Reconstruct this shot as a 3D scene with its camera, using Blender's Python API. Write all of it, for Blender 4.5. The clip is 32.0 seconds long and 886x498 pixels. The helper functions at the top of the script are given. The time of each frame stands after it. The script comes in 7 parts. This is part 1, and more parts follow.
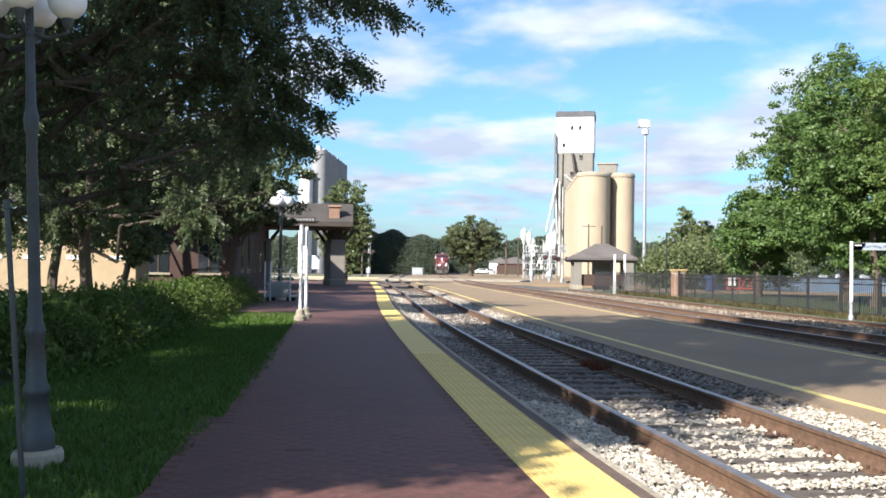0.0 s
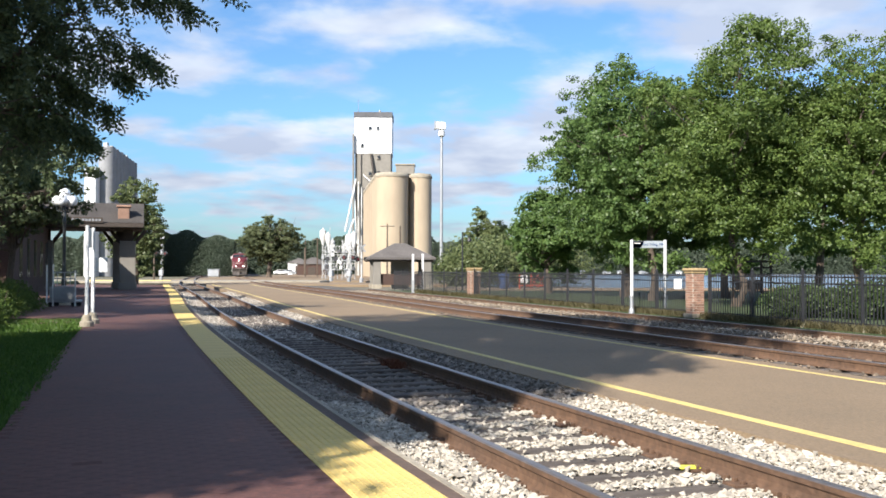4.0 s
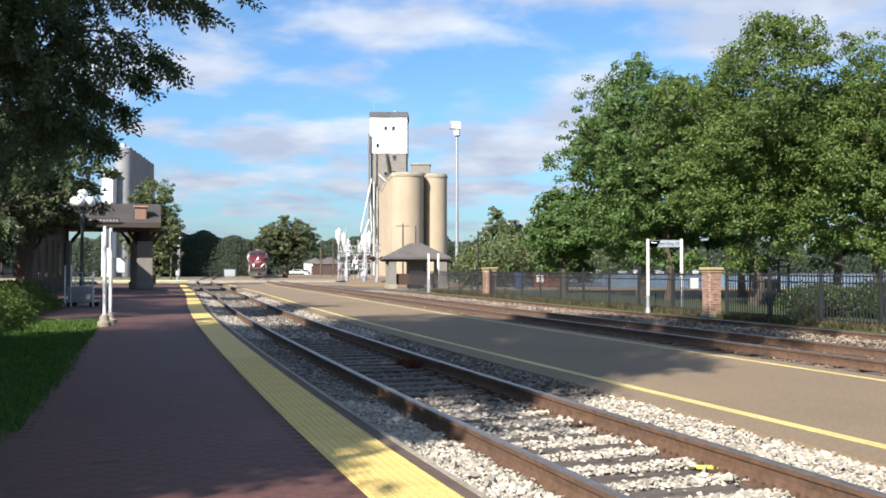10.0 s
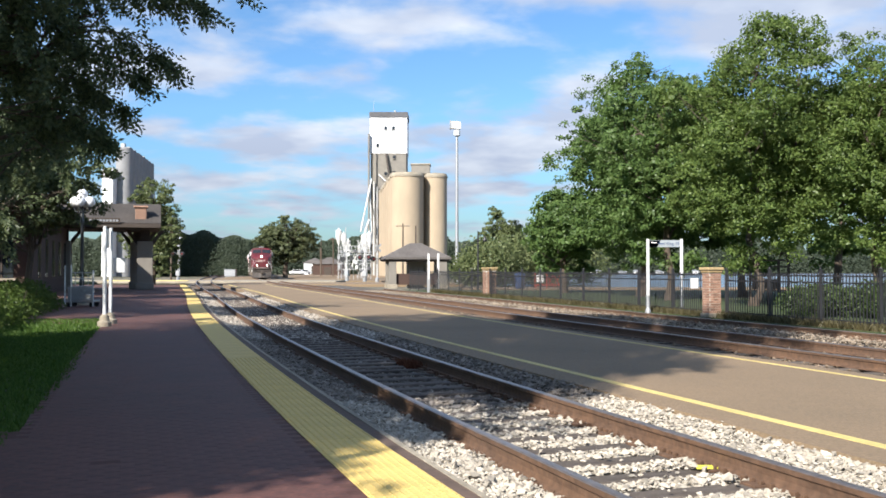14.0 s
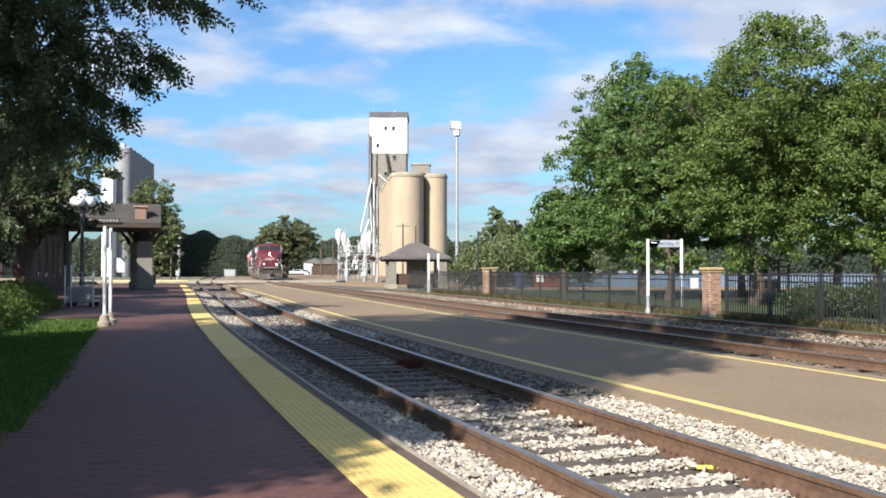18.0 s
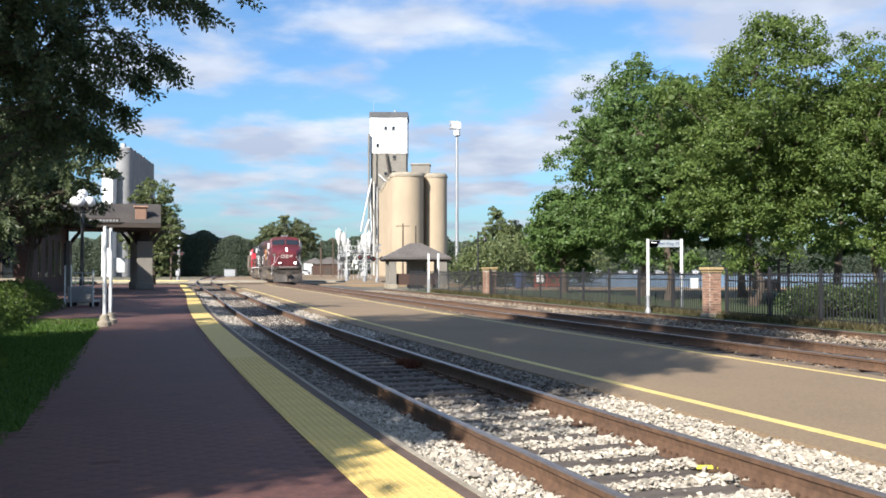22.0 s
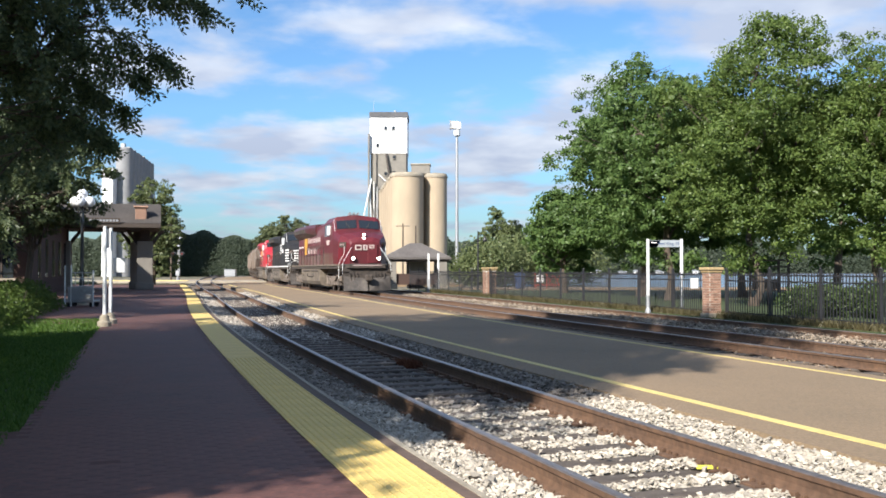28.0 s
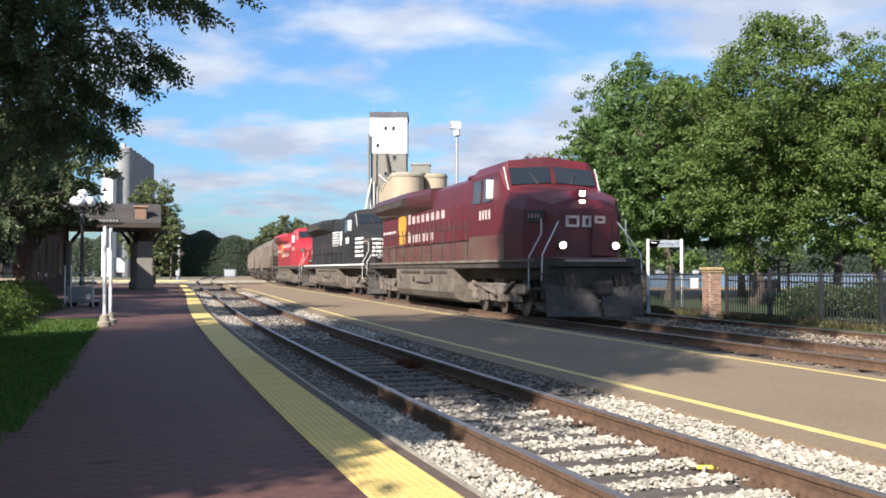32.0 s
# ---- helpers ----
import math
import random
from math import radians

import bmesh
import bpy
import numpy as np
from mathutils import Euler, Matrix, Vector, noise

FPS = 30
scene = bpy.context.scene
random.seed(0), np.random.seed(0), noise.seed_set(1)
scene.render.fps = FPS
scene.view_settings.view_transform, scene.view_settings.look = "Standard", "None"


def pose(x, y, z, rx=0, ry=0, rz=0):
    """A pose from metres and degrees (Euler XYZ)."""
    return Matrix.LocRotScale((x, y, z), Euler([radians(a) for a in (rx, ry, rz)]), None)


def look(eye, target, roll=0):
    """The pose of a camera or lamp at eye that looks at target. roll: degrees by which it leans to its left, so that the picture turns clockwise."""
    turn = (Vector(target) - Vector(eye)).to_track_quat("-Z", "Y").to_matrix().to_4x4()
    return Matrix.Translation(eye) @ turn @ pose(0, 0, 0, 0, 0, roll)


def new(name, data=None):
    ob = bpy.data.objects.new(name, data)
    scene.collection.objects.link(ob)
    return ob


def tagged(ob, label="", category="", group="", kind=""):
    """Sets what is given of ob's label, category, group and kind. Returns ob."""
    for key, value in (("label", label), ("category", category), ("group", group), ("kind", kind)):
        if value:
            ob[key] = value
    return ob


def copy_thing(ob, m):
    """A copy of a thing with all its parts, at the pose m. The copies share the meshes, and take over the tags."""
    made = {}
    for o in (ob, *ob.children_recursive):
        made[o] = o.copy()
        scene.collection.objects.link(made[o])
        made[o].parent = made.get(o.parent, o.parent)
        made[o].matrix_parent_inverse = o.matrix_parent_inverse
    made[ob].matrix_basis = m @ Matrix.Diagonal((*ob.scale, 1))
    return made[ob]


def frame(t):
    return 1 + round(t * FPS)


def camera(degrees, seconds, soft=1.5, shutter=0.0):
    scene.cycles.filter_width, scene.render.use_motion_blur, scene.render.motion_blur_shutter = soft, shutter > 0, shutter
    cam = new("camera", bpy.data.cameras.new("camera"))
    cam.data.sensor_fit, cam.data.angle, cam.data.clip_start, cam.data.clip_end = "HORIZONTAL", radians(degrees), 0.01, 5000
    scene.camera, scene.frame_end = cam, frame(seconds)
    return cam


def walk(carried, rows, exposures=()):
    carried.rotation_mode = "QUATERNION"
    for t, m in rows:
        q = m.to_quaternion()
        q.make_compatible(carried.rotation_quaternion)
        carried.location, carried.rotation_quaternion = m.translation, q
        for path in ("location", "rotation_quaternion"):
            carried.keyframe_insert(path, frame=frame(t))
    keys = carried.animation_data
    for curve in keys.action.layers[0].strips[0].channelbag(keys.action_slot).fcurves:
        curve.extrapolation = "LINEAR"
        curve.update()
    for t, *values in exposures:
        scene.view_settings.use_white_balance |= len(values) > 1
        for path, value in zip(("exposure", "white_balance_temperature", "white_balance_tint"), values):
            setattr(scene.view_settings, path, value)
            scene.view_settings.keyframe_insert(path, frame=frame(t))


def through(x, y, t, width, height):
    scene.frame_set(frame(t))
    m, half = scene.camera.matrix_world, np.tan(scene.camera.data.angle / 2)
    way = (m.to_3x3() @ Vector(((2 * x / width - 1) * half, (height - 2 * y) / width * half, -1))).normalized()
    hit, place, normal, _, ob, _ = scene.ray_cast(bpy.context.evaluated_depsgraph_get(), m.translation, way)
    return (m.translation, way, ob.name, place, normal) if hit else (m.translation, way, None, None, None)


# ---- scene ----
# ---------------------------------------------------------------- camera and its turn
EYE = (0.0, 0.0, 1.34)
cam = camera(49.5, 32.0, soft=1.7, shutter=0.3)


def cam_pose(yaw, pitch=0.0, roll=0.0, dx=0.0, dy=0.0):
    """Yaw to the left, pitch upwards, roll clockwise, in degrees from the resting pose."""
    return pose(EYE[0] + dx, EYE[1] + dy, EYE[2]) @ pose(0, 0, 0, 0, 0, yaw) @ pose(0, 0, 0, 91.213 + pitch) @ pose(0, 0, 0, 0, 0, roll)


TURN = [
    (0.0, 11.0, -0.079, 0.80), (0.5, 10.86, -0.104, 0.80), (1.0, 10.45, -0.079, 1.03), (1.5, 8.52, -0.068, 0.90),
    (2.0, 4.94, -0.02, 0.60), (2.5, 2.50, -0.125, 0.41), (3.0, 0.725, -0.045, 0.34), (3.5, -0.68, 0.012, 0.18),
    (4.1, -0.93, 0.02, 0.10), (4.8, -0.74, 0.02, 0.06), (5.5, -0.54, 0.02, 0.053), (6.0, -0.435, 0.033, 0.035), (7.0, -0.29, 0.035, 0.0),
    (8.0, -0.193, 0.04, 0.026), (9.0, -0.095, 0.016, 0.05), (10.0, 0.0, 0.0, 0.0), (16.0, 0.0, 0.0, 0.0), (32.0, 0.0, 0.0, 0.0)]
walk(cam, [(t, cam_pose(y, p, r)) for t, y, p, r in TURN], [(0.0, 1.25), (2.0, 1.16), (4.5, 1.02), (7.0, 0.97), (32.0, 0.97)])

# ---------------------------------------------------------------- sky and sun
SUN_EL, SUN_AZ = 34.0, 213.0      # degrees; azimuth clockwise from +y


# cloud banks: sideways place, height, half width, half height, weight
CLOUD_BANKS = [(-0.21, 0.200, 0.065, 0.017, 0.26), (-0.05, 0.245, 0.08, 0.024, 0.10), (-0.20, 0.125, 0.055, 0.014, 0.24), (-0.10, 0.112, 0.075, 0.018, 0.16),
               (0.055, 0.118, 0.05, 0.022, 0.24), (0.12, 0.155, 0.045, 0.028, 0.20), (0.16, 0.190, 0.033, 0.018, 0.22), (0.05, 0.085, 0.16, 0.010, 0.14),
               (0.20, 0.280, 0.30, 0.012, 0.16), (0.36, 0.255, 0.14, 0.035, 0.22), (-0.15, 0.165, 0.13, 0.013, -0.16), (0.03, 0.205, 0.09, 0.020, -0.12),
               (-0.10, 0.290, 0.09, 0.022, -0.16), (-0.22, 0.085, 0.08, 0.012, 0.12)]


def make_world():
    w = bpy.data.worlds.new("sky")
    scene.world = w
    w.use_nodes = True
    nt = w.node_tree
    nt.nodes.clear()
    n = nt.nodes.new
    out, bg = n("ShaderNodeOutputWorld"), n("ShaderNodeBackground")
    sky = n("ShaderNodeTexSky")
    sky.sky_type = "NISHITA"
    sky.sun_disc = False
    sky.sun_elevation, sky.sun_rotation = radians(SUN_EL), radians(SUN_AZ)
    sky.air_density, sky.dust_density, sky.ozone_density = 1.0, 0.6, 2.0
    tc = n("ShaderNodeTexCoord")
    sep = n("ShaderNodeSeparateXYZ")
    nt.links.new(tc.outputs["Generated"], sep.inputs[0])
    # flat cloud layer: the direction divided by its height
    hz = n("ShaderNodeMath"); hz.operation = "ADD"; hz.inputs[1].default_value = 0.17
    nt.links.new(sep.outputs["Z"], hz.inputs[0])
    mx = n("ShaderNodeMath"); mx.operation = "MAXIMUM"; mx.inputs[1].default_value = 0.06
    nt.links.new(hz.outputs[0], mx.inputs[0])
    dx = n("ShaderNodeMath"); dx.operation = "DIVIDE"
    dy = n("ShaderNodeMath"); dy.operation = "DIVIDE"
    nt.links.new(sep.outputs["X"], dx.inputs[0]); nt.links.new(mx.outputs[0], dx.inputs[1])
    nt.links.new(sep.outputs["Y"], dy.inputs[0]); nt.links.new(mx.outputs[0], dy.inputs[1])
    com = n("ShaderNodeCombineXYZ")
    nt.links.new(dx.outputs[0], com.inputs[0]); nt.links.new(dy.outputs[0], com.inputs[1])
    com.inputs[2].default_value = 3.7
    no = n("ShaderNodeTexNoise")
    no.inputs["Scale"].default_value, no.inputs["Detail"].default_value = 3.4, 7.0
    no.inputs["Roughness"].default_value, no.inputs["Distortion"].default_value = 0.50, 0.1
    nt.links.new(com.outputs[0], no.inputs["Vector"])
    # broken cloud banks over the river: soft banks raise the noise, gaps between them lower it
    flat = n("ShaderNodeCombineXYZ")
    ratio = n("ShaderNodeMath"); ratio.operation = "DIVIDE"
    nt.links.new(sep.outputs["X"], ratio.inputs[0]); nt.links.new(sep.outputs["Y"], ratio.inputs[1])
    nt.links.new(ratio.outputs[0], flat.inputs[0]); nt.links.new(sep.outputs["Z"], flat.inputs[1])
    total = no.outputs[0]
    for bx, bz, wx, wz, amount in CLOUD_BANKS:
        sub, mul, dot, gauss, add = (n("ShaderNodeVectorMath"), n("ShaderNodeVectorMath"), n("ShaderNodeVectorMath"), n("ShaderNodeMath"), n("ShaderNodeMath"))
        sub.operation, mul.operation, dot.operation, gauss.operation, add.operation = "SUBTRACT", "MULTIPLY", "DOT_PRODUCT", "POWER", "MULTIPLY_ADD"
        sub.inputs[1].default_value, mul.inputs[1].default_value = (bx, bz, 0), (1 / wx, 1 / wz, 0)
        nt.links.new(flat.outputs[0], sub.inputs[0]); nt.links.new(sub.outputs[0], mul.inputs[0])
        nt.links.new(mul.outputs[0], dot.inputs[0]); nt.links.new(mul.outputs[0], dot.inputs[1])
        gauss.inputs[0].default_value = 0.368
        nt.links.new(dot.outputs["Value"], gauss.inputs[1])
        add.inputs[1].default_value = amount
        nt.links.new(gauss.outputs[0], add.inputs[0]); nt.links.new(total, add.inputs[2])
        total = add.outputs[0]
    ramp = n("ShaderNodeValToRGB")
    ramp.color_ramp.interpolation = "EASE"
    ramp.color_ramp.elements[0].position, ramp.color_ramp.elements[1].position = 0.40, 0.70
    nt.links.new(total, ramp.inputs[0])
    shade = n("ShaderNodeTexNoise")
    shade.inputs["Scale"].default_value, shade.inputs["Detail"].default_value = 3.1, 4.0
    nt.links.new(com.outputs[0], shade.inputs["Vector"])
    ccol = n("ShaderNodeValToRGB")
    ccol.color_ramp.elements[0].position, ccol.color_ramp.elements[1].position = 0.38, 0.66
    ccol.color_ramp.elements[0].color = (4.3, 5.0, 6.5, 1)
    ccol.color_ramp.elements[1].color = (6.6, 7.2, 8.2, 1)
    nt.links.new(shade.outputs[0], ccol.inputs[0])
    tint = n("ShaderNodeMixRGB"); tint.blend_type = "MULTIPLY"; tint.inputs[0].default_value = 1.0
    tint.inputs[2].default_value = (0.74, 1.05, 1.33, 1)
    nt.links.new(sky.outputs[0], tint.inputs[1])
    mix = n("ShaderNodeMixRGB")
    nt.links.new(ramp.outputs[0], mix.inputs[0])
    nt.links.new(tint.outputs[0], mix.inputs[1]); nt.links.new(ccol.outputs[0], mix.inputs[2])
    # thicker, greyer air low over the river valley
    low = n("ShaderNodeMapRange")
    low.inputs["From Min"].default_value, low.inputs["From Max"].default_value = 0.0, 0.16
    low.inputs["To Min"].default_value, low.inputs["To Max"].default_value = 0.66, 1.0
    nt.links.new(sep.outputs["Z"], low.inputs["Value"])
    air = n("ShaderNodeVectorMath"); air.operation = "SCALE"
    nt.links.new(mix.outputs[0], air.inputs[0]); nt.links.new(low.outputs[0], air.inputs["Scale"])
    nt.links.new(air.outputs[0], bg.inputs[0])
    bg.inputs[1].default_value = 0.067
    nt.links.new(bg.outputs[0], out.inputs[0])


make_world()
sun = new("sun", bpy.data.lights.new("sun", "SUN"))
sun.data.energy, sun.data.angle, sun.data.color = 5.0, radians(0.6), (1.0, 0.95, 0.885)
_az, _el = radians(SUN_AZ), radians(SUN_EL)
sun.matrix_world = look((math.sin(_az) * math.cos(_el) * 50, math.cos(_az) * math.cos(_el) * 50, math.sin(_el) * 50), (0, 0, 0))
scene.view_settings.exposure = 0.97


# ---------------------------------------------------------------- materials
def material(name, col, rough=0.7, metal=0.0, grain=0.25, scale=6.0, big=0.25, big_scale=0.5, bump=0.15, col2=None, rnd=0.0, island=0.0,
             spec=0.5, emit=None, coat=0.0, stretch=(1, 1, 1)):
    """Principled surface with colour variation at two scales, bump, and optional per-object or per-island variation."""
    m = bpy.data.materials.new(name)
    m.use_nodes = True
    nt = m.node_tree
    b = nt.nodes["Principled BSDF"]
    n, L = nt.nodes.new, nt.links.new
    tc = n("ShaderNodeTexCoord")
    mp = n("ShaderNodeMapping"); mp.inputs["Scale"].default_value = stretch
    L(tc.outputs["Object"], mp.inputs[0])
    fine, wide = n("ShaderNodeTexNoise"), n("ShaderNodeTexNoise")
    fine.inputs["Scale"].default_value, fine.inputs["Detail"].default_value = scale, 8
    wide.inputs["Scale"].default_value, wide.inputs["Detail"].default_value = big_scale, 4
    for k in (fine, wide):
        L(mp.outputs[0], k.inputs["Vector"])
    c2 = col2 or tuple(c * 0.55 for c in col)
    mixb = n("ShaderNodeMixRGB")
    mixb.inputs[1].default_value, mixb.inputs[2].default_value = (*col, 1), (*c2, 1)
    rb = n("ShaderNodeMapRange")
    rb.inputs["From Min"].default_value, rb.inputs["From Max"].default_value = 0.4, 0.7
    rb.inputs["To Max"].default_value = min(1.0, big * 2)
    L(wide.outputs[0], rb.inputs["Value"]); L(rb.outputs[0], mixb.inputs[0])
    hv = n("ShaderNodeHueSaturation")
    rf = n("ShaderNodeMapRange")
    rf.inputs["From Min"].default_value, rf.inputs["From Max"].default_value = 0.3, 0.7
    rf.inputs["To Min"].default_value, rf.inputs["To Max"].default_value = 1 - grain, 1 + grain
    L(fine.outputs[0], rf.inputs["Value"])
    last = rf.outputs[0]
    for amount, node, sock in ((rnd, "ShaderNodeObjectInfo", "Random"), (island, "ShaderNodeNewGeometry", "Random Per Island")):
        if amount:
            src, mr, mul = n(node), n("ShaderNodeMapRange"), n("ShaderNodeMath")
            mr.inputs["To Min"].default_value, mr.inputs["To Max"].default_value = 1 - amount, 1 + amount
            L(src.outputs[sock], mr.inputs["Value"])
            mul.operation = "MULTIPLY"
            L(last, mul.inputs[0]); L(mr.outputs[0], mul.inputs[1])
            last = mul.outputs[0]
    L(last, hv.inputs["Value"]); L(mixb.outputs[0], hv.inputs["Color"])
    L(hv.outputs[0], b.inputs["Base Color"])
    rr = n("ShaderNodeMapRange")
    rr.inputs["To Min"].default_value, rr.inputs["To Max"].default_value = max(0.05, rough - 0.12), min(1, rough + 0.12)
    L(fine.outputs[0], rr.inputs["Value"]); L(rr.outputs[0], b.inputs["Roughness"])
    b.inputs["Metallic"].default_value = metal
    b.inputs["Specular IOR Level"].default_value = spec
    b.inputs["Coat Weight"].default_value = coat
    if bump:
        bp = n("ShaderNodeBump")
        bp.inputs["Strength"].default_value, bp.inputs["Distance"].default_value = bump, 0.03
        L(fine.outputs[0], bp.inputs["Height"]); L(bp.outputs[0], b.inputs["Normal"])
    if emit:
        b.inputs["Emission Color"].default_value, b.inputs["Emission Strength"].default_value = (*emit[:3], 1), emit[3]
    return m


def leaf_material(name, col, col2, through=0.35):
    m = bpy.data.materials.new(name)
    m.use_nodes = True
    nt = m.node_tree
    nt.nodes.clear()
    n, L = nt.nodes.new, nt.links.new
    out, d, t, mx, geo, ramp, gl, mg = (n("ShaderNodeOutputMaterial"), n("ShaderNodeBsdfDiffuse"), n("ShaderNodeBsdfTranslucent"), n("ShaderNodeMixShader"),
                                n("ShaderNodeNewGeometry"), n("ShaderNodeValToRGB"), n("ShaderNodeBsdfGlossy"), n("ShaderNodeMixShader"))
    ramp.color_ramp.elements[0].color, ramp.color_ramp.elements[1].color = (*col, 1), (*col2, 1)
    L(geo.outputs["Random Per Island"], ramp.inputs[0])
    L(ramp.outputs[0], d.inputs[0]); L(ramp.outputs[0], t.inputs[0])
    mx.inputs[0].default_value = through
    L(d.outputs[0], mx.inputs[1]); L(t.outputs[0], mx.inputs[2])
    gl.inputs["Roughness"].default_value = 0.45
    mg.inputs[0].default_value = 0.018
    L(mx.outputs[0], mg.inputs[1]); L(gl.outputs[0], mg.inputs[2])
    L(mg.outputs[0], out.inputs[0])
    return m


def glass_material(name, tint, rough=0.05):
    m = bpy.data.materials.new(name)
    m.use_nodes = True
    b = m.node_tree.nodes["Principled BSDF"]
    b.inputs["Base Color"].default_value, b.inputs["Roughness"].default_value = (*tint, 1), rough
    b.inputs["Specular IOR Level"].default_value = 0.8
    return m


M = {}
M["ground"] = material("dry_earth", (0.149, 0.128, 0.0878), 0.95, grain=0.35, scale=3, big=0.4, big_scale=0.12, col2=(0.078, 0.09, 0.0405), bump=0.4)
# dark brown-red platform brick, tone varied at random
M["brick_dark"] = material("dark_platform_brick", (0.103, 0.0421, 0.0323), 0.75, grain=0.45, scale=20, big=0.42, big_scale=1.1, rnd=0.09, island=0.09, bump=0.1, col2=(0.0809, 0.0372, 0.0298))
M["mortar"] = material("joint_sand", (0.0939, 0.0402, 0.0306), 0.95, grain=0.3, scale=30)
M["tactile"] = material("yellow_tactile", (0.658, 0.477, 0.153), 0.75, grain=0.12, scale=25, big=0.25, big_scale=1.2, col2=(0.51, 0.362, 0.113), bump=0.1)
M["concrete"] = material("concrete", (0.328, 0.285, 0.216), 0.9, grain=0.2, scale=12, big=0.35, big_scale=0.8, col2=(0.203, 0.173, 0.129), bump=0.25)
M["kerb"] = material("brown_kerb", (0.115, 0.0765, 0.0574), 0.9, grain=0.25, scale=14, big=0.3, big_scale=1.0, bump=0.2)
M["ballast"] = material("ballast_bed", (0.108, 0.096, 0.0792), 0.95, grain=0.55, scale=22, big=0.3, big_scale=1.0, bump=0.9, col2=(0.0832, 0.06, 0.0396))
M["stone"] = material("crushed_stone", (0.405, 0.361, 0.294), 0.9, grain=0.2, scale=14, big=0.2, big_scale=3, island=0.38, bump=0.3, col2=(0.29, 0.256, 0.21))
# fouled stone, its tone darkened further to hold the tree shade
M["stone_shaded"] = material("shaded_fouled_stone", (0.208, 0.179, 0.148), 0.92, grain=0.25, scale=12, island=0.45, big=0.4, big_scale=0.5, bump=0.3, col2=(0.141, 0.115, 0.0907))
M["stone_grey"] = material("weathered_stone", (0.36, 0.32, 0.27), 0.92, grain=0.25, scale=12, island=0.4, big=0.3, big_scale=0.5, bump=0.3, col2=(0.25, 0.215, 0.175))
M["stone_ridge"] = material("dusty_ridge_stone", (0.265, 0.217, 0.162), 0.92, grain=0.25, scale=10, island=0.5, big=0.4, big_scale=0.5, bump=0.3, col2=(0.133, 0.0975, 0.0675))
M["stone_rusty"] = material("stained_stone", (0.177, 0.132, 0.0918), 0.92, grain=0.25, scale=14, island=0.5, bump=0.3, col2=(0.133, 0.085, 0.0536))
M["tie"] = material("weathered_tie", (0.111, 0.0908, 0.0743), 0.9, grain=0.3, scale=9, big=0.4, big_scale=1.5, rnd=0.25, bump=0.4, stretch=(1, 6, 1), col2=(0.0686, 0.0495, 0.0372))
M["rail_side"] = material("rusty_rail", (0.118, 0.0648, 0.0365), 0.85, grain=0.3, scale=15, big=0.4, big_scale=1.0, col2=(0.0842, 0.0495, 0.0324), bump=0.25)
M["rail_top"] = material("polished_rail", (0.33, 0.285, 0.255), 0.44, 0.85, grain=0.15, scale=10, big=0.3, big_scale=0.6, bump=0.0, col2=(0.30, 0.25, 0.22))
M["asphalt"] = material("grey_asphalt", (0.231, 0.163, 0.0977), 0.92, grain=0.22, scale=40, big=0.28, big_scale=0.35, col2=(0.166, 0.122, 0.0762), bump=0.25)
M["yellow_paint"] = material("yellow_line", (0.645, 0.51, 0.188), 0.75, grain=0.15, scale=18, big=0.2, big_scale=1.0, bump=0.05)
M["grass"] = material("lawn_soil", (0.0352, 0.0569, 0.0155), 0.95, grain=0.4, scale=8, big=0.4, big_scale=0.4, col2=(0.0725, 0.0828, 0.0259), bump=0.6)
M["blade"] = leaf_material("grass_blade", (0.038, 0.0898, 0.013), (0.095, 0.158, 0.0281), 0.3)
M["white_metal"] = material("white_painted_metal", (0.624, 0.624, 0.608), 0.5, grain=0.05, scale=8, big=0.1, bump=0.02)
M["black_metal"] = material("black_painted_metal", (0.018, 0.018, 0.02), 0.5, grain=0.1, scale=10, bump=0.05, big=0.2)
M["dark_steel"] = material("dirty_steel", (0.055, 0.047, 0.042), 0.7, 0.3, grain=0.35, scale=7, big=0.5, big_scale=1.2, bump=0.3, col2=(0.10, 0.08, 0.06))
M["galv"] = material("galvanised_metal", (0.375, 0.383, 0.39), 0.5, 0.5, grain=0.1, scale=10, big=0.2, bump=0.05)
M["white_wall"] = material("white_siding", (0.739, 0.739, 0.73), 0.7, grain=0.06, scale=2, big=0.1, big_scale=0.2, bump=0.05, col2=(0.634, 0.634, 0.616))
M["grey_concrete"] = material("grey_elevator_concrete", (0.216, 0.198, 0.169), 0.9, grain=0.12, scale=1.2, big=0.3, big_scale=0.15, col2=(0.173, 0.155, 0.13), bump=0.1)
M["silo"] = material("tan_silo_concrete", (0.389, 0.309, 0.215), 0.9, grain=0.07, scale=0.8, big=0.35, big_scale=0.1, col2=(0.326, 0.258, 0.178), bump=0.06, stretch=(1, 1, 0.4))
M["white_silo"] = material("pale_silo", (0.231, 0.231, 0.231), 0.85, grain=0.1, scale=1, big=0.25, big_scale=0.1, col2=(0.182, 0.182, 0.187))
M["brick"] = material("red_brick", (0.33, 0.195, 0.135), 0.85, grain=0.2, scale=18, big=0.2, big_scale=2, rnd=0.3, island=0.3, bump=0.2)
M["mortar_pale"] = material("pale_mortar", (0.468, 0.421, 0.355), 0.95, grain=0.15, scale=20)
M["cap"] = material("tan_stone_cap", (0.4, 0.288, 0.144), 0.85, grain=0.12, scale=9, bump=0.15)
M["beige"] = material("beige_stucco", (0.33, 0.245, 0.15), 0.9, grain=0.08, scale=3, big=0.2, big_scale=0.4, bump=0.08)
M["depot_brick"] = material("brown_depot_brick", (0.066, 0.0372, 0.0276), 0.88, grain=0.3, scale=16, big=0.3, big_scale=0.8, bump=0.2, col2=(0.06, 0.036, 0.03))
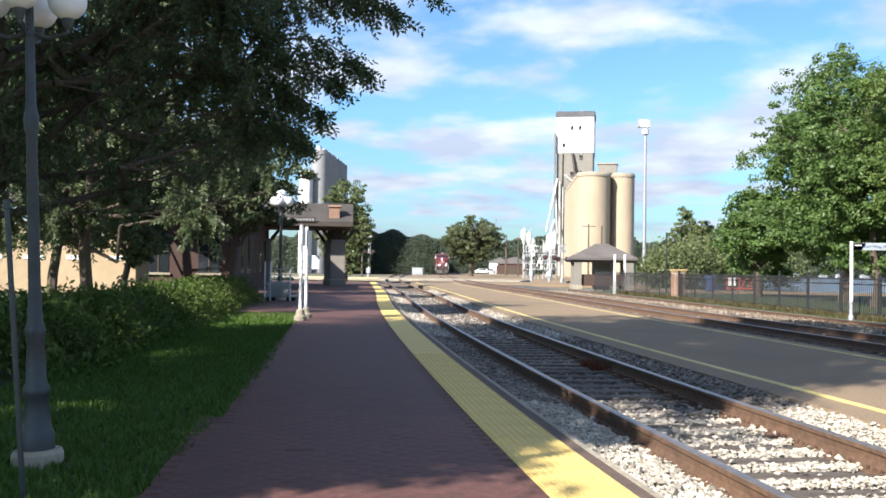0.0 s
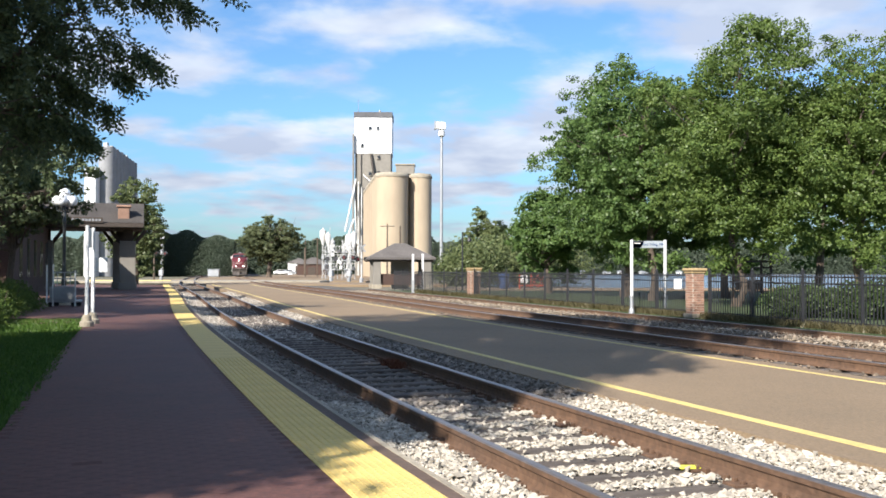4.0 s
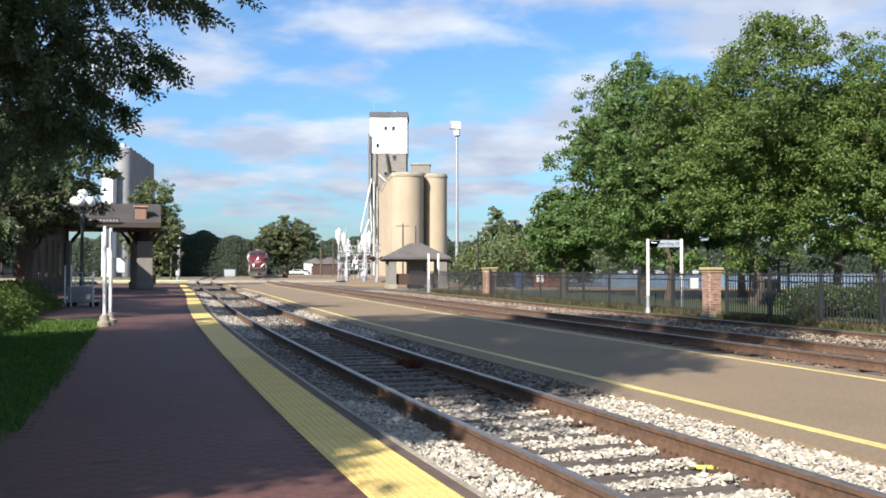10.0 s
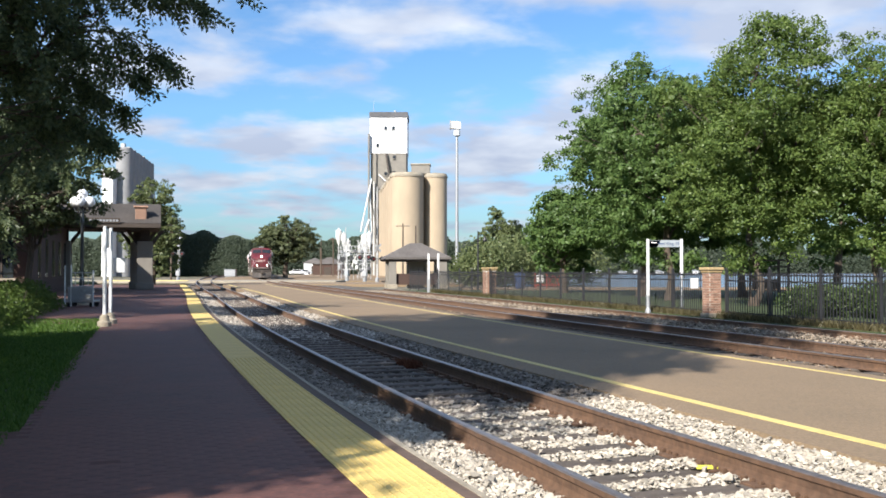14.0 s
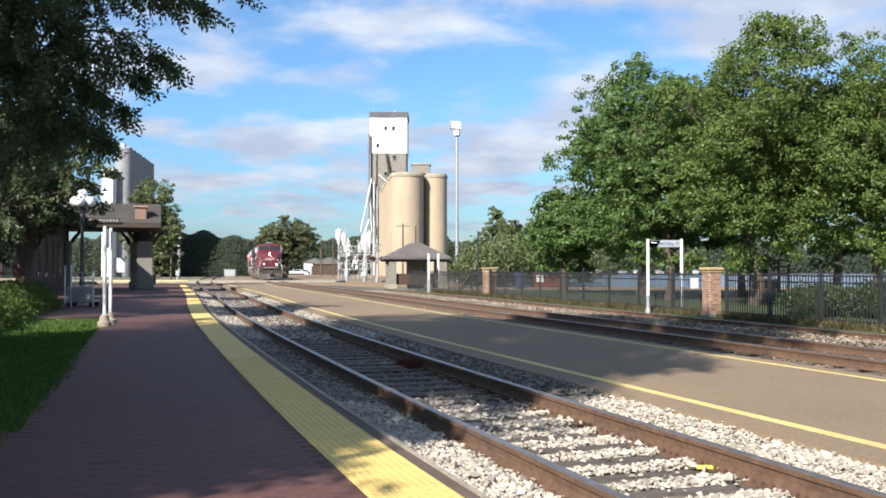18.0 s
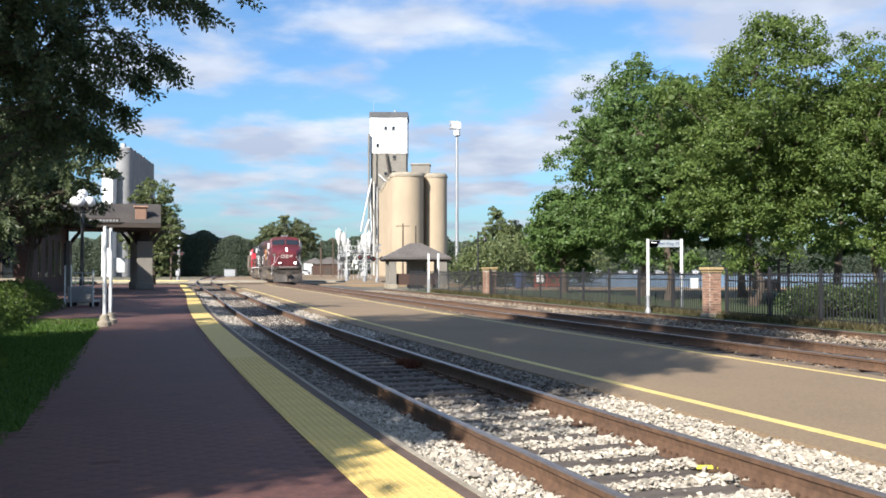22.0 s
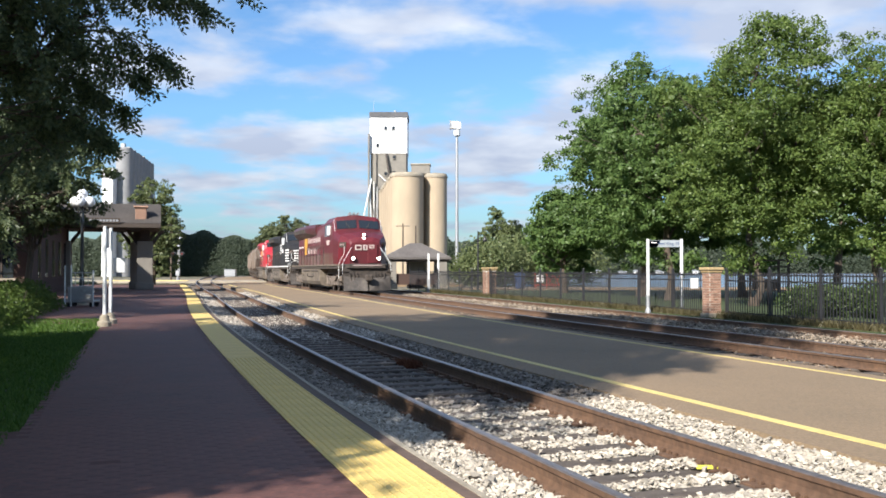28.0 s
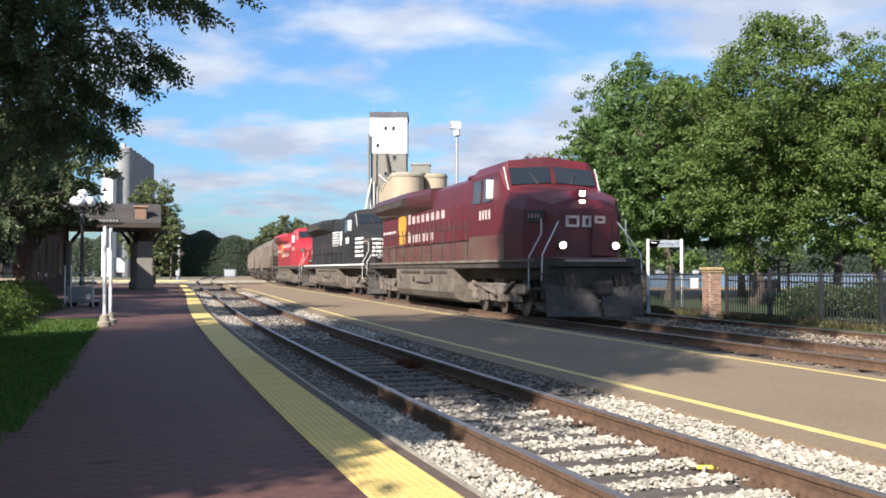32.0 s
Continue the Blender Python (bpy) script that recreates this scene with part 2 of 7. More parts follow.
# shingle colour darkened to hold the shade over canopy and depot
M["roof_dark"] = material("shade_dark_shingle", (0.0638, 0.0544, 0.0476), 0.92, grain=0.35, scale=12, big=0.35, big_scale=0.7, rnd=0.15, bump=0.3)
M["truck_dust"] = material("dusty_bogie_steel", (0.175, 0.14, 0.112), 0.9, grain=0.35, scale=7, big=0.5, big_scale=1.4, col2=(0.084, 0.0672, 0.056), bump=0.3)
M["dark_metal"] = material("dark_roof_metal", (0.10, 0.10, 0.105), 0.7, grain=0.2, scale=2, big=0.3)
M["pale_metal"] = material("weathered_white_metal", (0.416, 0.416, 0.408), 0.6, grain=0.15, scale=6, big=0.3, bump=0.03, col2=(0.288, 0.28, 0.264))
M["rig_white"] = material("dusty_white_steel", (0.66, 0.65, 0.62), 0.6, grain=0.15, scale=4, big=0.4, big_scale=0.8, col2=(0.40, 0.385, 0.355), bump=0.05)
M["roof"] = material("grey_shingle", (0.111, 0.0978, 0.0892), 0.92, grain=0.3, scale=12, big=0.3, big_scale=0.7, rnd=0.15, bump=0.3)
M["dark_wood"] = material("dark_wood", (0.06, 0.045, 0.035), 0.8, grain=0.3, scale=8, bump=0.2, stretch=(1, 1, 5))
M["bark"] = material("bark", (0.10, 0.075, 0.055), 0.95, grain=0.4, scale=9, big=0.3, bump=0.7, stretch=(3, 3, 0.6))
M["leaf_near"] = leaf_material("dark_locust_leaf", (0.059, 0.0824, 0.0428), (0.141, 0.174, 0.078), 0.45)
M["leaf_park"] = leaf_material("park_tree_leaf", (0.0766, 0.125, 0.0319), (0.181, 0.246, 0.0655), 0.45)
M["leaf_park2"] = leaf_material("maple_leaf", (0.0699, 0.126, 0.0365), (0.157, 0.236, 0.0697), 0.45)
M["leaf_far"] = leaf_material("far_leaf", (0.0795, 0.108, 0.042), (0.168, 0.191, 0.0795), 0.3)
M["leaf_willow"] = leaf_material("willow_leaf", (0.09, 0.11, 0.0525), (0.163, 0.181, 0.0875), 0.35)
M["leaf_wood"] = leaf_material("far_wood_leaf", (0.0549, 0.0734, 0.0492), (0.0842, 0.107, 0.0694), 0.4)
M["leaf_hedge"] = leaf_material("hedge_leaf", (0.0421, 0.0767, 0.0153), (0.107, 0.153, 0.0344), 0.3)
M["leaf_shrub"] = leaf_material("shrub_leaf", (0.034, 0.056, 0.018), (0.078, 0.112, 0.036), 0.3)
M["water"] = material("lake_water", (0.125, 0.121, 0.131), 0.2, grain=0.05, scale=1.2, bump=0.12, spec=0.6, stretch=(1, 3, 1))
M["globe"] = material("white_globe", (0.85, 0.85, 0.86), 0.3, grain=0.02, scale=5, bump=0.0, big=0.05)
M["glass"] = glass_material("dark_glass", (0.02, 0.025, 0.03))
M["navy"] = material("navy_sign", (0.02, 0.06, 0.17), 0.4, grain=0.05, bump=0)
M["sign_grey"] = material("silver_sign", (0.42, 0.45, 0.46), 0.35, 0.3, grain=0.04, bump=0)


def paint(name, col, dirt, amount=0.35):
    return material(name, col, 0.5, grain=0.14, scale=5, big=amount, big_scale=0.8, col2=dirt, bump=0.04, coat=0.1)


M["red_paint"] = paint("dark_red_paint", (0.109, 0.00977, 0.0152), (0.0707, 0.0141, 0.0152))
M["red_dirty"] = paint("grimy_red_paint", (0.12, 0.04, 0.0336), (0.12, 0.084, 0.06), 0.75)
M["red_sooty"] = paint("sooty_red_paint", (0.085, 0.016, 0.020), (0.04, 0.022, 0.022), 0.6)
M["bright_red"] = paint("bright_red_paint", (0.416, 0.0176, 0.0272), (0.288, 0.024, 0.0272), 0.25)
M["black_paint"] = material("black_engine_paint", (0.018, 0.018, 0.020), 0.72, grain=0.14, scale=5, big=0.4, big_scale=0.8, col2=(0.036, 0.033, 0.031), bump=0.04, spec=0.3)
M["grime"] = material("grey_road_grime", (0.17, 0.14, 0.106), 0.9, grain=0.25, scale=5, big=0.5, big_scale=0.9, col2=(0.102, 0.0808, 0.0638), bump=0.15)
M["under"] = material("black_running_gear", (0.045, 0.036, 0.030), 0.85, grain=0.35, scale=8, big=0.4, big_scale=1.2, col2=(0.085, 0.065, 0.05), bump=0.3)
M["plow_dust"] = material("dusty_black_steel", (0.085, 0.072, 0.062), 0.85, grain=0.3, scale=6, big=0.5, big_scale=1.0, col2=(0.03, 0.027, 0.026), bump=0.2)
M["wheel"] = material("wheel_steel", (0.15, 0.123, 0.105), 0.6, 0.4, grain=0.25, scale=9, bump=0.1)
M["white_paint"] = material("white_lettering", (0.82, 0.80, 0.76), 0.6, grain=0.08, scale=8, bump=0, big=0.15)
M["grey_paint"] = material("grey_lettering", (0.34, 0.258, 0.244), 0.6, grain=0.1, scale=8, bump=0)
M["pink_white"] = material("soiled_white_lettering", (0.55, 0.47, 0.44), 0.7, grain=0.2, scale=6, bump=0, big=0.4, col2=(0.34, 0.22, 0.20))
M["gold"] = material("gold_emblem", (0.595, 0.306, 0.0425), 0.6, grain=0.15, scale=6, bump=0, big=0.2)
M["lamp_on"] = material("lit_headlamp", (0.9, 0.85, 0.75), 0.3, bump=0, emit=(1.0, 0.90, 0.76, 11.0))
M["hopper"] = material("brown_grey_hopper", (0.178, 0.14, 0.111), 0.8, grain=0.16, scale=4, big=0.5, big_scale=0.5, col2=(0.128, 0.0935, 0.0723), bump=0.08, rnd=0.15)


# ---------------------------------------------------------------- mesh helpers
def mesh_of(name, bm, mats, smooth=False):
    me = bpy.data.meshes.new(name)
    bm.normal_update()
    bm.to_mesh(me)
    bm.free()
    for m in mats if isinstance(mats, (list, tuple)) else [mats]:
        me.materials.append(m)
    if smooth:
        me.shade_smooth()
        me.set_sharp_from_angle(angle=radians(38))
    return me


def part(name, bm, mat, parent=None, label="", smooth=False):
    ob = new(name, mesh_of(name, bm, mat, smooth))
    ob.parent = parent
    return tagged(ob, label) if label else ob


def thing(name, label, category, m=None, group="", kind=""):
    ob = new(name)
    ob.empty_display_size = 0.3
    if m is not None:
        ob.matrix_world = m
    return tagged(ob, label, category, group, kind)


def setting(name, bm, mat, label, category, smooth=False, kind="structure"):
    return tagged(part(name, bm, mat, None, "", smooth), label, category, "", kind)


def box(bm, x0, x1, y0, y1, z0, z1, bevel=0.0, m=None, mi=0):
    r = bmesh.ops.create_cube(bm, size=1.0)
    vs = r["verts"]
    for v in vs:
        v.co = Vector((x0 + (v.co.x + 0.5) * (x1 - x0), y0 + (v.co.y + 0.5) * (y1 - y0), z0 + (v.co.z + 0.5) * (z1 - z0)))
    fs = {f for v in vs for f in v.link_faces}
    if bevel:
        g = bmesh.ops.bevel(bm, geom=list({e for v in vs for e in v.link_edges}), offset=bevel, segments=1, affect="EDGES")
        vs = list({v for f in g["faces"] for v in f.verts} | {v for v in vs if v.is_valid})
        fs = {f for v in vs for f in v.link_faces}
    if mi:
        for f in fs:
            f.material_index = mi
    if m is not None:
        bmesh.ops.transform(bm, matrix=m, verts=vs)
    return vs


def cyl(bm, p, q, r0, r1=None, seg=12, cap=True, mi=0):
    """A tapered round bar from p to q."""
    p, q = Vector(p), Vector(q)
    d = q - p
    r = bmesh.ops.create_cone(bm, cap_ends=cap, segments=seg, radius1=r0, radius2=r0 if r1 is None else r1, depth=d.length,
                              matrix=Matrix.Translation((p + q) / 2) @ d.to_track_quat("Z", "Y").to_matrix().to_4x4())
    if mi:
        for f in {f for v in r["verts"] for f in v.link_faces}:
            f.material_index = mi
    return r["verts"]


def ball(bm, c, r, seg=16, squash=1.0):
    return bmesh.ops.create_uvsphere(bm, u_segments=seg, v_segments=max(6, seg // 2), radius=r, matrix=Matrix.Translation(c) @ Matrix.Diagonal((1, 1, squash, 1)))["verts"]


def lathe(bm, prof, seg=24, c=(0, 0, 0)):
    """A turned form from (radius, height) pairs."""
    rings = [[bm.verts.new((c[0] + r * math.cos(2 * math.pi * i / seg), c[1] + r * math.sin(2 * math.pi * i / seg), c[2] + z)) for i in range(seg)] for r, z in prof]
    for a, b in zip(rings[:-1], rings[1:]):
        for i in range(seg):
            bm.faces.new((a[i], a[(i + 1) % seg], b[(i + 1) % seg], b[i]))
    bm.faces.new(rings[0][::-1]); bm.faces.new(rings[-1])


def extrude_profile(bm, pts, m0, m1, mi=0):
    """A prism with the outline pts (in the local xy plane) from pose m0 to pose m1."""
    a = [bm.verts.new(m0 @ Vector((x, y, 0))) for x, y in pts]
    b = [bm.verts.new(m1 @ Vector((x, y, 0))) for x, y in pts]
    k = len(pts)
    fs = [bm.faces.new((a[i], a[(i + 1) % k], b[(i + 1) % k], b[i])) for i in range(k)]
    fs += [bm.faces.new(a[::-1]), bm.faces.new(b)]
    for f in fs:
        f.material_index = mi


def tube(bm, pts, r, seg=8):
    for p, q in zip(pts[:-1], pts[1:]):
        cyl(bm, p, q, r, r, seg)
    for p in pts[1:-1]:
        ball(bm, p, r * 1.02, seg)


def raw_mesh(name, verts, faces, mat):
    """A mesh from arrays of quads or triangles with one size."""
    me = bpy.data.meshes.new(name)
    verts, faces = np.asarray(verts, np.float32), np.asarray(faces, np.int32)
    k = faces.shape[1]
    me.vertices.add(len(verts)); me.vertices.foreach_set("co", verts.ravel())
    me.loops.add(faces.size); me.loops.foreach_set("vertex_index", faces.ravel())
    me.polygons.add(len(faces)); me.polygons.foreach_set("loop_start", np.arange(0, faces.size, k, dtype=np.int32))
    me.update(calc_edges=True)
    me.shade_flat()
    me.materials.append(mat)
    return me


def loft(bm, rings, mi=0):
    """A closed skin through rings of (x, [(y, z), ...]) given for one half; mirrored across y = 0."""
    rows = []
    for x, half in rings:
        pts = [(y, z) for y, z in half] + [(-y, z) for y, z in reversed(half) if y > 1e-6]
        rows.append([bm.verts.new((x, y, z)) for y, z in pts])
    k = len(rows[0])
    for a, b in zip(rows[:-1], rows[1:]):
        for i in range(k):
            bm.faces.new((a[i], a[(i + 1) % k], b[(i + 1) % k], b[i])).material_index = mi
    bm.faces.new(rows[0]); bm.faces.new(rows[-1][::-1])
    bmesh.ops.recalc_face_normals(bm, faces=bm.faces)


def plate(bm, a, b, c, d, thick):
    """A flat pane with the corners a, b, c, d and some thickness along its normal."""
    a, b, c, d = (Vector(p) for p in (a, b, c, d))
    n = (b - a).cross(d - a).normalized() * thick
    lo = [bm.verts.new(p - n * 0.5) for p in (a, b, c, d)]
    up = [bm.verts.new(p + n * 0.5) for p in (a, b, c, d)]
    for i in range(4):
        bm.faces.new((lo[i], lo[(i + 1) % 4], up[(i + 1) % 4], up[i]))
    bm.faces.new(up); bm.faces.new(lo[::-1])
    bmesh.ops.recalc_face_normals(bm, faces=bm.faces)


# ---------------------------------------------------------------- plan: lines along the tracks
_y = np.arange(-40.0, 420.0, 0.5)
_slope = np.interp(_y, [-40, 5, 9, 40, 62, 75, 90, 105, 130, 165, 200, 420], [-0.36, -0.345, -0.32, -0.268, -0.287, -0.287, -0.262, -0.247, -0.232, -0.214, -0.197, -0.192])
_x = np.concatenate([[0], np.cumsum((_slope[1:] + _slope[:-1]) / 2 * 0.5)])
_x -= np.interp(0.0, _y, _x) - 0.17


def along(c, y):
    """The x of the line with offset c from the camera at depth y; all lines follow the tracks' bend."""
    return c + float(np.interp(y, _y, _x))


def heading(y):
    """The unit vector along the tracks, away from the camera."""
    v = Vector((float(np.interp(y, _y, _slope)), 1.0, 0.0))
    return v.normalized()


def ribbon(bm, c0, c1, z0, z1, y0, y1, step=2.0, mi=0):
    """A slab between the lines c0 and c1, from height z0 to z1."""
    n = max(2, int((y1 - y0) / step) + 1)
    rows = []
    for i in range(n):
        y = y0 + (y1 - y0) * i / (n - 1)
        a, b = along(c0, y), along(c1, y)
        rows.append([bm.verts.new(p) for p in ((a, y, z1), (b, y, z1), (b, y, z0), (a, y, z0))])
    for p, q in zip(rows[:-1], rows[1:]):
        for k in range(4):
            bm.faces.new((p[k], p[(k + 1) % 4], q[(k + 1) % 4], q[k])).material_index = mi
    bm.faces.new(rows[0]).material_index = mi
    bm.faces.new(rows[-1][::-1]).material_index = mi
    bmesh.ops.recalc_face_normals(bm, faces=bm.faces)


K = 1.046                      # plan offset per metre across the tracks
NEAR_C, MAIN_C = 3.66, 11.8    # centre lines of the two tracks


# ---------------------------------------------------------------- ground, platforms, tracks
def sheet(bm, x0, x1, y0, y1, z, nx=2, ny=2):
    g = [[bm.verts.new((x0 + (x1 - x0) * i / (nx - 1), y0 + (y1 - y0) * j / (ny - 1), z)) for i in range(nx)] for j in range(ny)]
    for j in range(ny - 1):
        for i in range(nx - 1):
            bm.faces.new((g[j][i], g[j][i + 1], g[j + 1][i + 1], g[j + 1][i]))


bm = bmesh.new(); sheet(bm, -2500, 2500, -400, 4000, -0.42)
setting("ground", bm, M["ground"], "flat brown earth and dry grass reaching the horizon", "ground")
bm = bmesh.new(); ribbon(bm, 2.06, 17.4, -0.41, -0.265, -30, 330)
setting("ballast_bed", bm, M["ballast"], "dark grey crushed stone bed under the railway tracks", "track bed")
bm = bmesh.new(); ribbon(bm, -1.15, 1.36, -0.41, -0.0047, -25, 8); ribbon(bm, -0.95, 1.36, -0.41, -0.0047, 8, 24.5); ribbon(bm, -9.0, 1.36, -0.41, -0.0047, 24.5, 84)
setting("pavement_platform", bm, M["mortar"], "dark red brick station platform in tree shade", "platform")
bm = bmesh.new(); ribbon(bm, 1.36, 1.91, -0.41, 0.0, -25, 84)
setting("tactile_edge", bm, M["tactile"], "yellow tactile warning strip along the platform edge", "platform edge")
bm = bmesh.new(); ribbon(bm, 1.91, 2.03, -0.41, -0.010, -25, 84)
setting("platform_kerb", bm, M["kerb"], "narrow brown kerb outside the yellow strip", "kerb")
bm = bmesh.new(); ribbon(bm, 2.03, 2.075, -0.41, -0.004, -25, 84)
setting("platform_lip", bm, M["concrete"], "thin pale concrete lip at the platform edge", "kerb")
bm = bmesh.new(); ribbon(bm, 5.2, 9.45, -0.41, -0.01, -25, 86)
setting("pavement_island", bm, M["asphalt"], "worn grey asphalt platform between the two tracks", "platform")
bm = bmesh.new(); ribbon(bm, 5.65, 5.78, -0.012, -0.006, -25, 86)
setting("yellow_line_1", bm, M["yellow_paint"], "worn yellow painted line on the asphalt platform", "painted line")
bm = bmesh.new(); ribbon(bm, 9.05, 9.14, -0.012, -0.006, -25, 86)
setting("yellow_line_2", bm, M["yellow_paint"], "thin worn yellow painted line on the asphalt platform", "painted line")
bm = bmesh.new(); ribbon(bm, -60, -1.15, -0.41, -0.03, -25, 8); ribbon(bm, -60, -0.95, -0.41, -0.03, 8, 24.5); ribbon(bm, -60, -9.0, -0.41, -0.03, 24.5, 120)
setting("lawn", bm, M["grass"], "mown green lawn beside the brick platform", "grass")
bm = bmesh.new(); ribbon(bm, 17.0, 70, -0.41, -0.12, -25, 68)
setting("park_lawn", bm, M["grass"], "park lawn behind the black fence", "grass")

RAIL = [(-0.07, 0.0), (0.07, 0.0), (0.07, 0.014), (0.030, 0.036), (0.022, 0.07), (0.024, 0.115), (0.037, 0.130), (0.038, 0.164), (0.027, 0.174), (-0.027, 0.174), (-0.038, 0.164), (-0.037, 0.130), (-0.024, 0.115), (-0.022, 0.07), (-0.030, 0.036), (-0.07, 0.014)]


def rail(name, c, y0, y1, z, label):
    bm = bmesh.new()
    ys = np.arange(y0, y1 + 0.01, 3.0)
    rings = []
    for y in ys:
        h = heading(y)
        side = Vector((h.y, -h.x, 0))
        o = Vector((along(c, y), y, z))
        rings.append([bm.verts.new(o + side * a + Vector((0, 0, b))) for a, b in RAIL])
    k = len(RAIL)
    for p, q in zip(rings[:-1], rings[1:]):
        for i in range(k):
            bm.faces.new((p[i], p[(i + 1) % k], q[(i + 1) % k], q[i])).material_index = 1 if i in (7, 8, 9) else 0
    return setting(name, bm, [M["rail_side"], M["rail_top"]], label, "rail")


RZ = -0.174
for i, (c, who) in enumerate(((NEAR_C, "near track"), (MAIN_C, "main track"))):
    for j in (-1, 1):
        rail(f"rail_{2 * i + (j > 0) + 1}", c + j * 0.755 * K, -24, 330, RZ, f"rusty steel rail of the {who} with polished top")
rail("rail_5", 16.1, 4, 70, -0.24, "rusty disused rail lying beside the fence")


# ---------------------------------------------------------------- trees
def leaf_cloud(name, pts, size, mat, rng, droop=0.0, aspect=0.62, nrm=None):
    """Pointed leaf blades at the given points, as one mesh."""
    n = len(pts)
    a = rng.normal(size=(n, 3)); a[:, 2] -= droop
    a /= np.linalg.norm(a, axis=1)[:, None]
    if nrm is not None:
        nrm = nrm / np.linalg.norm(nrm, axis=1)[:, None]
        a = a - nrm * (a * nrm).sum(1)[:, None]; a /= np.linalg.norm(a, axis=1)[:, None]
    b = np.cross(a, rng.normal(size=(n, 3)) if nrm is None else nrm); b /= np.linalg.norm(b, axis=1)[:, None]
    s = size * rng.uniform(0.6, 1.35, n)[:, None]
    v = np.stack([pts - a * s * 0.5, pts + b * s * aspect * 0.5, pts + a * s * 0.5, pts - b * s * aspect * 0.5], 1).reshape(-1, 3)
    return raw_mesh(name, v, np.arange(4 * n).reshape(-1, 4), mat)


def limb(bm, p, q, r0, r1, rng, bend=0.12, n=4):
    """A crooked tapering branch from p to q."""
    p, q = Vector(p), Vector(q)
    pts = [p]
    for i in range(1, n):
        k = i / n
        j = Vector(rng.normal(size=3)) * bend * (q - p).length * 0.35
        pts.append(p.lerp(q, k) + j)
    pts.append(q)
    for i in range(n):
        cyl(bm, pts[i], pts[i + 1], r0 + (r1 - r0) * i / n, r0 + (r1 - r0) * (i + 1) / n, 7, False)
    return pts


def tree(name, label, at, h, r, low, seed, mat, leaves, leaf=0.16, trunk=0.22, lobes=34, flat=1.0, droop=0.2, lean=(0, 0), fill=0.55, group="", taper=0.35, tuft=0.42):
    """A broadleaf tree: trunk, limbs to the lobes of its crown, tufts of leaves round each lobe, leaves facing out of their tuft."""
    rng = np.random.default_rng(seed)
    root = thing(name, label, "tree", pose(at[0], at[1], at[2]), group)
    cz, rz = (h + low) / 2, (h - low) / 2
    cs, rs = [], []
    for i in range(lobes):
        # lobes spread evenly over the crown, nearer its skin than its heart
        u = 1 - 2 * (i + 0.5) / lobes
        a = i * 2.39996 + rng.uniform(-0.5, 0.5)
        d = np.array([math.cos(a) * math.sqrt(1 - u * u), math.sin(a) * math.sqrt(1 - u * u), u])
        d /= (np.abs(d) ** 2.5).sum() ** (1 / 2.5)
        q = rng.uniform(0.20, 0.34)
        k = rng.uniform(0.62, 1.06) if i % 4 else rng.uniform(0.15, 0.6)
        rad = q * min(r, rz * 1.2)
        c = np.array([d[0] * (r * k - rad * 0.8) + lean[0], d[1] * (r * k - rad * 0.8) * flat + lean[1], cz + d[2] * (rz * k - rad * 0.7)])
        wide = 1.0 - taper * max(0.0, (c[2] - cz) / rz) - 0.25 * max(0.0, (cz - c[2]) / rz)
        c[0] *= wide; c[1] *= wide
        cs.append(c); rs.append(rad)
    bm = bmesh.new()
    top = (lean[0] * 0.6, lean[1] * 0.6, low + (h - low) * 0.72)
    spine = limb(bm, (0, 0, -0.35), top, trunk, trunk * 0.28, rng, 0.05, 6)
    cyl(bm, (0, 0, -0.4), (0, 0, 0.35), trunk * 1.55, trunk * 1.02, 9, False)
    for c in cs[: min(lobes, 30)]:
        s = min(spine[1:], key=lambda q: (q - Vector(c)).length + abs(q.z - c[2] * 0.55) * 0.8)
        pts = limb(bm, s, c, trunk * 0.34, trunk * 0.06, rng, 0.22, 4)
        for e in range(2):
            limb(bm, pts[2 + e], Vector(c) + Vector(rng.normal(size=3)) * 0.09 * r, trunk * 0.12, trunk * 0.03, rng, 0.2, 3)
    part("trunk", bm, M["bark"], root, "", True)
    cs, rs = np.array(cs), np.array(rs)
    w = rs ** 2; w /= w.sum()
    # tufts on the skin of each lobe
    nt = max(lobes * 10, int(leaves / 48))
    lob = rng.choice(lobes, nt, p=w)
    td = rng.normal(size=(nt, 3)); td /= np.linalg.norm(td, axis=1)[:, None]
    tc = cs[lob] + td * (rs[lob] * rng.uniform(0.35, 1.15, nt))[:, None] * np.array([1, 1, 0.85])
    tr = tuft * rng.uniform(0.55, 1.3, nt) * max(1.0, r / 5)
    which = rng.integers(0, nt, leaves)
    d = rng.normal(size=(leaves, 3)); d /= np.linalg.norm(d, axis=1)[:, None]
    k = rng.uniform(0.05, 1.0, leaves) ** 0.5
    p = tc[which] + d * (tr[which] * k)[:, None] * np.array([1, 1, 0.62])
    p[:, 2] = np.maximum(p[:, 2], low * 0.8)
    nrm = d * 0.6 + td[which] * 0.45 + rng.normal(size=(leaves, 3)) * 0.6 + np.array([0, 0, 0.45])
    crown = new("crown", leaf_cloud("crown", p, leaf, mat, rng, droop, nrm=nrm))
    crown.parent = root
    return root


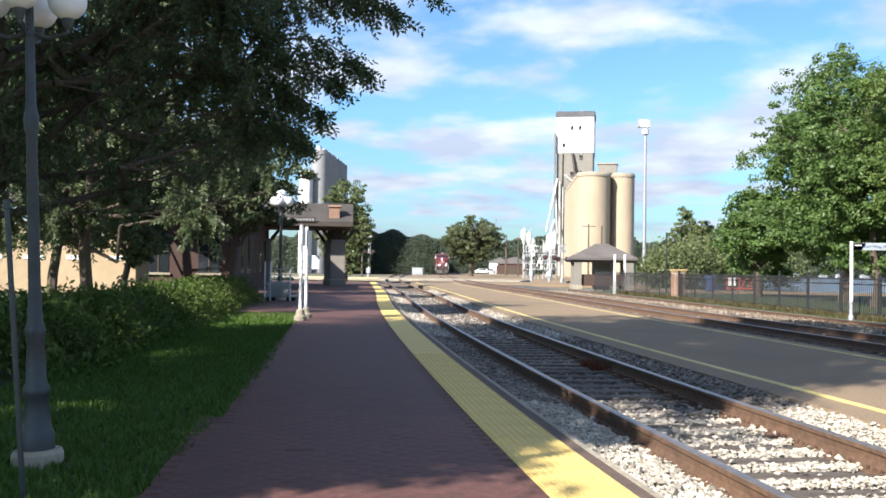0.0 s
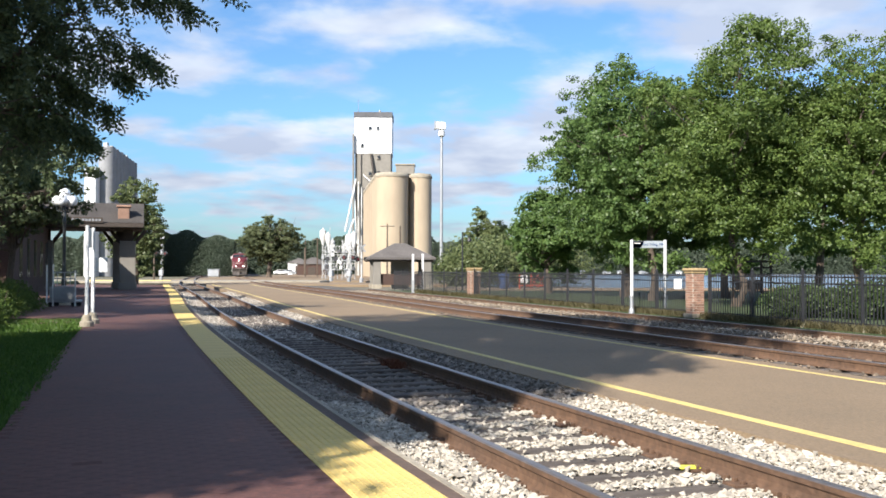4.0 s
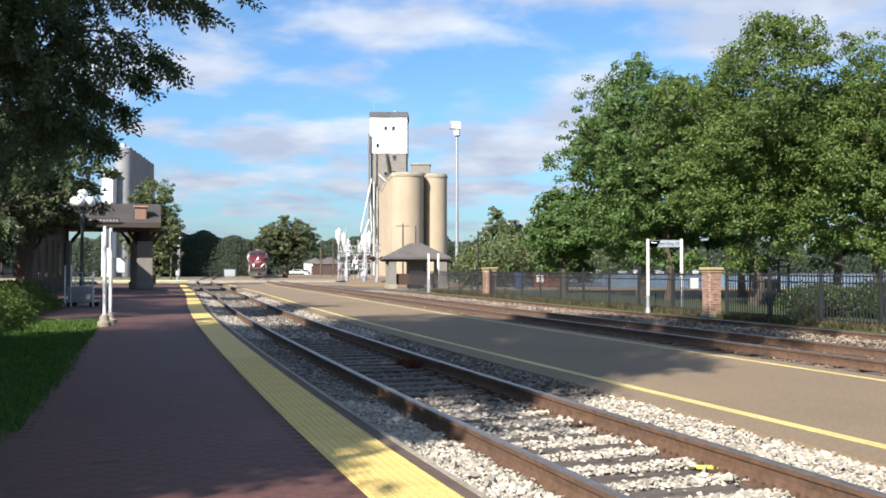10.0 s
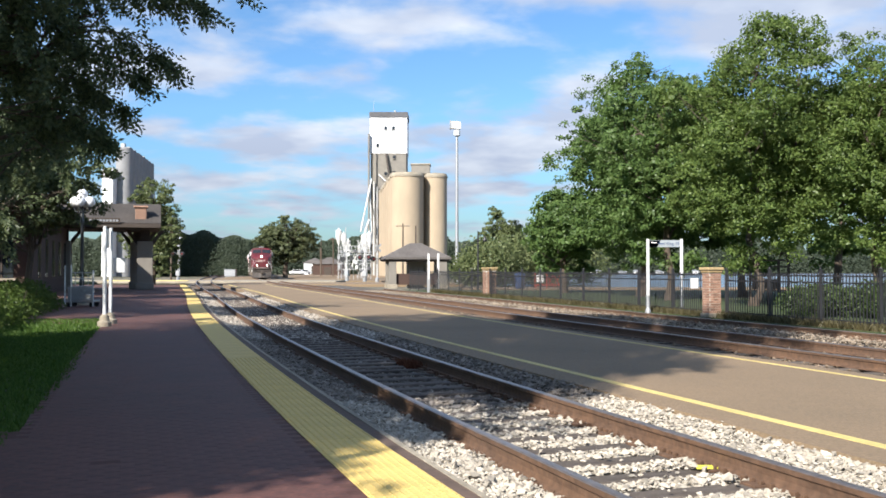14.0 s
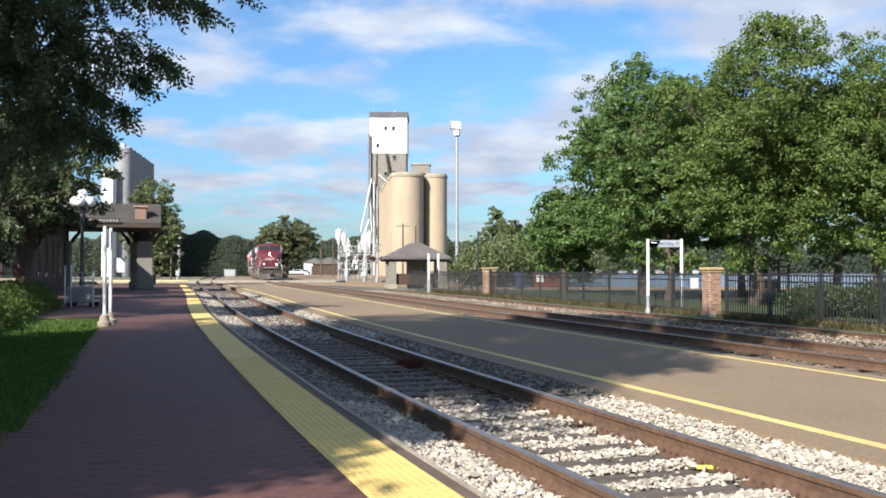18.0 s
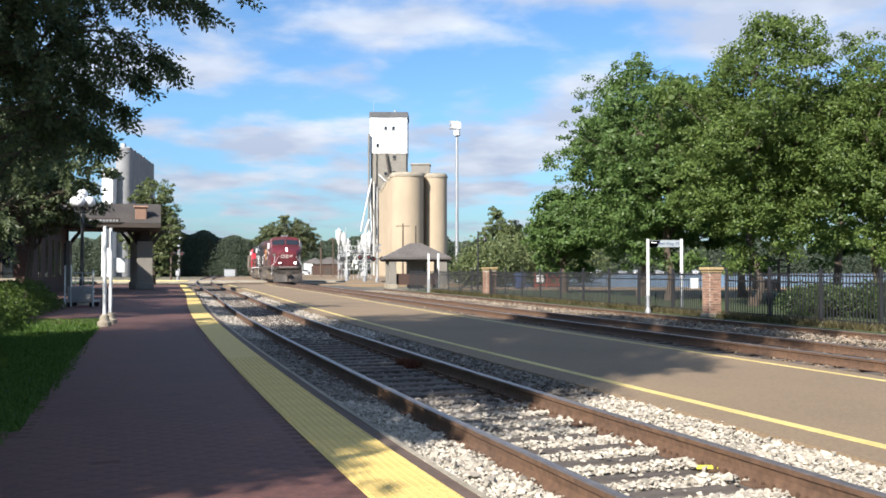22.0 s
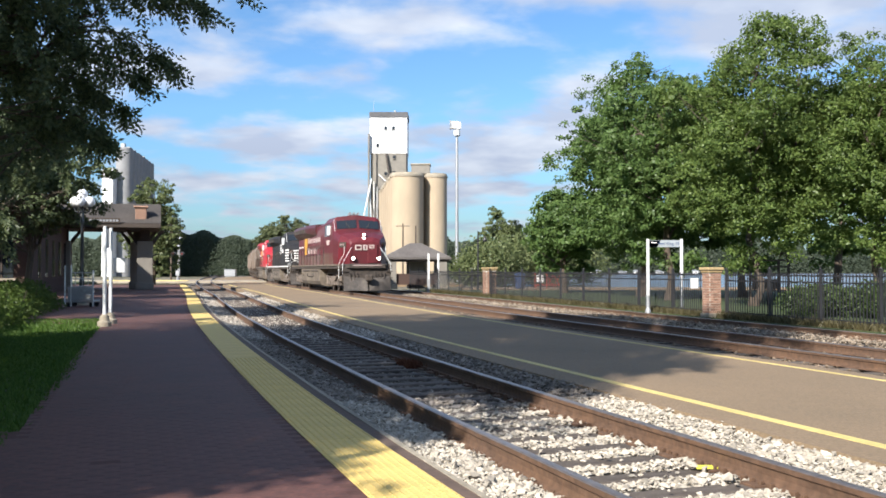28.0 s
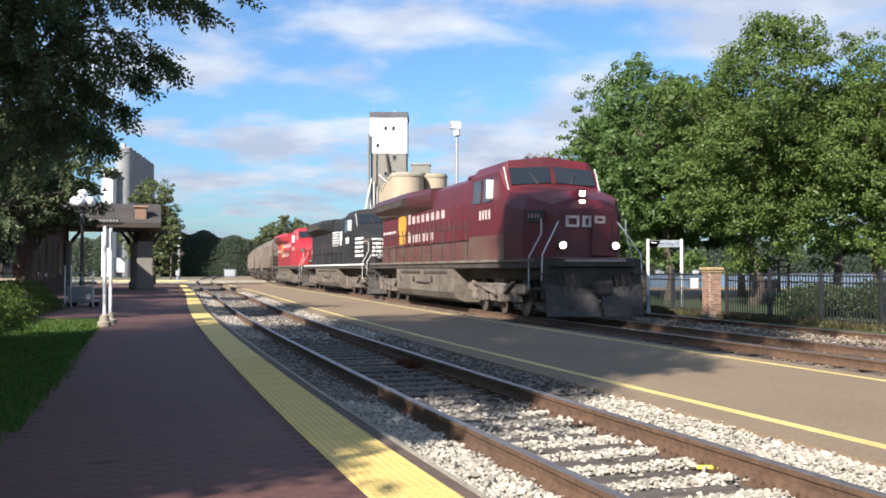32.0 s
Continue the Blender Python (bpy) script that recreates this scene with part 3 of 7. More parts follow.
def sprig_tree(name, label, at, spec, seed, mat, sprigs, trunk=0.24, leaflet=0.085, length=0.34, boughs=()):
    """A tree seen close: drooping twigs hung with sprigs of paired leaflets. spec: (x, y, z, radius) of the crown's lobes;
    boughs: (start, tip, sprigs) of branches that reach out of the crown."""
    rng = np.random.default_rng(seed)
    root = thing(name, label, "tree", pose(at[0], at[1], at[2]))
    spec = np.array(spec, float)
    spec[:, :3] -= np.array(at)
    bm = bmesh.new()
    hi = spec[:, 2].max()
    spine = limb(bm, (0, 0, -0.3), (spec[:, 0].mean() * 0.5, spec[:, 1].mean() * 0.5, hi * 0.72), trunk, trunk * 0.35, rng, 0.05, 7)
    cyl(bm, (0, 0, -0.3), (0, 0, 0.4), trunk * 1.5, trunk, 10, False)
    for c in spec:
        s = min(spine[2:], key=lambda q: (q - Vector(c[:3])).length + abs(q.z - c[2] * 0.7))
        pts = limb(bm, s, c[:3], trunk * 0.3, trunk * 0.08, rng, 0.2, 5)
        for e in range(7):
            q = Vector(c[:3]) + Vector(rng.normal(size=3)).normalized() * c[3] * rng.uniform(0.6, 1.0)
            limb(bm, pts[rng.integers(2, 6)], q, trunk * 0.08, 0.008, rng, 0.2, 4)
    # twigs: out of the lobe's heart and down at the end
    per = 9
    tw = sprigs // per
    w = spec[:, 3] ** 2; w = w / w.sum()
    which = rng.choice(len(spec), tw, p=w)
    d = rng.normal(size=(tw, 3)); d[:, 2] *= 0.75; d /= np.linalg.norm(d, axis=1)[:, None]
    r = spec[which, 3]
    start = spec[which, :3] + d * (r * rng.uniform(0.0, 0.62, tw))[:, None]
    ln = r * rng.uniform(0.32, 0.62, tw)
    u = np.tile((np.arange(per) + 0.6) / per, (tw, 1))
    base = start[:, None] + d[:, None] * (ln[:, None] * u)[..., None]
    base[..., 2] -= 0.42 * ln[:, None] * u ** 2
    out = np.repeat(d[:, None], per, 1).reshape(-1, 3)
    base = base.reshape(-1, 3) + rng.normal(size=(tw * per, 3)) * 0.05
    for p, q, k in boughs:
        p, q = np.array(p) - np.array(at), np.array(q) - np.array(at)
        bend = np.linalg.norm(q - p) * 0.16
        bb = bmesh.new()
        v = np.linspace(0, 1, 7)
        line = [Vector(p + (q - p) * t + np.array([0, 0, bend * math.sin(t * math.pi)])) for t in v]
        for i in range(6):
            cyl(bb, line[i], line[i + 1], 0.022 - 0.003 * i, 0.019 - 0.003 * i, 6, False)
        part("bough", bb, M["bark"], root)
        t = rng.uniform(0.05, 1.0, k) ** 0.8
        o = p + (q - p) * t[:, None] + rng.normal(size=(k, 3)) * np.array([0.10, 0.22, 0.10]) * (1.15 - t)[:, None]
        o[:, 2] += bend * np.sin(t * math.pi)
        # side twigs hang lower near the foot of the bough
        o[:, 2] -= rng.uniform(0, 1, k) ** 1.5 * 0.42 * (1.1 - t)
        base = np.concatenate([base, o])
        out = np.concatenate([out, np.tile((q - p) / np.linalg.norm(q - p), (k, 1))])
    part("trunk", bm, M["bark"], root, "", True)
    sprigs = len(base)
    ax = out * 0.55 + rng.normal(size=(sprigs, 3)) * 0.38; ax[:, 2] -= 0.85
    ax /= np.linalg.norm(ax, axis=1)[:, None]
    side = np.cross(ax, rng.normal(size=(sprigs, 3))); side /= np.linalg.norm(side, axis=1)[:, None]
    vs = []
    ln = length * rng.uniform(0.6, 1.3, sprigs)
    pairs = 6
    for i in range(pairs):
        for s in (-1, 1):
            o = base + ax * (ln * (i + 0.5) / pairs)[:, None]
            tip = side * s * 0.8 + ax * 0.75 + rng.normal(size=(sprigs, 3)) * 0.22
            tip /= np.linalg.norm(tip, axis=1)[:, None]
            ll = leaflet * rng.uniform(0.8, 1.25, sprigs)[:, None]
            n2 = np.cross(tip, ax + rng.normal(size=(sprigs, 3)) * 0.3); n2 /= np.linalg.norm(n2, axis=1)[:, None]
            b = np.cross(n2, tip) * ll * 0.21
            m = o + tip * ll * 0.5
            vs.append(np.stack([o, m + b, o + tip * ll, m - b], 1))
    v = np.concatenate(vs, 0).reshape(-1, 3)
    crown = new("crown", raw_mesh("crown", v, np.arange(len(v)).reshape(-1, 4), mat))
    crown.parent = root
    return root


# the locusts over the lawn: two, unseen behind and beside the eye, are placed to shade the platform
sprig_tree("locust_tree", "dark green honey locust with drooping fine leaflets over the lawn", (-10.2, 12.6, 0), [
    (-9.5, 12.0, 8.0, 2.8), (-7.6, 12.6, 6.6, 2.3), (-6.6, 13.0, 8.6, 2.2), (-5.9, 12.6, 5.2, 1.5), (-5.3, 13.2, 6.3, 1.25), (-5.2, 13.6, 7.6, 1.4), (-5.6, 13.2, 4.3, 1.2),
    (-5.1, 13.2, 4.75, 0.7), (-5.5, 13.3, 5.6, 1.0), (-6.3, 13.4, 5.2, 1.1), (-5.4, 13.4, 3.4, 0.8), (-6.6, 13.4, 4.0, 1.3), (-8.4, 13.6, 4.2, 1.7), (-8.8, 12.2, 3.0, 1.1),
    (-9.6, 14.5, 5.6, 2.2), (-11.5, 11.5, 6.0, 2.6), (-10.5, 9.5, 8.0, 2.4), (-12.5, 13.0, 8.5, 2.5), (-8.0, 10.5, 9.8, 2.2), (-10.5, 13.5, 10.8, 2.2), (-6.8, 13.6, 10.6, 1.8), (-7.2, 13.8, 3.0, 0.9), (-10.4, 13.5, 3.0, 1.3)], 5, M["leaf_near"], 13000,
    boughs=(((-5.0, 13.1, 5.3), (-3.15, 12.9, 4.86), 110), ((-4.6, 13.1, 5.3), (-3.6, 12.9, 4.95), 50), ((-5.4, 13.2, 4.5), (-3.62, 13.0, 4.10), 130), ((-5.2, 13.2, 4.2), (-4.0, 13.0, 3.95), 70),
            ((-5.8, 13.3, 3.9), (-4.28, 13.0, 3.52), 110), ((-5.9, 13.3, 3.5), (-4.55, 13.1, 3.1), 90), ((-3.4, 13.0, 5.6), (-2.62, 12.9, 5.12), 26)))
sprig_tree("locust_tree", "dark green honey locust standing behind the hedge", (-15.2, 24.5, 0), [
    (-15.6, 24, 6.5, 2.5), (-12.6, 25, 5.4, 2.0), (-11.4, 25, 6.8, 1.6), (-12.6, 24.6, 8.6, 2.2), (-17.5, 24, 5.4, 2.6), (-15, 25, 9.2, 2.8), (-18.5, 25, 8, 2.6), (-17, 23, 3.4, 1.5), (-11.6, 24.8, 4.2, 1.1), (-20.5, 24, 6, 2.4), (-10.6, 25.4, 5.4, 0.9), (-10.1, 25.5, 4.4, 0.8), (-9.5, 25.8, 5.0, 0.65), (-11.5, 24.3, 2.9, 0.9), (-10.1, 25.5, 3.3, 0.5), (-15.4, 24.0, 2.9, 1.2), (-18.0, 23.6, 2.6, 1.1), (-20.0, 24.5, 3.4, 1.5)],
    6, M["leaf_near"], 9500, 0.2, 0.13, 0.5)
sprig_tree("locust_tree", "tall honey locust out of view, placed to shade the brick platform", (-7.8, 2.6, 0), [
    (-7.8, 2.6, 8.2, 2.9), (-9.8, 1.4, 7.8, 2.4), (-6.4, 4.4, 7.8, 2.0), (-6.2, 2.6, 9.2, 2.0), (-9.6, 4.4, 9.4, 2.5), (-7.6, 2.8, 11.6, 3.0), (-10.2, 2.2, 12.2, 2.6), (-5.8, 3.4, 12.6, 2.3), (-8.0, 5.0, 13.6, 2.4), (-7.8, 1.0, 14.6, 2.6), (-9.4, 3.0, 15.8, 2.4), (-6.6, 2.6, 16.6, 2.4), (-7.8, 3.4, 18.6, 2.4), (-7.6, 2.2, 20.4, 1.7), (-9.2, 4.0, 6.2, 1.8), (-6.6, 1.9, 6.2, 1.3), (-7.2, -0.6, 6.4, 1.4), (-6.4, 0.2, 5.4, 1.0), (-7.4, -1.6, 6.2, 1.1), (-6.3, 0.3, 7.5, 1.0), (-6.0, 1.6, 8.4, 1.2), (-9.8, 4.2, 19.6, 1.7), (-10.8, 4.4, 18.4, 1.7), (-11.2, 4.6, 20.2, 1.6), (-7.4, 0.2, 11.4, 2.2), (-7.8, 0.6, 7.0, 2.0)], 7, M["leaf_near"], 5900, 0.28, 0.27, 0.85)
sprig_tree("locust_tree", "old honey locust out of view, placed to widen the platform shade", (-12.2, 4.0, 0), [
    (-12.2, 4.0, 9.8, 3.0), (-10.0, 5.0, 10.7, 2.6), (-14.6, 4.8, 11.2, 2.8), (-12.4, 7.0, 10.4, 2.6), (-12.0, 3.8, 14.8, 3.0), (-10.2, 5.8, 15.6, 2.6), (-14.2, 3.4, 15.0, 2.6), (-12.2, 5.2, 18.2, 2.6), (-13.8, 7.0, 13.8, 2.5), (-10.0, 7.6, 12.5, 2.0), (-15.0, 7.2, 8.8, 2.2)], 17, M["leaf_near"], 3900, 0.26, 0.27, 0.85)
# added to keep the sun off the depot's end wall
tree("lawn_tree", "dark tree between the low building and the depot, added to shade its wall", (-25.2, 43.2, 0), 13.0, 4.3, 4.4, 24, M["leaf_near"], 15000, 0.28, 0.24, 30)
# unseen tree, added to shade the near end of the platform
tree("lawn_tree", "broad green tree out of view, added to shade the near bricks", (-14.2, -2.9, 0), 14.5, 5.0, 4.2, 19, M["leaf_near"], 15000, 0.32, 0.26, 34)
# unseen tree, added to keep the sun off the nearer locust
tree("lawn_tree", "broad green tree out of view, added to shade the locusts", (-19.0, 3.0, 0), 12.5, 6.0, 2.6, 8, M["leaf_near"], 26000, 0.26, 0.28, 36)
tree("lawn_tree", "leafy shade tree before the beige building", (-19.8, 30.3, 0), 9.5, 4.6, 1.1, 9, M["leaf_near"], 36000, 0.19, 0.2, 34)
tree("lawn_tree", "low dark shade tree between the lawn and the depot", (-20.6, 36.6, 0), 7.6, 3.5, 1.0, 27, M["leaf_near"], 26000, 0.19, 0.16, 30)
tree("lawn_tree", "leafy shade tree close to the depot wall", (-17.6, 41.0, 0), 9.0, 3.8, 1.4, 10, M["leaf_near"], 20000, 0.18, 0.18, 30)
PARK = "park trees behind the fence"
tree("park_tree", "broad leafy green maple in the park", (10.7, 52.0, -0.12), 12.7, 5.2, 0.9, 11, M["leaf_park2"], 105000, 0.165, 0.26, 74, group=PARK, taper=0.12)
tree("park_tree", "tall leafy green ash with a forked trunk behind the fence", (12.4, 38.5, -0.12), 11.7, 3.9, 1.5, 12, M["leaf_park"], 110000, 0.125, 0.15, 60, group=PARK, taper=0.12)
tree("park_tree", "leafy green ash beside its neighbour behind the fence", (17.2, 37.5, -0.12), 10.7, 4.2, 1.5, 13, M["leaf_park"], 100000, 0.125, 0.2, 58, group=PARK, taper=0.15)
tree("park_tree", "leafy green maple between the taller park trees", (10.7, 45.5, -0.12), 11.4, 3.4, 1.2, 28, M["leaf_park2"], 46000, 0.165, 0.2, 46, group=PARK, taper=0.1)
tree("park_tree", "small green maple filling the gap in the park", (7.6, 60.0, -0.12), 6.9, 3.2, 0.9, 14, M["leaf_park2"], 30000, 0.22, 0.2, 36, group=PARK)
tree("park_tree", "leafy green tree by the water", (22.5, 55.0, -0.12), 13.0, 6.2, 1.8, 15, M["leaf_park2"], 26000, 0.30, 0.25, 46, group=PARK)
tree("park_tree", "leafy green tree behind the two ashes", (15.6, 50.0, -0.12), 11.0, 4.8, 0.9, 18, M["leaf_park2"], 26000, 0.26, 0.22, 40, group=PARK)
tree("park_tree", "tall pale green tree at the park's far side", (19.6, 34.0, -0.12), 13.6, 2.9, 8.6, 16, M["leaf_far"], 12000, 0.15, 0.14, 24, group=PARK)
tree("willow_tree", "round grey-green willow beside the rail crossing", (-29.2, 178.0, -0.2), 11.4, 6.2, 1.9, 21, M["leaf_willow"], 52000, 0.30, 0.5, 84, droop=1.6, taper=-0.5)
tree("field_tree", "round green tree beyond the shelter", (7.2, 112.0, -0.2), 8.6, 3.6, 1.5, 22, M["leaf_far"], 24000, 0.26, 0.2, 30)
tree("depot_tree", "bushy grey-green poplar behind the canopy", (-27.1, 90.0, -0.2), 10.3, 3.7, 0.5, 23, M["leaf_far"], 34000, 0.20, 0.2, 48, taper=0.2)


# ---------------------------------------------------------------- grain elevator and the far side
def elevator():
    root = thing("grain_elevator", "tall grain elevator with white-topped tower and tan concrete silos", "grain elevator", pose(0, 0, -0.3))
    y0 = 244.0
    bm = bmesh.new(); box(bm, -18.4, -9.3, y0, y0 + 9, 0, 31.1, 0.1)
    part("tower_shaft", bm, M["grey_concrete"], root)
    bm = bmesh.new(); box(bm, -18.6, -9.1, y0 - 0.15, y0 + 9.2, 31.1, 40.3, 0.05)
    part("tower_head", bm, M["white_wall"], root, "bright white painted upper storeys")
    bm = bmesh.new(); box(bm, -18.75, -8.95, y0 - 0.3, y0 + 9.3, 40.3, 41.7, 0.05)
    part("tower_cap", bm, M["dark_metal"], root, "dark grey flat roof edge")
    bm = bmesh.new(); box(bm, -19.0, -18.65, y0 - 1.2, y0, 5, 36, 0.03); box(bm, -17.4, -16.9, y0 - 0.5, y0 - 0.1, 0, 31, 0.02)
    part("leg_casing", bm, M["grey_concrete"], root)
    for x, z in ((-14.6, 37.6), (-12.6, 37.6), (-16.6, 33.2), (-12.4, 30.2), (-14.6, 26.0), (-12.4, 26.2)):
        bm = bmesh.new(); box(bm, x - 0.35, x + 0.35, y0 - 0.24, y0 + 0.1, z - 0.4, z + 0.4, 0.03)
        w = part("window", bm, M["glass"], root)
        bm = bmesh.new(); box(bm, x - 0.45, x + 0.45, y0 - 0.36, y0 - 0.1, z - 0.55, z - 0.41, 0.02)
        part("sill", bm, M["grey_concrete"], w)
    bm = bmesh.new(); cyl(bm, (-17.7, y0 + 1, 41.6), (-17.7, y0 + 1, 45), 0.09, 0.04, 6); part("antenna", bm, M["galv"], root)
    bm = bmesh.new(); cyl(bm, (-12.2, y0 + 1, 41.6), (-12.2, y0 + 1, 42.3), 0.3, 0.3, 8); part("roof_vent", bm, M["galv"], root)
    bm = bmesh.new(); cyl(bm, (-14.4, y0 - 0.5, 31), (-13.3, y0 - 1.4, 23.5), 0.28, 0.28, 8); part("chute", bm, M["dark_steel"], root)
    for x, y, r, h in [(-7.12 - 0.80 * i, 189 + 6.5 * i, 3.3, 20.5) for i in range(7)] + [(-1.56, 192, 2.36, 20.65)]:
        bm = bmesh.new()
        lathe(bm, [(r, 0), (r, h - 0.9), (r + 0.08, h - 0.85), (r + 0.08, h - 0.35), (r * 0.93, h), (0.05, h + 0.35)], 40, (x, y, 0))
        s = part("silo", bm, M["silo"], root, "", True)
        bm = bmesh.new(); lathe(bm, [(r + 0.14, h - 0.75), (r + 0.14, h - 0.4), (r * 0.95, h + 0.04)], 40, (x, y, 0))
        part("rim", bm, M["concrete"], s)
    bm = bmesh.new(); box(bm, -6.3, -2.6, 190.5, 194.5, 20.6, 22.4, 0.08); part("gallery", bm, M["grey_concrete"], root)
    bm = bmesh.new(); box(bm, -6.45, -2.45, 190.3, 194.7, 22.4, 22.65, 0.05); part("gallery_roof", bm, M["concrete"], root)
    for a, b, r in (((-18.0, y0 - 2, 24.5), (-20.4, y0 - 6, 11.0), 0.20), ((-17.4, y0 - 2, 23.8), (-17.4, y0 - 2, 0), 0.15), ((-16.6, y0 - 2, 22.5), (-16.6, y0 - 2, 0), 0.13), ((-18.4, y0 - 2, 22.0), (-17.6, y0 - 5, 8.0), 0.14), ((-16.2, y0 - 0.5, 25.6), (-12.0, 229, 21.0), 0.16)):
        bm = bmesh.new(); cyl(bm, a, b, r, r, 10); part("spout", bm, M["rig_white"], root, "white grain spout")
    return root


elevator()


def loading_rig():
    """White grain ducts, cyclones and platforms at the foot of the elevator."""
    rng = random.Random(4)
    root = thing("grain_loading_rig", "jumble of white grain ducts, cyclones and catwalks", "grain loader", pose(-13.5, 150, -0.25))
    for x, z, r, h in ((-2.75, 7.6, 0.5, 2.2), (-1.95, 7.0, 0.42, 1.9), (-1.3, 6.0, 0.34, 1.5), (1.3, 6.9, 0.6, 2.8), (2.05, 7.2, 0.42, 2.4), (0.5, 5.0, 0.34, 1.6)):
        bm = bmesh.new(); lathe(bm, [(0.12, z - h), (r, z - h * 0.45), (r, z), (r * 0.3, z + 0.25), (0.05, z + 0.5)], 16, (x, rng.uniform(-0.5, 0.5), 0))
        part("cyclone", bm, M["rig_white"], root, "", True)
    for x in (-2.9, -2.3, -1.7, -1.1, -0.5, 0.2, 0.9, 1.5, 2.2):
        bm = bmesh.new(); cyl(bm, (x, rng.uniform(-0.6, 0.6), 0), (x + rng.uniform(-0.15, 0.15), 0, rng.uniform(3.8, 6.6)), 0.07, 0.07, 8); part("leg", bm, M["pale_metal"], root)
    for z in (1.5, 2.9, 4.2):
        bm = bmesh.new(); box(bm, -3.1 + z * 0.15, 2.4, -0.9, 0.9, z, z + 0.12, 0.02); deck = part("catwalk", bm, M["galv"], root)
        bm = bmesh.new()
        for i in range(10):
            x = -3.0 + z * 0.15 + i * 0.56
            cyl(bm, (x, -0.9, z), (x, -0.9, z + 1.0), 0.03, 0.03, 5)
        cyl(bm, (-3.0 + z * 0.15, -0.9, z + 1.0), (2.3, -0.9, z + 1.0), 0.03, 0.03, 5)
        part("railing", bm, M["white_metal"], deck)
    for i in range(13):
        x, z = rng.uniform(-2.9, 2.0), rng.uniform(0.7, 4.6)
        bm = bmesh.new(); box(bm, x - 0.22, x + 0.22, -1.2, -0.5, z, z + rng.uniform(0.4, 0.9), 0.04); part("motor_box", bm, (M["rig_white"], M["dark_metal"], M["galv"])[i % 3], root)
    for a, b in (((-1.2, 0, 1.0), (0.6, 0, 5.2)), ((0.2, 0.2, 4.4), (2.0, 0.4, 9.5)), ((-2.0, 0, 5.0), (-1.4, -1, 0)), ((1.4, 0, 5.0), (0.8, -0.8, 0.4))):
        bm = bmesh.new(); cyl(bm, a, b, 0.13, 0.13, 10); part("duct", bm, M["rig_white"], root)
    # braced towers, cross ties and ladders between the ducts
    for x in (-2.6, -1.5, 0.4, 1.7):
        for k in range(5):
            z = 0.4 + k * 1.15
            for a, b in (((x - 0.3, -0.7, z), (x + 0.3, -0.7, z + 1.15)), ((x + 0.3, -0.7, z), (x - 0.3, -0.7, z + 1.15))):
                bm = bmesh.new(); cyl(bm, a, b, 0.03, 0.03, 5); part("brace", bm, M["pale_metal"], root)
            bm = bmesh.new(); cyl(bm, (x - 0.32, -0.72, z), (x + 0.32, -0.72, z), 0.035, 0.035, 5); part("cross_tie", bm, M["galv"], root)
    for x in (-2.1, 0.85):
        bm = bmesh.new()
        for e in (-0.16, 0.16):
            cyl(bm, (x + e, -0.95, 0.1), (x + e, -0.95, 5.8), 0.025, 0.025, 5)
        for k in range(18):
            cyl(bm, (x - 0.16, -0.95, 0.3 + k * 0.3), (x + 0.16, -0.95, 0.3 + k * 0.3), 0.018, 0.018, 4)
        part("ladder", bm, M["galv"], root)
    for x, z, r in ((-1.9, 3.5, 0.24), (0.2, 2.3, 0.28), (1.6, 3.2, 0.22), (1.1, 1.3, 0.3), (-0.8, 1.9, 0.22)):
        bm = bmesh.new(); cyl(bm, (x, -1.15, z), (x, -0.85, z), r, r, 14); part("fan_housing", bm, M["dark_metal"], root, "dark round fan housing")


loading_rig()


def far_silos():
    """The pale elevator row behind the depot."""
    root = thing("far_elevator", "pale concrete grain silos behind the depot trees", "grain elevator", pose(-71.0, 211, -0.3))
    for i in range(8):
        bm = bmesh.new(); lathe(bm, [(1.8, 0), (1.8, 28.0 - i * 0.05), (1.7, 28.3)], 24, (0.9 - i * 0.66, i * 4.4, 0)); part("silo", bm, M["white_silo"], root, "", True)
    bm = bmesh.new(); box(bm, -2.6, -0.2, -4, 3, 0, 23.6, 0.1); part("headhouse", bm, M["white_wall"], root)
    for i in range(5):
        bm = bmesh.new(); box(bm, 0.0 - i * 0.8, 0.9 - i * 0.8, i * 6.0, i * 6.0 + 1, 28.2, 29.4, 0.03); part("roof_vent", bm, M["galv"], root)


far_silos()


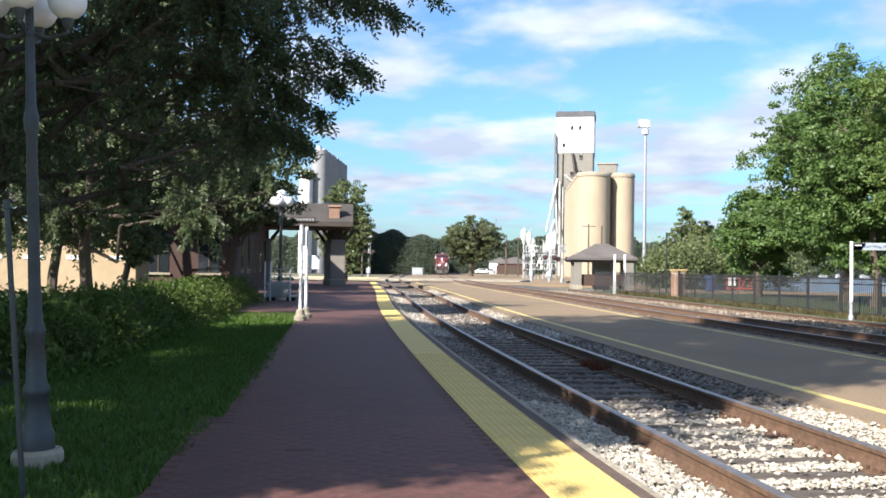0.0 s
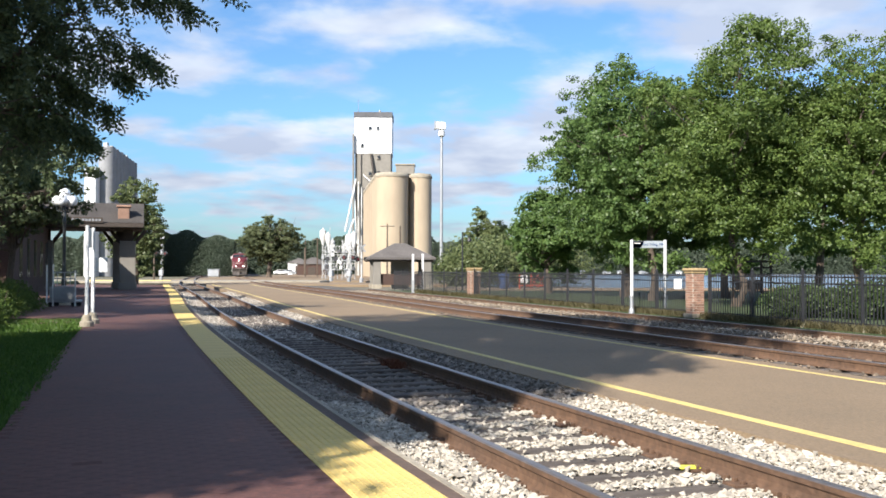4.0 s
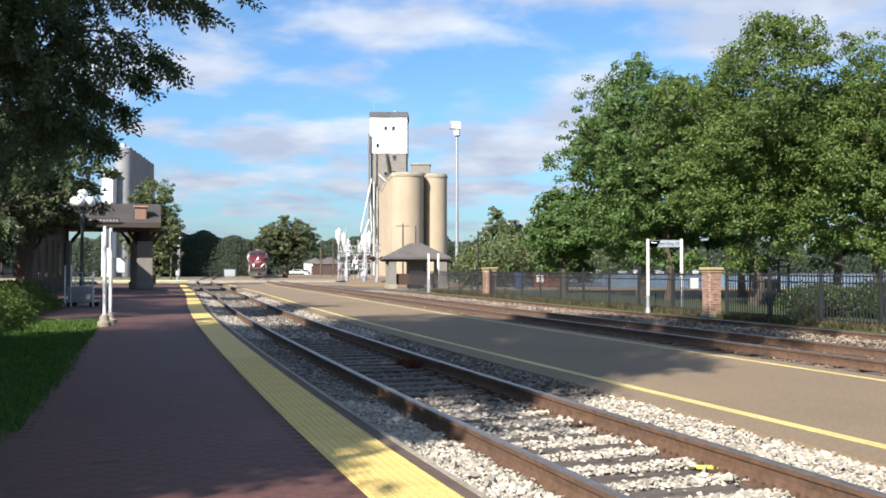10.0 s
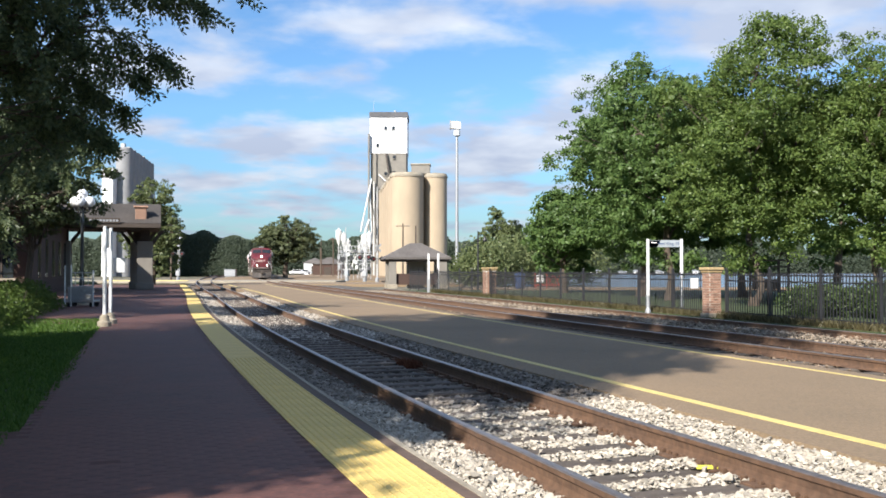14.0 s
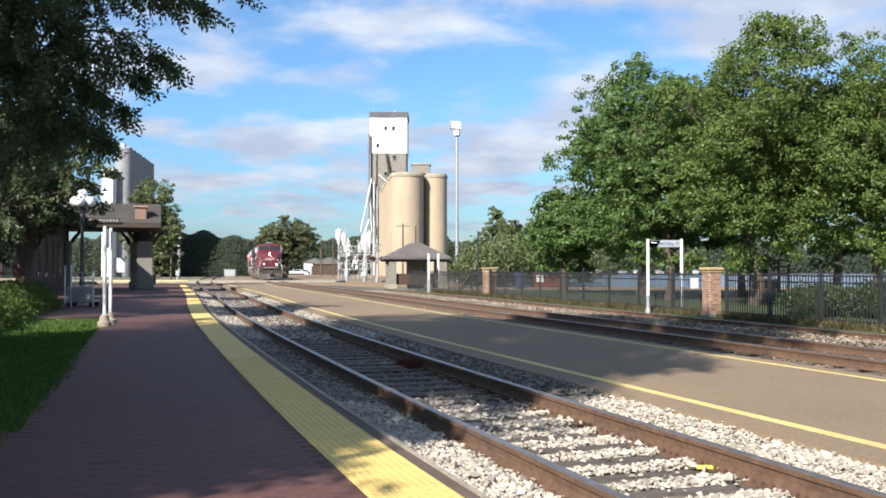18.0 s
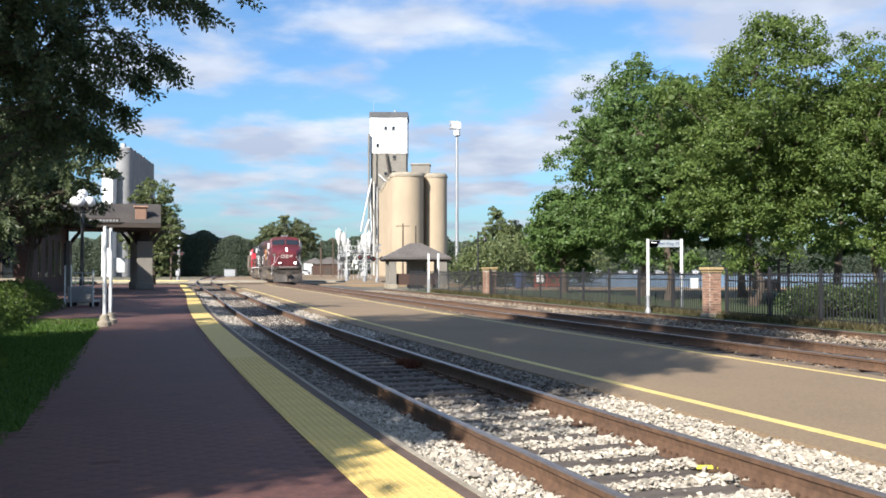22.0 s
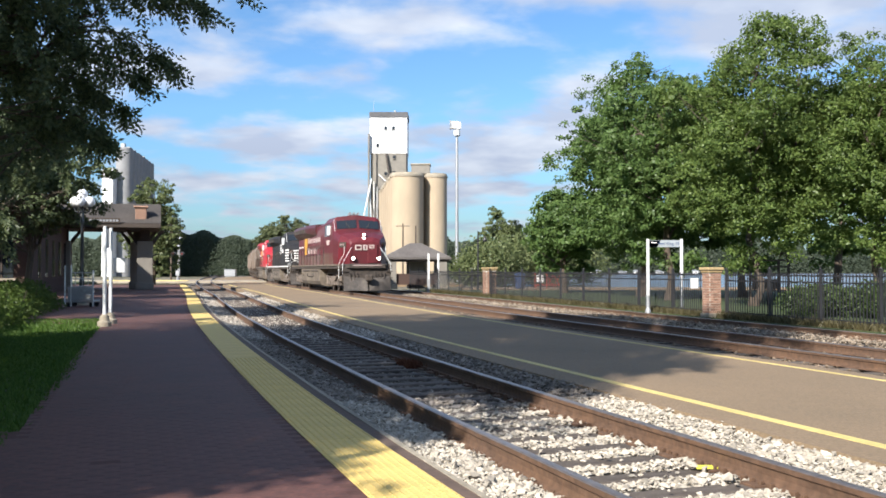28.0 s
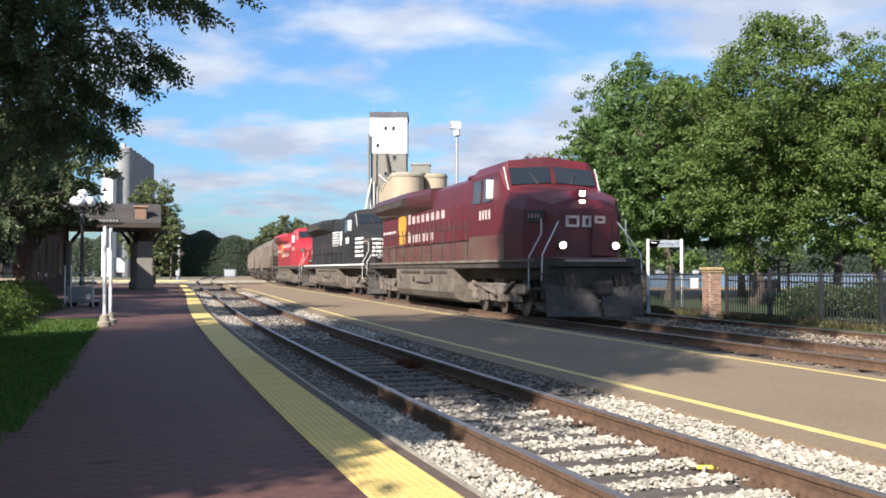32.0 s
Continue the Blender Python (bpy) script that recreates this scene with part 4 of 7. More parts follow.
def far_woods():
    """The wooded skyline: banks of leaf clumps, no two alike, out to the bluffs."""
    rng = np.random.default_rng(31)
    for nm, lab, x0, x1, y, h, n, size, mat in (
            ("wood_bank", "dark green woods beside the curving track", -110, -46.5, 235, 11.5, 170000, 0.21, M["leaf_wood"]),
            ("wood_bank", "distant dark green trees beyond the crossing", -75, 20, 330, 12.0, 110000, 0.34, M["leaf_wood"]),
            ("wood_bank", "hazy wooded shore beyond the lake", -10, 420, 420, 13.0, 150000, 0.5, M["leaf_wood"]),
            ("wood_bank", "distant hill woods behind the elevator", -260, 260, 700, 27.0, 90000, 1.4, M["leaf_wood"])):
        xs = rng.uniform(x0, x1, n)
        top = h * (0.88 + 0.06 * np.sin(xs * 0.11 + y) + 0.035 * np.sin(xs * 0.31 + 1.3) + 0.03 * np.sin(xs * 0.83))
        cell = np.sin(xs * 2 * np.pi / (h * 0.55) + np.sin(xs * 0.07) * 3)
        top *= 0.965 + 0.035 * cell
        u = rng.uniform(0, 1, n) ** 0.8
        z = top * u
        ys = y - (h * 0.45) * np.sqrt(np.clip(1 - u, 0, 1)) * (1 + 0.12 * cell) + rng.normal(size=n) * 0.8
        p = np.stack([xs, ys, z - 0.3], 1)
        ob = new(nm, leaf_cloud(nm, p, size * 1.6, mat, rng, 0.2, 0.8, nrm=np.array([0.0, -0.55, 0.8]) + rng.normal(size=(n, 3)) * 0.35))
        tagged(ob, lab, "woods", "", "stuff")
        bm = bmesh.new(); sheet_up(bm, x0, x1, y + 1.5, h * 0.55)
        part("undergrowth", bm, M["grass"], ob)


def sheet_up(bm, x0, x1, y, h):
    """A low rounded earth bank under a wood."""
    n = 40
    rows = []
    for i in range(n + 1):
        x = x0 + (x1 - x0) * i / n
        hh = h * (0.85 + 0.15 * math.sin(i * 1.7))
        rows.append([bm.verts.new((x, y + d, z)) for d, z in ((-h * 0.5, -0.4), (-h * 0.1, hh * 0.6), (h * 0.2, hh), (h * 1.5, -0.4))])
    for a, b in zip(rows[:-1], rows[1:]):
        for k in range(3):
            bm.faces.new((a[k], b[k], b[k + 1], a[k + 1]))


far_woods()
bm = bmesh.new(); sheet(bm, 5, 900, 66, 415, -0.30)
setting("water", bm, M["water"], "pale grey-blue lake beyond the park", "water")


# ---------------------------------------------------------------- station: fence, pillars, signs
FENCE_C = 17.5


def brick_pillar(name, x, y, turn, w, h, label, singly):
    root = thing(name, label, "pillar", pose(x, y, -0.12, 0, 0, turn))
    bm = bmesh.new(); box(bm, -w / 2 + 0.012, w / 2 - 0.012, -w / 2 + 0.012, w / 2 - 0.012, 0.1, h)
    core = part("core", bm, M["mortar_pale"], root)
    bm = bmesh.new(); box(bm, -w / 2 - 0.05, w / 2 + 0.05, -w / 2 - 0.05, w / 2 + 0.05, 0.0, 0.13, 0.015); part("footing", bm, M["concrete"], root)
    bm = bmesh.new(); box(bm, -w / 2 - 0.03, w / 2 + 0.03, -w / 2 - 0.03, w / 2 + 0.03, h, h + 0.07, 0.012)
    box(bm, -w / 2 - 0.07, w / 2 + 0.07, -w / 2 - 0.07, w / 2 + 0.07, h + 0.07, h + 0.16, 0.02); part("cap", bm, M["cap"], root, "tan stone cap")
    courses = int((h - 0.13) / 0.0755)
    bl, bh, bd = (w - 0.02) / 3, 0.062, 0.05
    bm = bmesh.new(); box(bm, -bl / 2 + 0.006, bl / 2 - 0.006, -bd / 2, bd / 2, 0, bh, 0.004)
    me = mesh_of("brick", bm, M["brick"])
    bm = bmesh.new() if not singly else None
    for k in range(courses):
        z = 0.135 + k * 0.0755
        for side in range(4):
            off = bl / 2 if (k + side) % 2 else 0.0
            for i in range(3):
                u = -w / 2 + 0.01 + bl * (i + 0.5)
                if off:
                    u = min(u + off * 0.5, w / 2 - bl / 2)
                m = pose(0, 0, 0, 0, 0, side * 90) @ pose(u, -w / 2 + bd / 2 - 0.006 + 0.004 * math.sin(k * 5 + i * 3 + side), z)
                if singly and side in (0, 3):
                    b = new("brick", me); b.parent = root; b.matrix_local = m
                elif bm is not None:
                    box(bm, -bl / 2 + 0.006, bl / 2 - 0.006, -bd / 2, bd / 2, 0, bh, 0, m)
    if bm is not None:
        tagged(part("brickwork", bm, M["brick"], root), "", "", "", "stuff")
    elif singly:
        bm = bmesh.new()
        for k in range(courses):
            for side in (1, 2):
                for i in range(3):
                    box(bm, -bl / 2 + 0.006, bl / 2 - 0.006, -bd / 2, bd / 2, 0, bh, 0, pose(0, 0, 0, 0, 0, side * 90) @ pose(-w / 2 + 0.01 + bl * (i + 0.5), -w / 2 + bd / 2 - 0.005, 0.135 + k * 0.0755))
        tagged(part("brickwork", bm, M["brick"], root), "", "", "", "stuff")
    return root


def fence(y0, y1, singly, label):
    """A black metal picket fence along the park, between two depths."""
    root = thing("picket_fence", label, "fence", pose(along(FENCE_C, y0), y0, -0.12), "fence along the park")
    o = Vector((along(FENCE_C, y0), y0, 0))

    def at(y, c=FENCE_C):
        return Vector((along(c, y), y, 0)) - o

    n = max(1, round((y1 - y0) / 2.25))
    bmp = bmesh.new(); box(bmp, -0.038, 0.038, -0.038, 0.038, 0, 1.42, 0.004); box(bmp, -0.048, 0.048, -0.048, 0.048, 1.42, 1.45, 0.004); ball(bmp, (0, 0, 1.48), 0.035, 8)
    post_me = mesh_of("fence_post", bmp, M["black_metal"])
    bmp = bmesh.new(); box(bmp, -0.0125, 0.0125, -0.0125, 0.0125, 0.08, 1.33); cyl(bmp, (0, 0, 1.33), (0, 0, 1.38), 0.012, 0.002, 4)
    pick_me = mesh_of("picket", bmp, M["black_metal"])
    joined = bmesh.new()
    for i in range(n + 1):
        p = new("fence_post", post_me); p.parent = root; p.location = at(y0 + (y1 - y0) * i / n)
        if i == n:
            break
        a, b = at(y0 + (y1 - y0) * i / n), at(y0 + (y1 - y0) * (i + 1) / n)
        for z in (0.16, 1.10, 1.27):
            bm = bmesh.new(); d = (b - a)
            box(bm, 0, d.length, -0.016, 0.016, z, z + 0.035, 0, Matrix.Translation(a) @ d.to_track_quat("X", "Z").to_matrix().to_4x4()); part("fence_rail", bm, M["black_metal"], root)
        k = int((b - a).length / 0.118)
        for j in range(1, k):
            q = a.lerp(b, j / k)
            if singly:
                p = new("picket", pick_me); p.parent = root; p.location = q
            else:
                box(joined, q.x - 0.01, q.x + 0.01, q.y - 0.01, q.y + 0.01, 0.08, 1.36)
    if not singly:
        tagged(part("picket_infill", joined, M["black_metal"], root), "", "", "", "stuff")
    else:
        joined.free()


fence(16.5, 29.0, True, "black metal picket fence before the park lawn")
fence(29.7, 51.0, True, "black metal picket fence running between the brick pillars")
fence(51.8, 68.0, False, "black metal picket fence beside the shelter")
_t = math.degrees(math.atan(0.29))
brick_pillar("brick_pillar", along(17.25, 29.35), 29.35, _t, 0.41, 1.36, "red brick pillar with tan cap in the fence", True)
brick_pillar("brick_pillar", along(17.6, 51.4), 51.4, _t, 0.58, 1.40, "red brick pillar at the far fence corner", False)


def station_sign():
    root = thing("station_sign", "white-framed station name sign with blue end behind the fence", "sign", pose(7.52, 32.6, -0.13))
    for x in (-0.57, 0.57):
        bm = bmesh.new(); box(bm, x - 0.045, x + 0.045, -0.045, 0.045, 0, 2.50, 0.008); p = part("post", bm, M["white_metal"], root)
        bm = bmesh.new(); lathe(bm, [(0.10, 0), (0.09, 0.10), (0.065, 0.16), (0.06, 0.52), (0.075, 0.54), (0.075, 0.60)], 12, (x, 0, 0)); part("base", bm, M["galv"], p)
    bm = bmesh.new(); box(bm, -0.53, 0.53, -0.02, 0.02, 2.22, 2.46, 0.006); part("panel", bm, M["sign_grey"], root)
    bm = bmesh.new()
    vs = [bm.verts.new(p) for p in ((-0.52, -0.026, 2.23), (-0.26, -0.026, 2.23), (-0.14, -0.026, 2.45), (-0.52, -0.026, 2.45))]
    bm.faces.new(vs); bmesh.ops.solidify(bm, geom=bm.faces[:], thickness=-0.006)
    part("blue_field", bm, M["navy"], root, "dark blue slanted field")
    bm = bmesh.new(); box(bm, -0.48, -0.27, -0.036, -0.030, 2.365, 2.39); part("logo_bar", bm, M["white_paint"], root)
    cu = bpy.data.curves.new("name", "FONT"); cu.body = "Red Wing, MN"; cu.size = 0.125; cu.extrude = 0.002; cu.align_x = "CENTER"
    cu.materials.append(M["navy"])
    tx = new("name_text", cu); tx.parent = root; tx.matrix_local = pose(0.18, -0.026, 2.30, 90)
    return root


station_sign()


def notice(x, y, z, w, h, label, facing=0):
    root = thing("notice_board", label, "notice", pose(x, y, z, 0, 0, facing))
    bm = bmesh.new(); box(bm, -w / 2, w / 2, -0.01, 0.01, 0, h, 0.004); part("panel", bm, M["white_metal"], root)
    for i in range(3):
        bm = bmesh.new(); box(bm, -w * 0.36, w * (0.36 - 0.1 * (i % 2)), -0.014, -0.010, h * (0.72 - i * 0.2), h * (0.78 - i * 0.2)); part("text_bar", bm, M["galv"], root)


notice(7.78, 29.75, 0.75, 0.24, 0.32, "small white notice on the fence beside the pillar")


def platform_sign():
    """Two white posts with a sign seen almost edge-on."""
    root = thing("platform_sign", "tall white double-post platform sign on concrete footings", "sign", pose(-8.03, 23.0, 0))
    for x, y in ((0.06, -0.35), (-0.18, 0.75)):
        bm = bmesh.new(); box(bm, x - 0.036, x + 0.036, y - 0.036, y + 0.036, 0.1, 2.36, 0.008); p = part("post", bm, M["white_metal"], root)
        bm = bmesh.new(); lathe(bm, [(0.16, -0.02), (0.16, 0.10), (0.12, 0.13), (0.10, 0.24), (0.06, 0.28)], 16, (x, y, 0)); part("footing", bm, M["concrete"], p, "white concrete footing")
    bm = bmesh.new(); plate(bm, (0.02, -0.26, 1.86), (-0.20, 0.66, 1.86), (-0.20, 0.66, 2.32), (0.02, -0.26, 2.32), 0.03); part("panel", bm, M["sign_grey"], root)
    bm = bmesh.new(); box(bm, -0.32, 0.14, 0.84, 0.88, 1.26, 1.62, 0.01); part("notice", bm, M["white_metal"], root, "white notice panel")


platform_sign()


def globe_lamp(x, y, top, r, shaft, label, spread, turn, lean=0.0):
    """An old-style cast lamp post with a cluster of white globes."""
    root = thing("street_lamp", label, "street lamp", pose(x, y, -0.02, 0, -lean), "globe lamps")
    bm = bmesh.new(); lathe(bm, [(shaft * 4.4, -0.05), (shaft * 4.4, 0.07), (shaft * 4.0, 0.10), (0.01, 0.10)], 20); part("concrete_base", bm, M["concrete"], root)
    s = shaft
    bm = bmesh.new(); lathe(bm, [(s * 3.0, 0.09), (s * 3.0, 0.20), (s * 2.5, 0.24), (s * 2.0, 0.44), (s * 2.3, 0.47), (s * 2.3, 0.51), (s * 1.75, 0.56), (s * 1.5, 0.84), (s * 1.75, 0.87), (s * 1.75, 0.91), (s * 1.3, 0.96), (s * 1.1, 1.18), (s * 0.95, top - 1.1), (s * 1.3, top - 1.05), (s * 1.3, top - 0.98), (s * 0.9, top - 0.9), (s * 0.7, top - r * 1.1)], 16)
    part("post", bm, M["lamp_iron"], root, "", True)
    for i in range(4):
        a = i * math.pi / 2 + turn
        ex, ey = math.cos(a) * spread, math.sin(a) * spread
        zz = top - r * 1.35
        bm = bmesh.new(); tube(bm, [(0, 0, zz - r * 1.7), (ex * 0.5, ey * 0.5, zz - r * 2.0), (ex, ey, zz - r * 1.7), (ex, ey, zz - r)], s * 0.35, 8)
        lathe(bm, [(s * 0.6, zz - r * 1.5), (s * 1.0, zz - r * 1.15), (s * 1.1, zz - r * 0.95)], 12, (ex, ey, 0))
        arm = part("arm", bm, M["lamp_iron"], root)
        bm = bmesh.new(); ball(bm, (ex, ey, zz), r, 20); part("globe", bm, M["globe"], arm, "white glass globe", True)
    bm = bmesh.new(); ball(bm, (0, 0, top), r, 20); part("globe", bm, M["globe"], root, "white glass globe", True)


M["lamp_iron"] = material("grey_green_iron", (0.056, 0.0624, 0.0656), 0.45, 0.4, grain=0.2, scale=10, big=0.3, bump=0.1)
globe_lamp(-3.91, 5.88, 3.33, 0.13, 0.038, "grey cast-iron lamp post with white globes on the lawn", 0.25, 0.35, 2.6)
globe_lamp(-13.6, 36.2, 4.18, 0.205, 0.06, "dark lamp post with white globes before the depot", 0.27, 0.0)


def baggage_cart():
    root = thing("baggage_cart", "grey metal baggage cart with mesh panel on the platform", "cart", pose(-12.95, 34.6, 0))
    bm = bmesh.new(); box(bm, -0.5, 0.5, -0.35, 0.35, 0.16, 0.24, 0.01); part("deck", bm, M["galv"], root)
    bm = bmesh.new(); box(bm, -0.42, 0.46, -0.36, -0.33, 0.24, 0.72, 0.01); part("panel", bm, M["galv"], root, "grey sheet-metal panel")
    for x, h in ((-0.52, 1.48), (-0.30, 1.50), (0.48, 1.30)):
        bm = bmesh.new(); cyl(bm, (x, -0.34, 0.02), (x, -0.34, h), 0.03, 0.03, 8); part("upright", bm, M["white_metal"], root)
    for z in (0.74, 1.0, 1.22):
        bm = bmesh.new(); cyl(bm, (-0.3, -0.34, z), (0.48, -0.34, z), 0.016, 0.016, 6); part("crossbar", bm, M["galv"], root)
    for x in (-0.15, 0.1, 0.3):
        bm = bmesh.new(); cyl(bm, (x, -0.34, 0.72), (x, -0.34, 1.22), 0.012, 0.012, 6); part("bar", bm, M["galv"], root)
    for x in (-0.4, 0.4):
        for y in (-0.25, 0.25):
            bm = bmesh.new(); cyl(bm, (x, y - 0.03, 0.09), (x, y + 0.03, 0.09), 0.09, 0.09, 14); part("wheel", bm, M["under_rubber"], root)


M["under_rubber"] = material("black_rubber", (0.02, 0.02, 0.02), 0.9, bump=0.05)
baggage_cart()


# ---------------------------------------------------------------- shelter across the tracks
def hip_roof(bm, x0, x1, y0, y1, z0, z1, ridge, mi=0):
    """A hipped roof with its ridge along the longer side."""
    cx, cy = (x0 + x1) / 2, (y0 + y1) / 2
    lo = [bm.verts.new(p) for p in ((x0, y0, z0), (x1, y0, z0), (x1, y1, z0), (x0, y1, z0))]
    bt = [bm.verts.new(p) for p in ((x0, y0, z0 - 0.16), (x1, y0, z0 - 0.16), (x1, y1, z0 - 0.16), (x0, y1, z0 - 0.16))]
    if x1 - x0 > y1 - y0:
        a, b = bm.verts.new((cx - ridge / 2, cy, z1)), bm.verts.new((cx + ridge / 2, cy, z1))
        f = [(lo[0], lo[1], b, a), (lo[1], lo[2], b), (lo[2], lo[3], a, b), (lo[3], lo[0], a)]
    else:
        a, b = bm.verts.new((cx, cy - ridge / 2, z1)), bm.verts.new((cx, cy + ridge / 2, z1))
        f = [(lo[0], lo[1], a), (lo[1], lo[2], b, a), (lo[2], lo[3], b), (lo[3], lo[0], a, b)]
    for q in f:
        bm.faces.new(q)
    for i in range(4):
        bm.faces.new((bt[i], bt[(i + 1) % 4], lo[(i + 1) % 4], lo[i]))
    bm.faces.new(bt[::-1])
    bmesh.ops.recalc_face_normals(bm, faces=bm.faces)


def shelter():
    root = thing("platform_shelter", "small open shelter with grey hipped shingle roof on brick piers", "shelter", pose(-2.15, 75.5, -0.15, 0, 0, 8))
    bm = bmesh.new(); hip_roof(bm, -2.55, 2.55, -2.0, 2.0, 2.42, 3.55, 0.9); part("roof", bm, M["roof"], root, "grey shingle roof")
    bm = bmesh.new(); box(bm, -2.4, 2.4, -1.85, 1.85, 2.10, 2.26, 0.02); part("beam", bm, M["dark_wood"], root)
    for x in (-1.95, 1.95):
        for y in (-1.5, 1.5):
            bm = bmesh.new(); box(bm, x - 0.28, x + 0.28, y - 0.28, y + 0.28, 0.3, 2.1, 0.01); p = part("pier", bm, M["grey_concrete"], root)
            bm = bmesh.new(); box(bm, x - 0.36, x + 0.36, y - 0.36, y + 0.36, 0, 0.34, 0.02); part("base", bm, M["concrete"], p)
    for y in (-1.5, 1.5):
        bm = bmesh.new(); box(bm, -1.66, 1.66, y - 0.06, y + 0.06, 0.3, 1.15, 0.01); part("low_wall", bm, M["depot_brick"], root)
    bm = bmesh.new(); box(bm, -0.6, 0.6, -0.5, 1.3, 0.0, 2.1, 0.02); part("ticket_booth", bm, M["grey_concrete"], root)


shelter()
for _px in (-0.92, -0.30):
    _r = thing("marker_post", "white square marker post beside the main track", "post", pose(_px, 61.5, -0.2), "white marker posts")
    bm = bmesh.new(); box(bm, -0.07, 0.07, -0.07, 0.07, 0, 2.55, 0.01); part("shaft", bm, M["white_metal"], _r)
    bm = bmesh.new(); box(bm, -0.09, 0.09, -0.09, 0.09, 0, 0.9, 0.01); part("sleeve", bm, M["galv"], _r)


def siren_pole():
    root = thing("siren_pole", "tall grey pole carrying a white warning siren", "siren", pose(1.45, 100, -0.3))
    bm = bmesh.new(); cyl(bm, (0, 0, 0), (0, 0, 15.6), 0.19, 0.13, 12); part("pole", bm, M["galv"], root)
    bm = bmesh.new(); lathe(bm, [(0.2, 15.5), (0.34, 15.6), (0.34, 16.1), (0.2, 16.2)], 14); part("drum", bm, M["white_metal"], root)
    bm = bmesh.new(); loft(bm, [(-0.62, [(0, 16.35), (0.4, 16.35), (0.4, 17.05), (0, 17.05)]), (0.15, [(0, 16.25), (0.3, 16.25), (0.3, 17.05), (0, 17.05)]), (0.42, [(0, 16.3), (0.28, 16.3), (0.28, 16.95), (0, 16.95)])]); part("horn", bm, M["white_metal"], root, "white siren horn")
    bm = bmesh.new(); box(bm, -0.75, -0.60, -0.45, 0.45, 16.28, 17.12, 0.02); part("horn_rim", bm, M["galv"], root)
    bm = bmesh.new(); box(bm, -0.35, -0.12, -0.2, 0.2, 1.4, 2.3, 0.02); part("control_box", bm, M["white_metal"], root)


siren_pole()


# ---------------------------------------------------------------- depot, canopy, beige building
def depot():
    root = thing("station_depot", "old brown brick railway depot with broad dark hipped roof", "station building", pose(-20.3, 47.5, 0, 0, 0, 15.6) @ pose(19.6, -47.5, 0))
    x1, y0, y1 = -19.6, 47.5, 64.5
    bm = bmesh.new(); box(bm, -30.0, x1, y0, y1, -0.1, 4.4, 0.02); wl = part("wall", bm, M["depot_brick"], root)
    bm = bmesh.new(); hip_roof(bm, -31.6, x1 + 1.3, y0 - 1.3, y1 + 1.0, 4.55, 8.2, 9.0); part("roof", bm, M["roof_dark"], root, "dark shingle roof with wide eaves")
    for x in (-28.6, -26.2, -23.6, -21.0):
        bm = bmesh.new(); box(bm, x - 0.55, x + 0.55, y0 - 0.03, y0 + 0.2, 0.9, 2.7, 0.01); cyl(bm, (x, y0 - 0.03, 2.7), (x, y0 + 0.2, 2.7), 0.55, 0.55, 20)
        w = part("window", bm, M["glass"], root, "arched dark window")
        bm = bmesh.new(); box(bm, x - 0.04, x + 0.04, y0 - 0.06, y0 - 0.02, 0.9, 3.2); box(bm, x - 0.55, x + 0.55, y0 - 0.06, y0 - 0.02, 1.95, 2.05); part("frame", bm, M["dark_wood"], w)
        bm = bmesh.new(); box(bm, x - 0.65, x + 0.65, y0 - 0.12, y0 + 0.1, 0.78, 0.9, 0.01); part("sill", bm, M["concrete"], w)
    for y in (50, 53, 56, 59, 62):
        bm = bmesh.new(); box(bm, x1 - 0.1, x1 + 0.03, y - 0.5, y + 0.5, 0.9, 3.0, 0.01); w = part("window", bm, M["glass"], root, "dark window")
        bm = bmesh.new(); box(bm, x1 + 0.03, x1 + 0.06, y - 0.04, y + 0.04, 0.9, 3.0); part("frame", bm, M["dark_wood"], w)
    bm = bmesh.new(); box(bm, -26.25, -25.15, 61, 62.1, 5.5, 10.4, 0.02); ch = part("chimney", bm, M["brick"], root, "red brick chimney")
    bm = bmesh.new(); box(bm, -26.45, -24.95, 60.8, 62.3, 10.4, 10.75, 0.02); box(bm, -26.7, -24.7, 60.6, 62.5, 6.4, 6.75, 0.02); part("chimney_cap", bm, M["brick"], ch)
    for i in range(12):
        bm = bmesh.new(); box(bm, -31 + i * 1.0, -30.85 + i * 1.0, y0 - 1.6, y0, 4.18, 4.38); part("rafter", bm, M["dark_wood"], root)


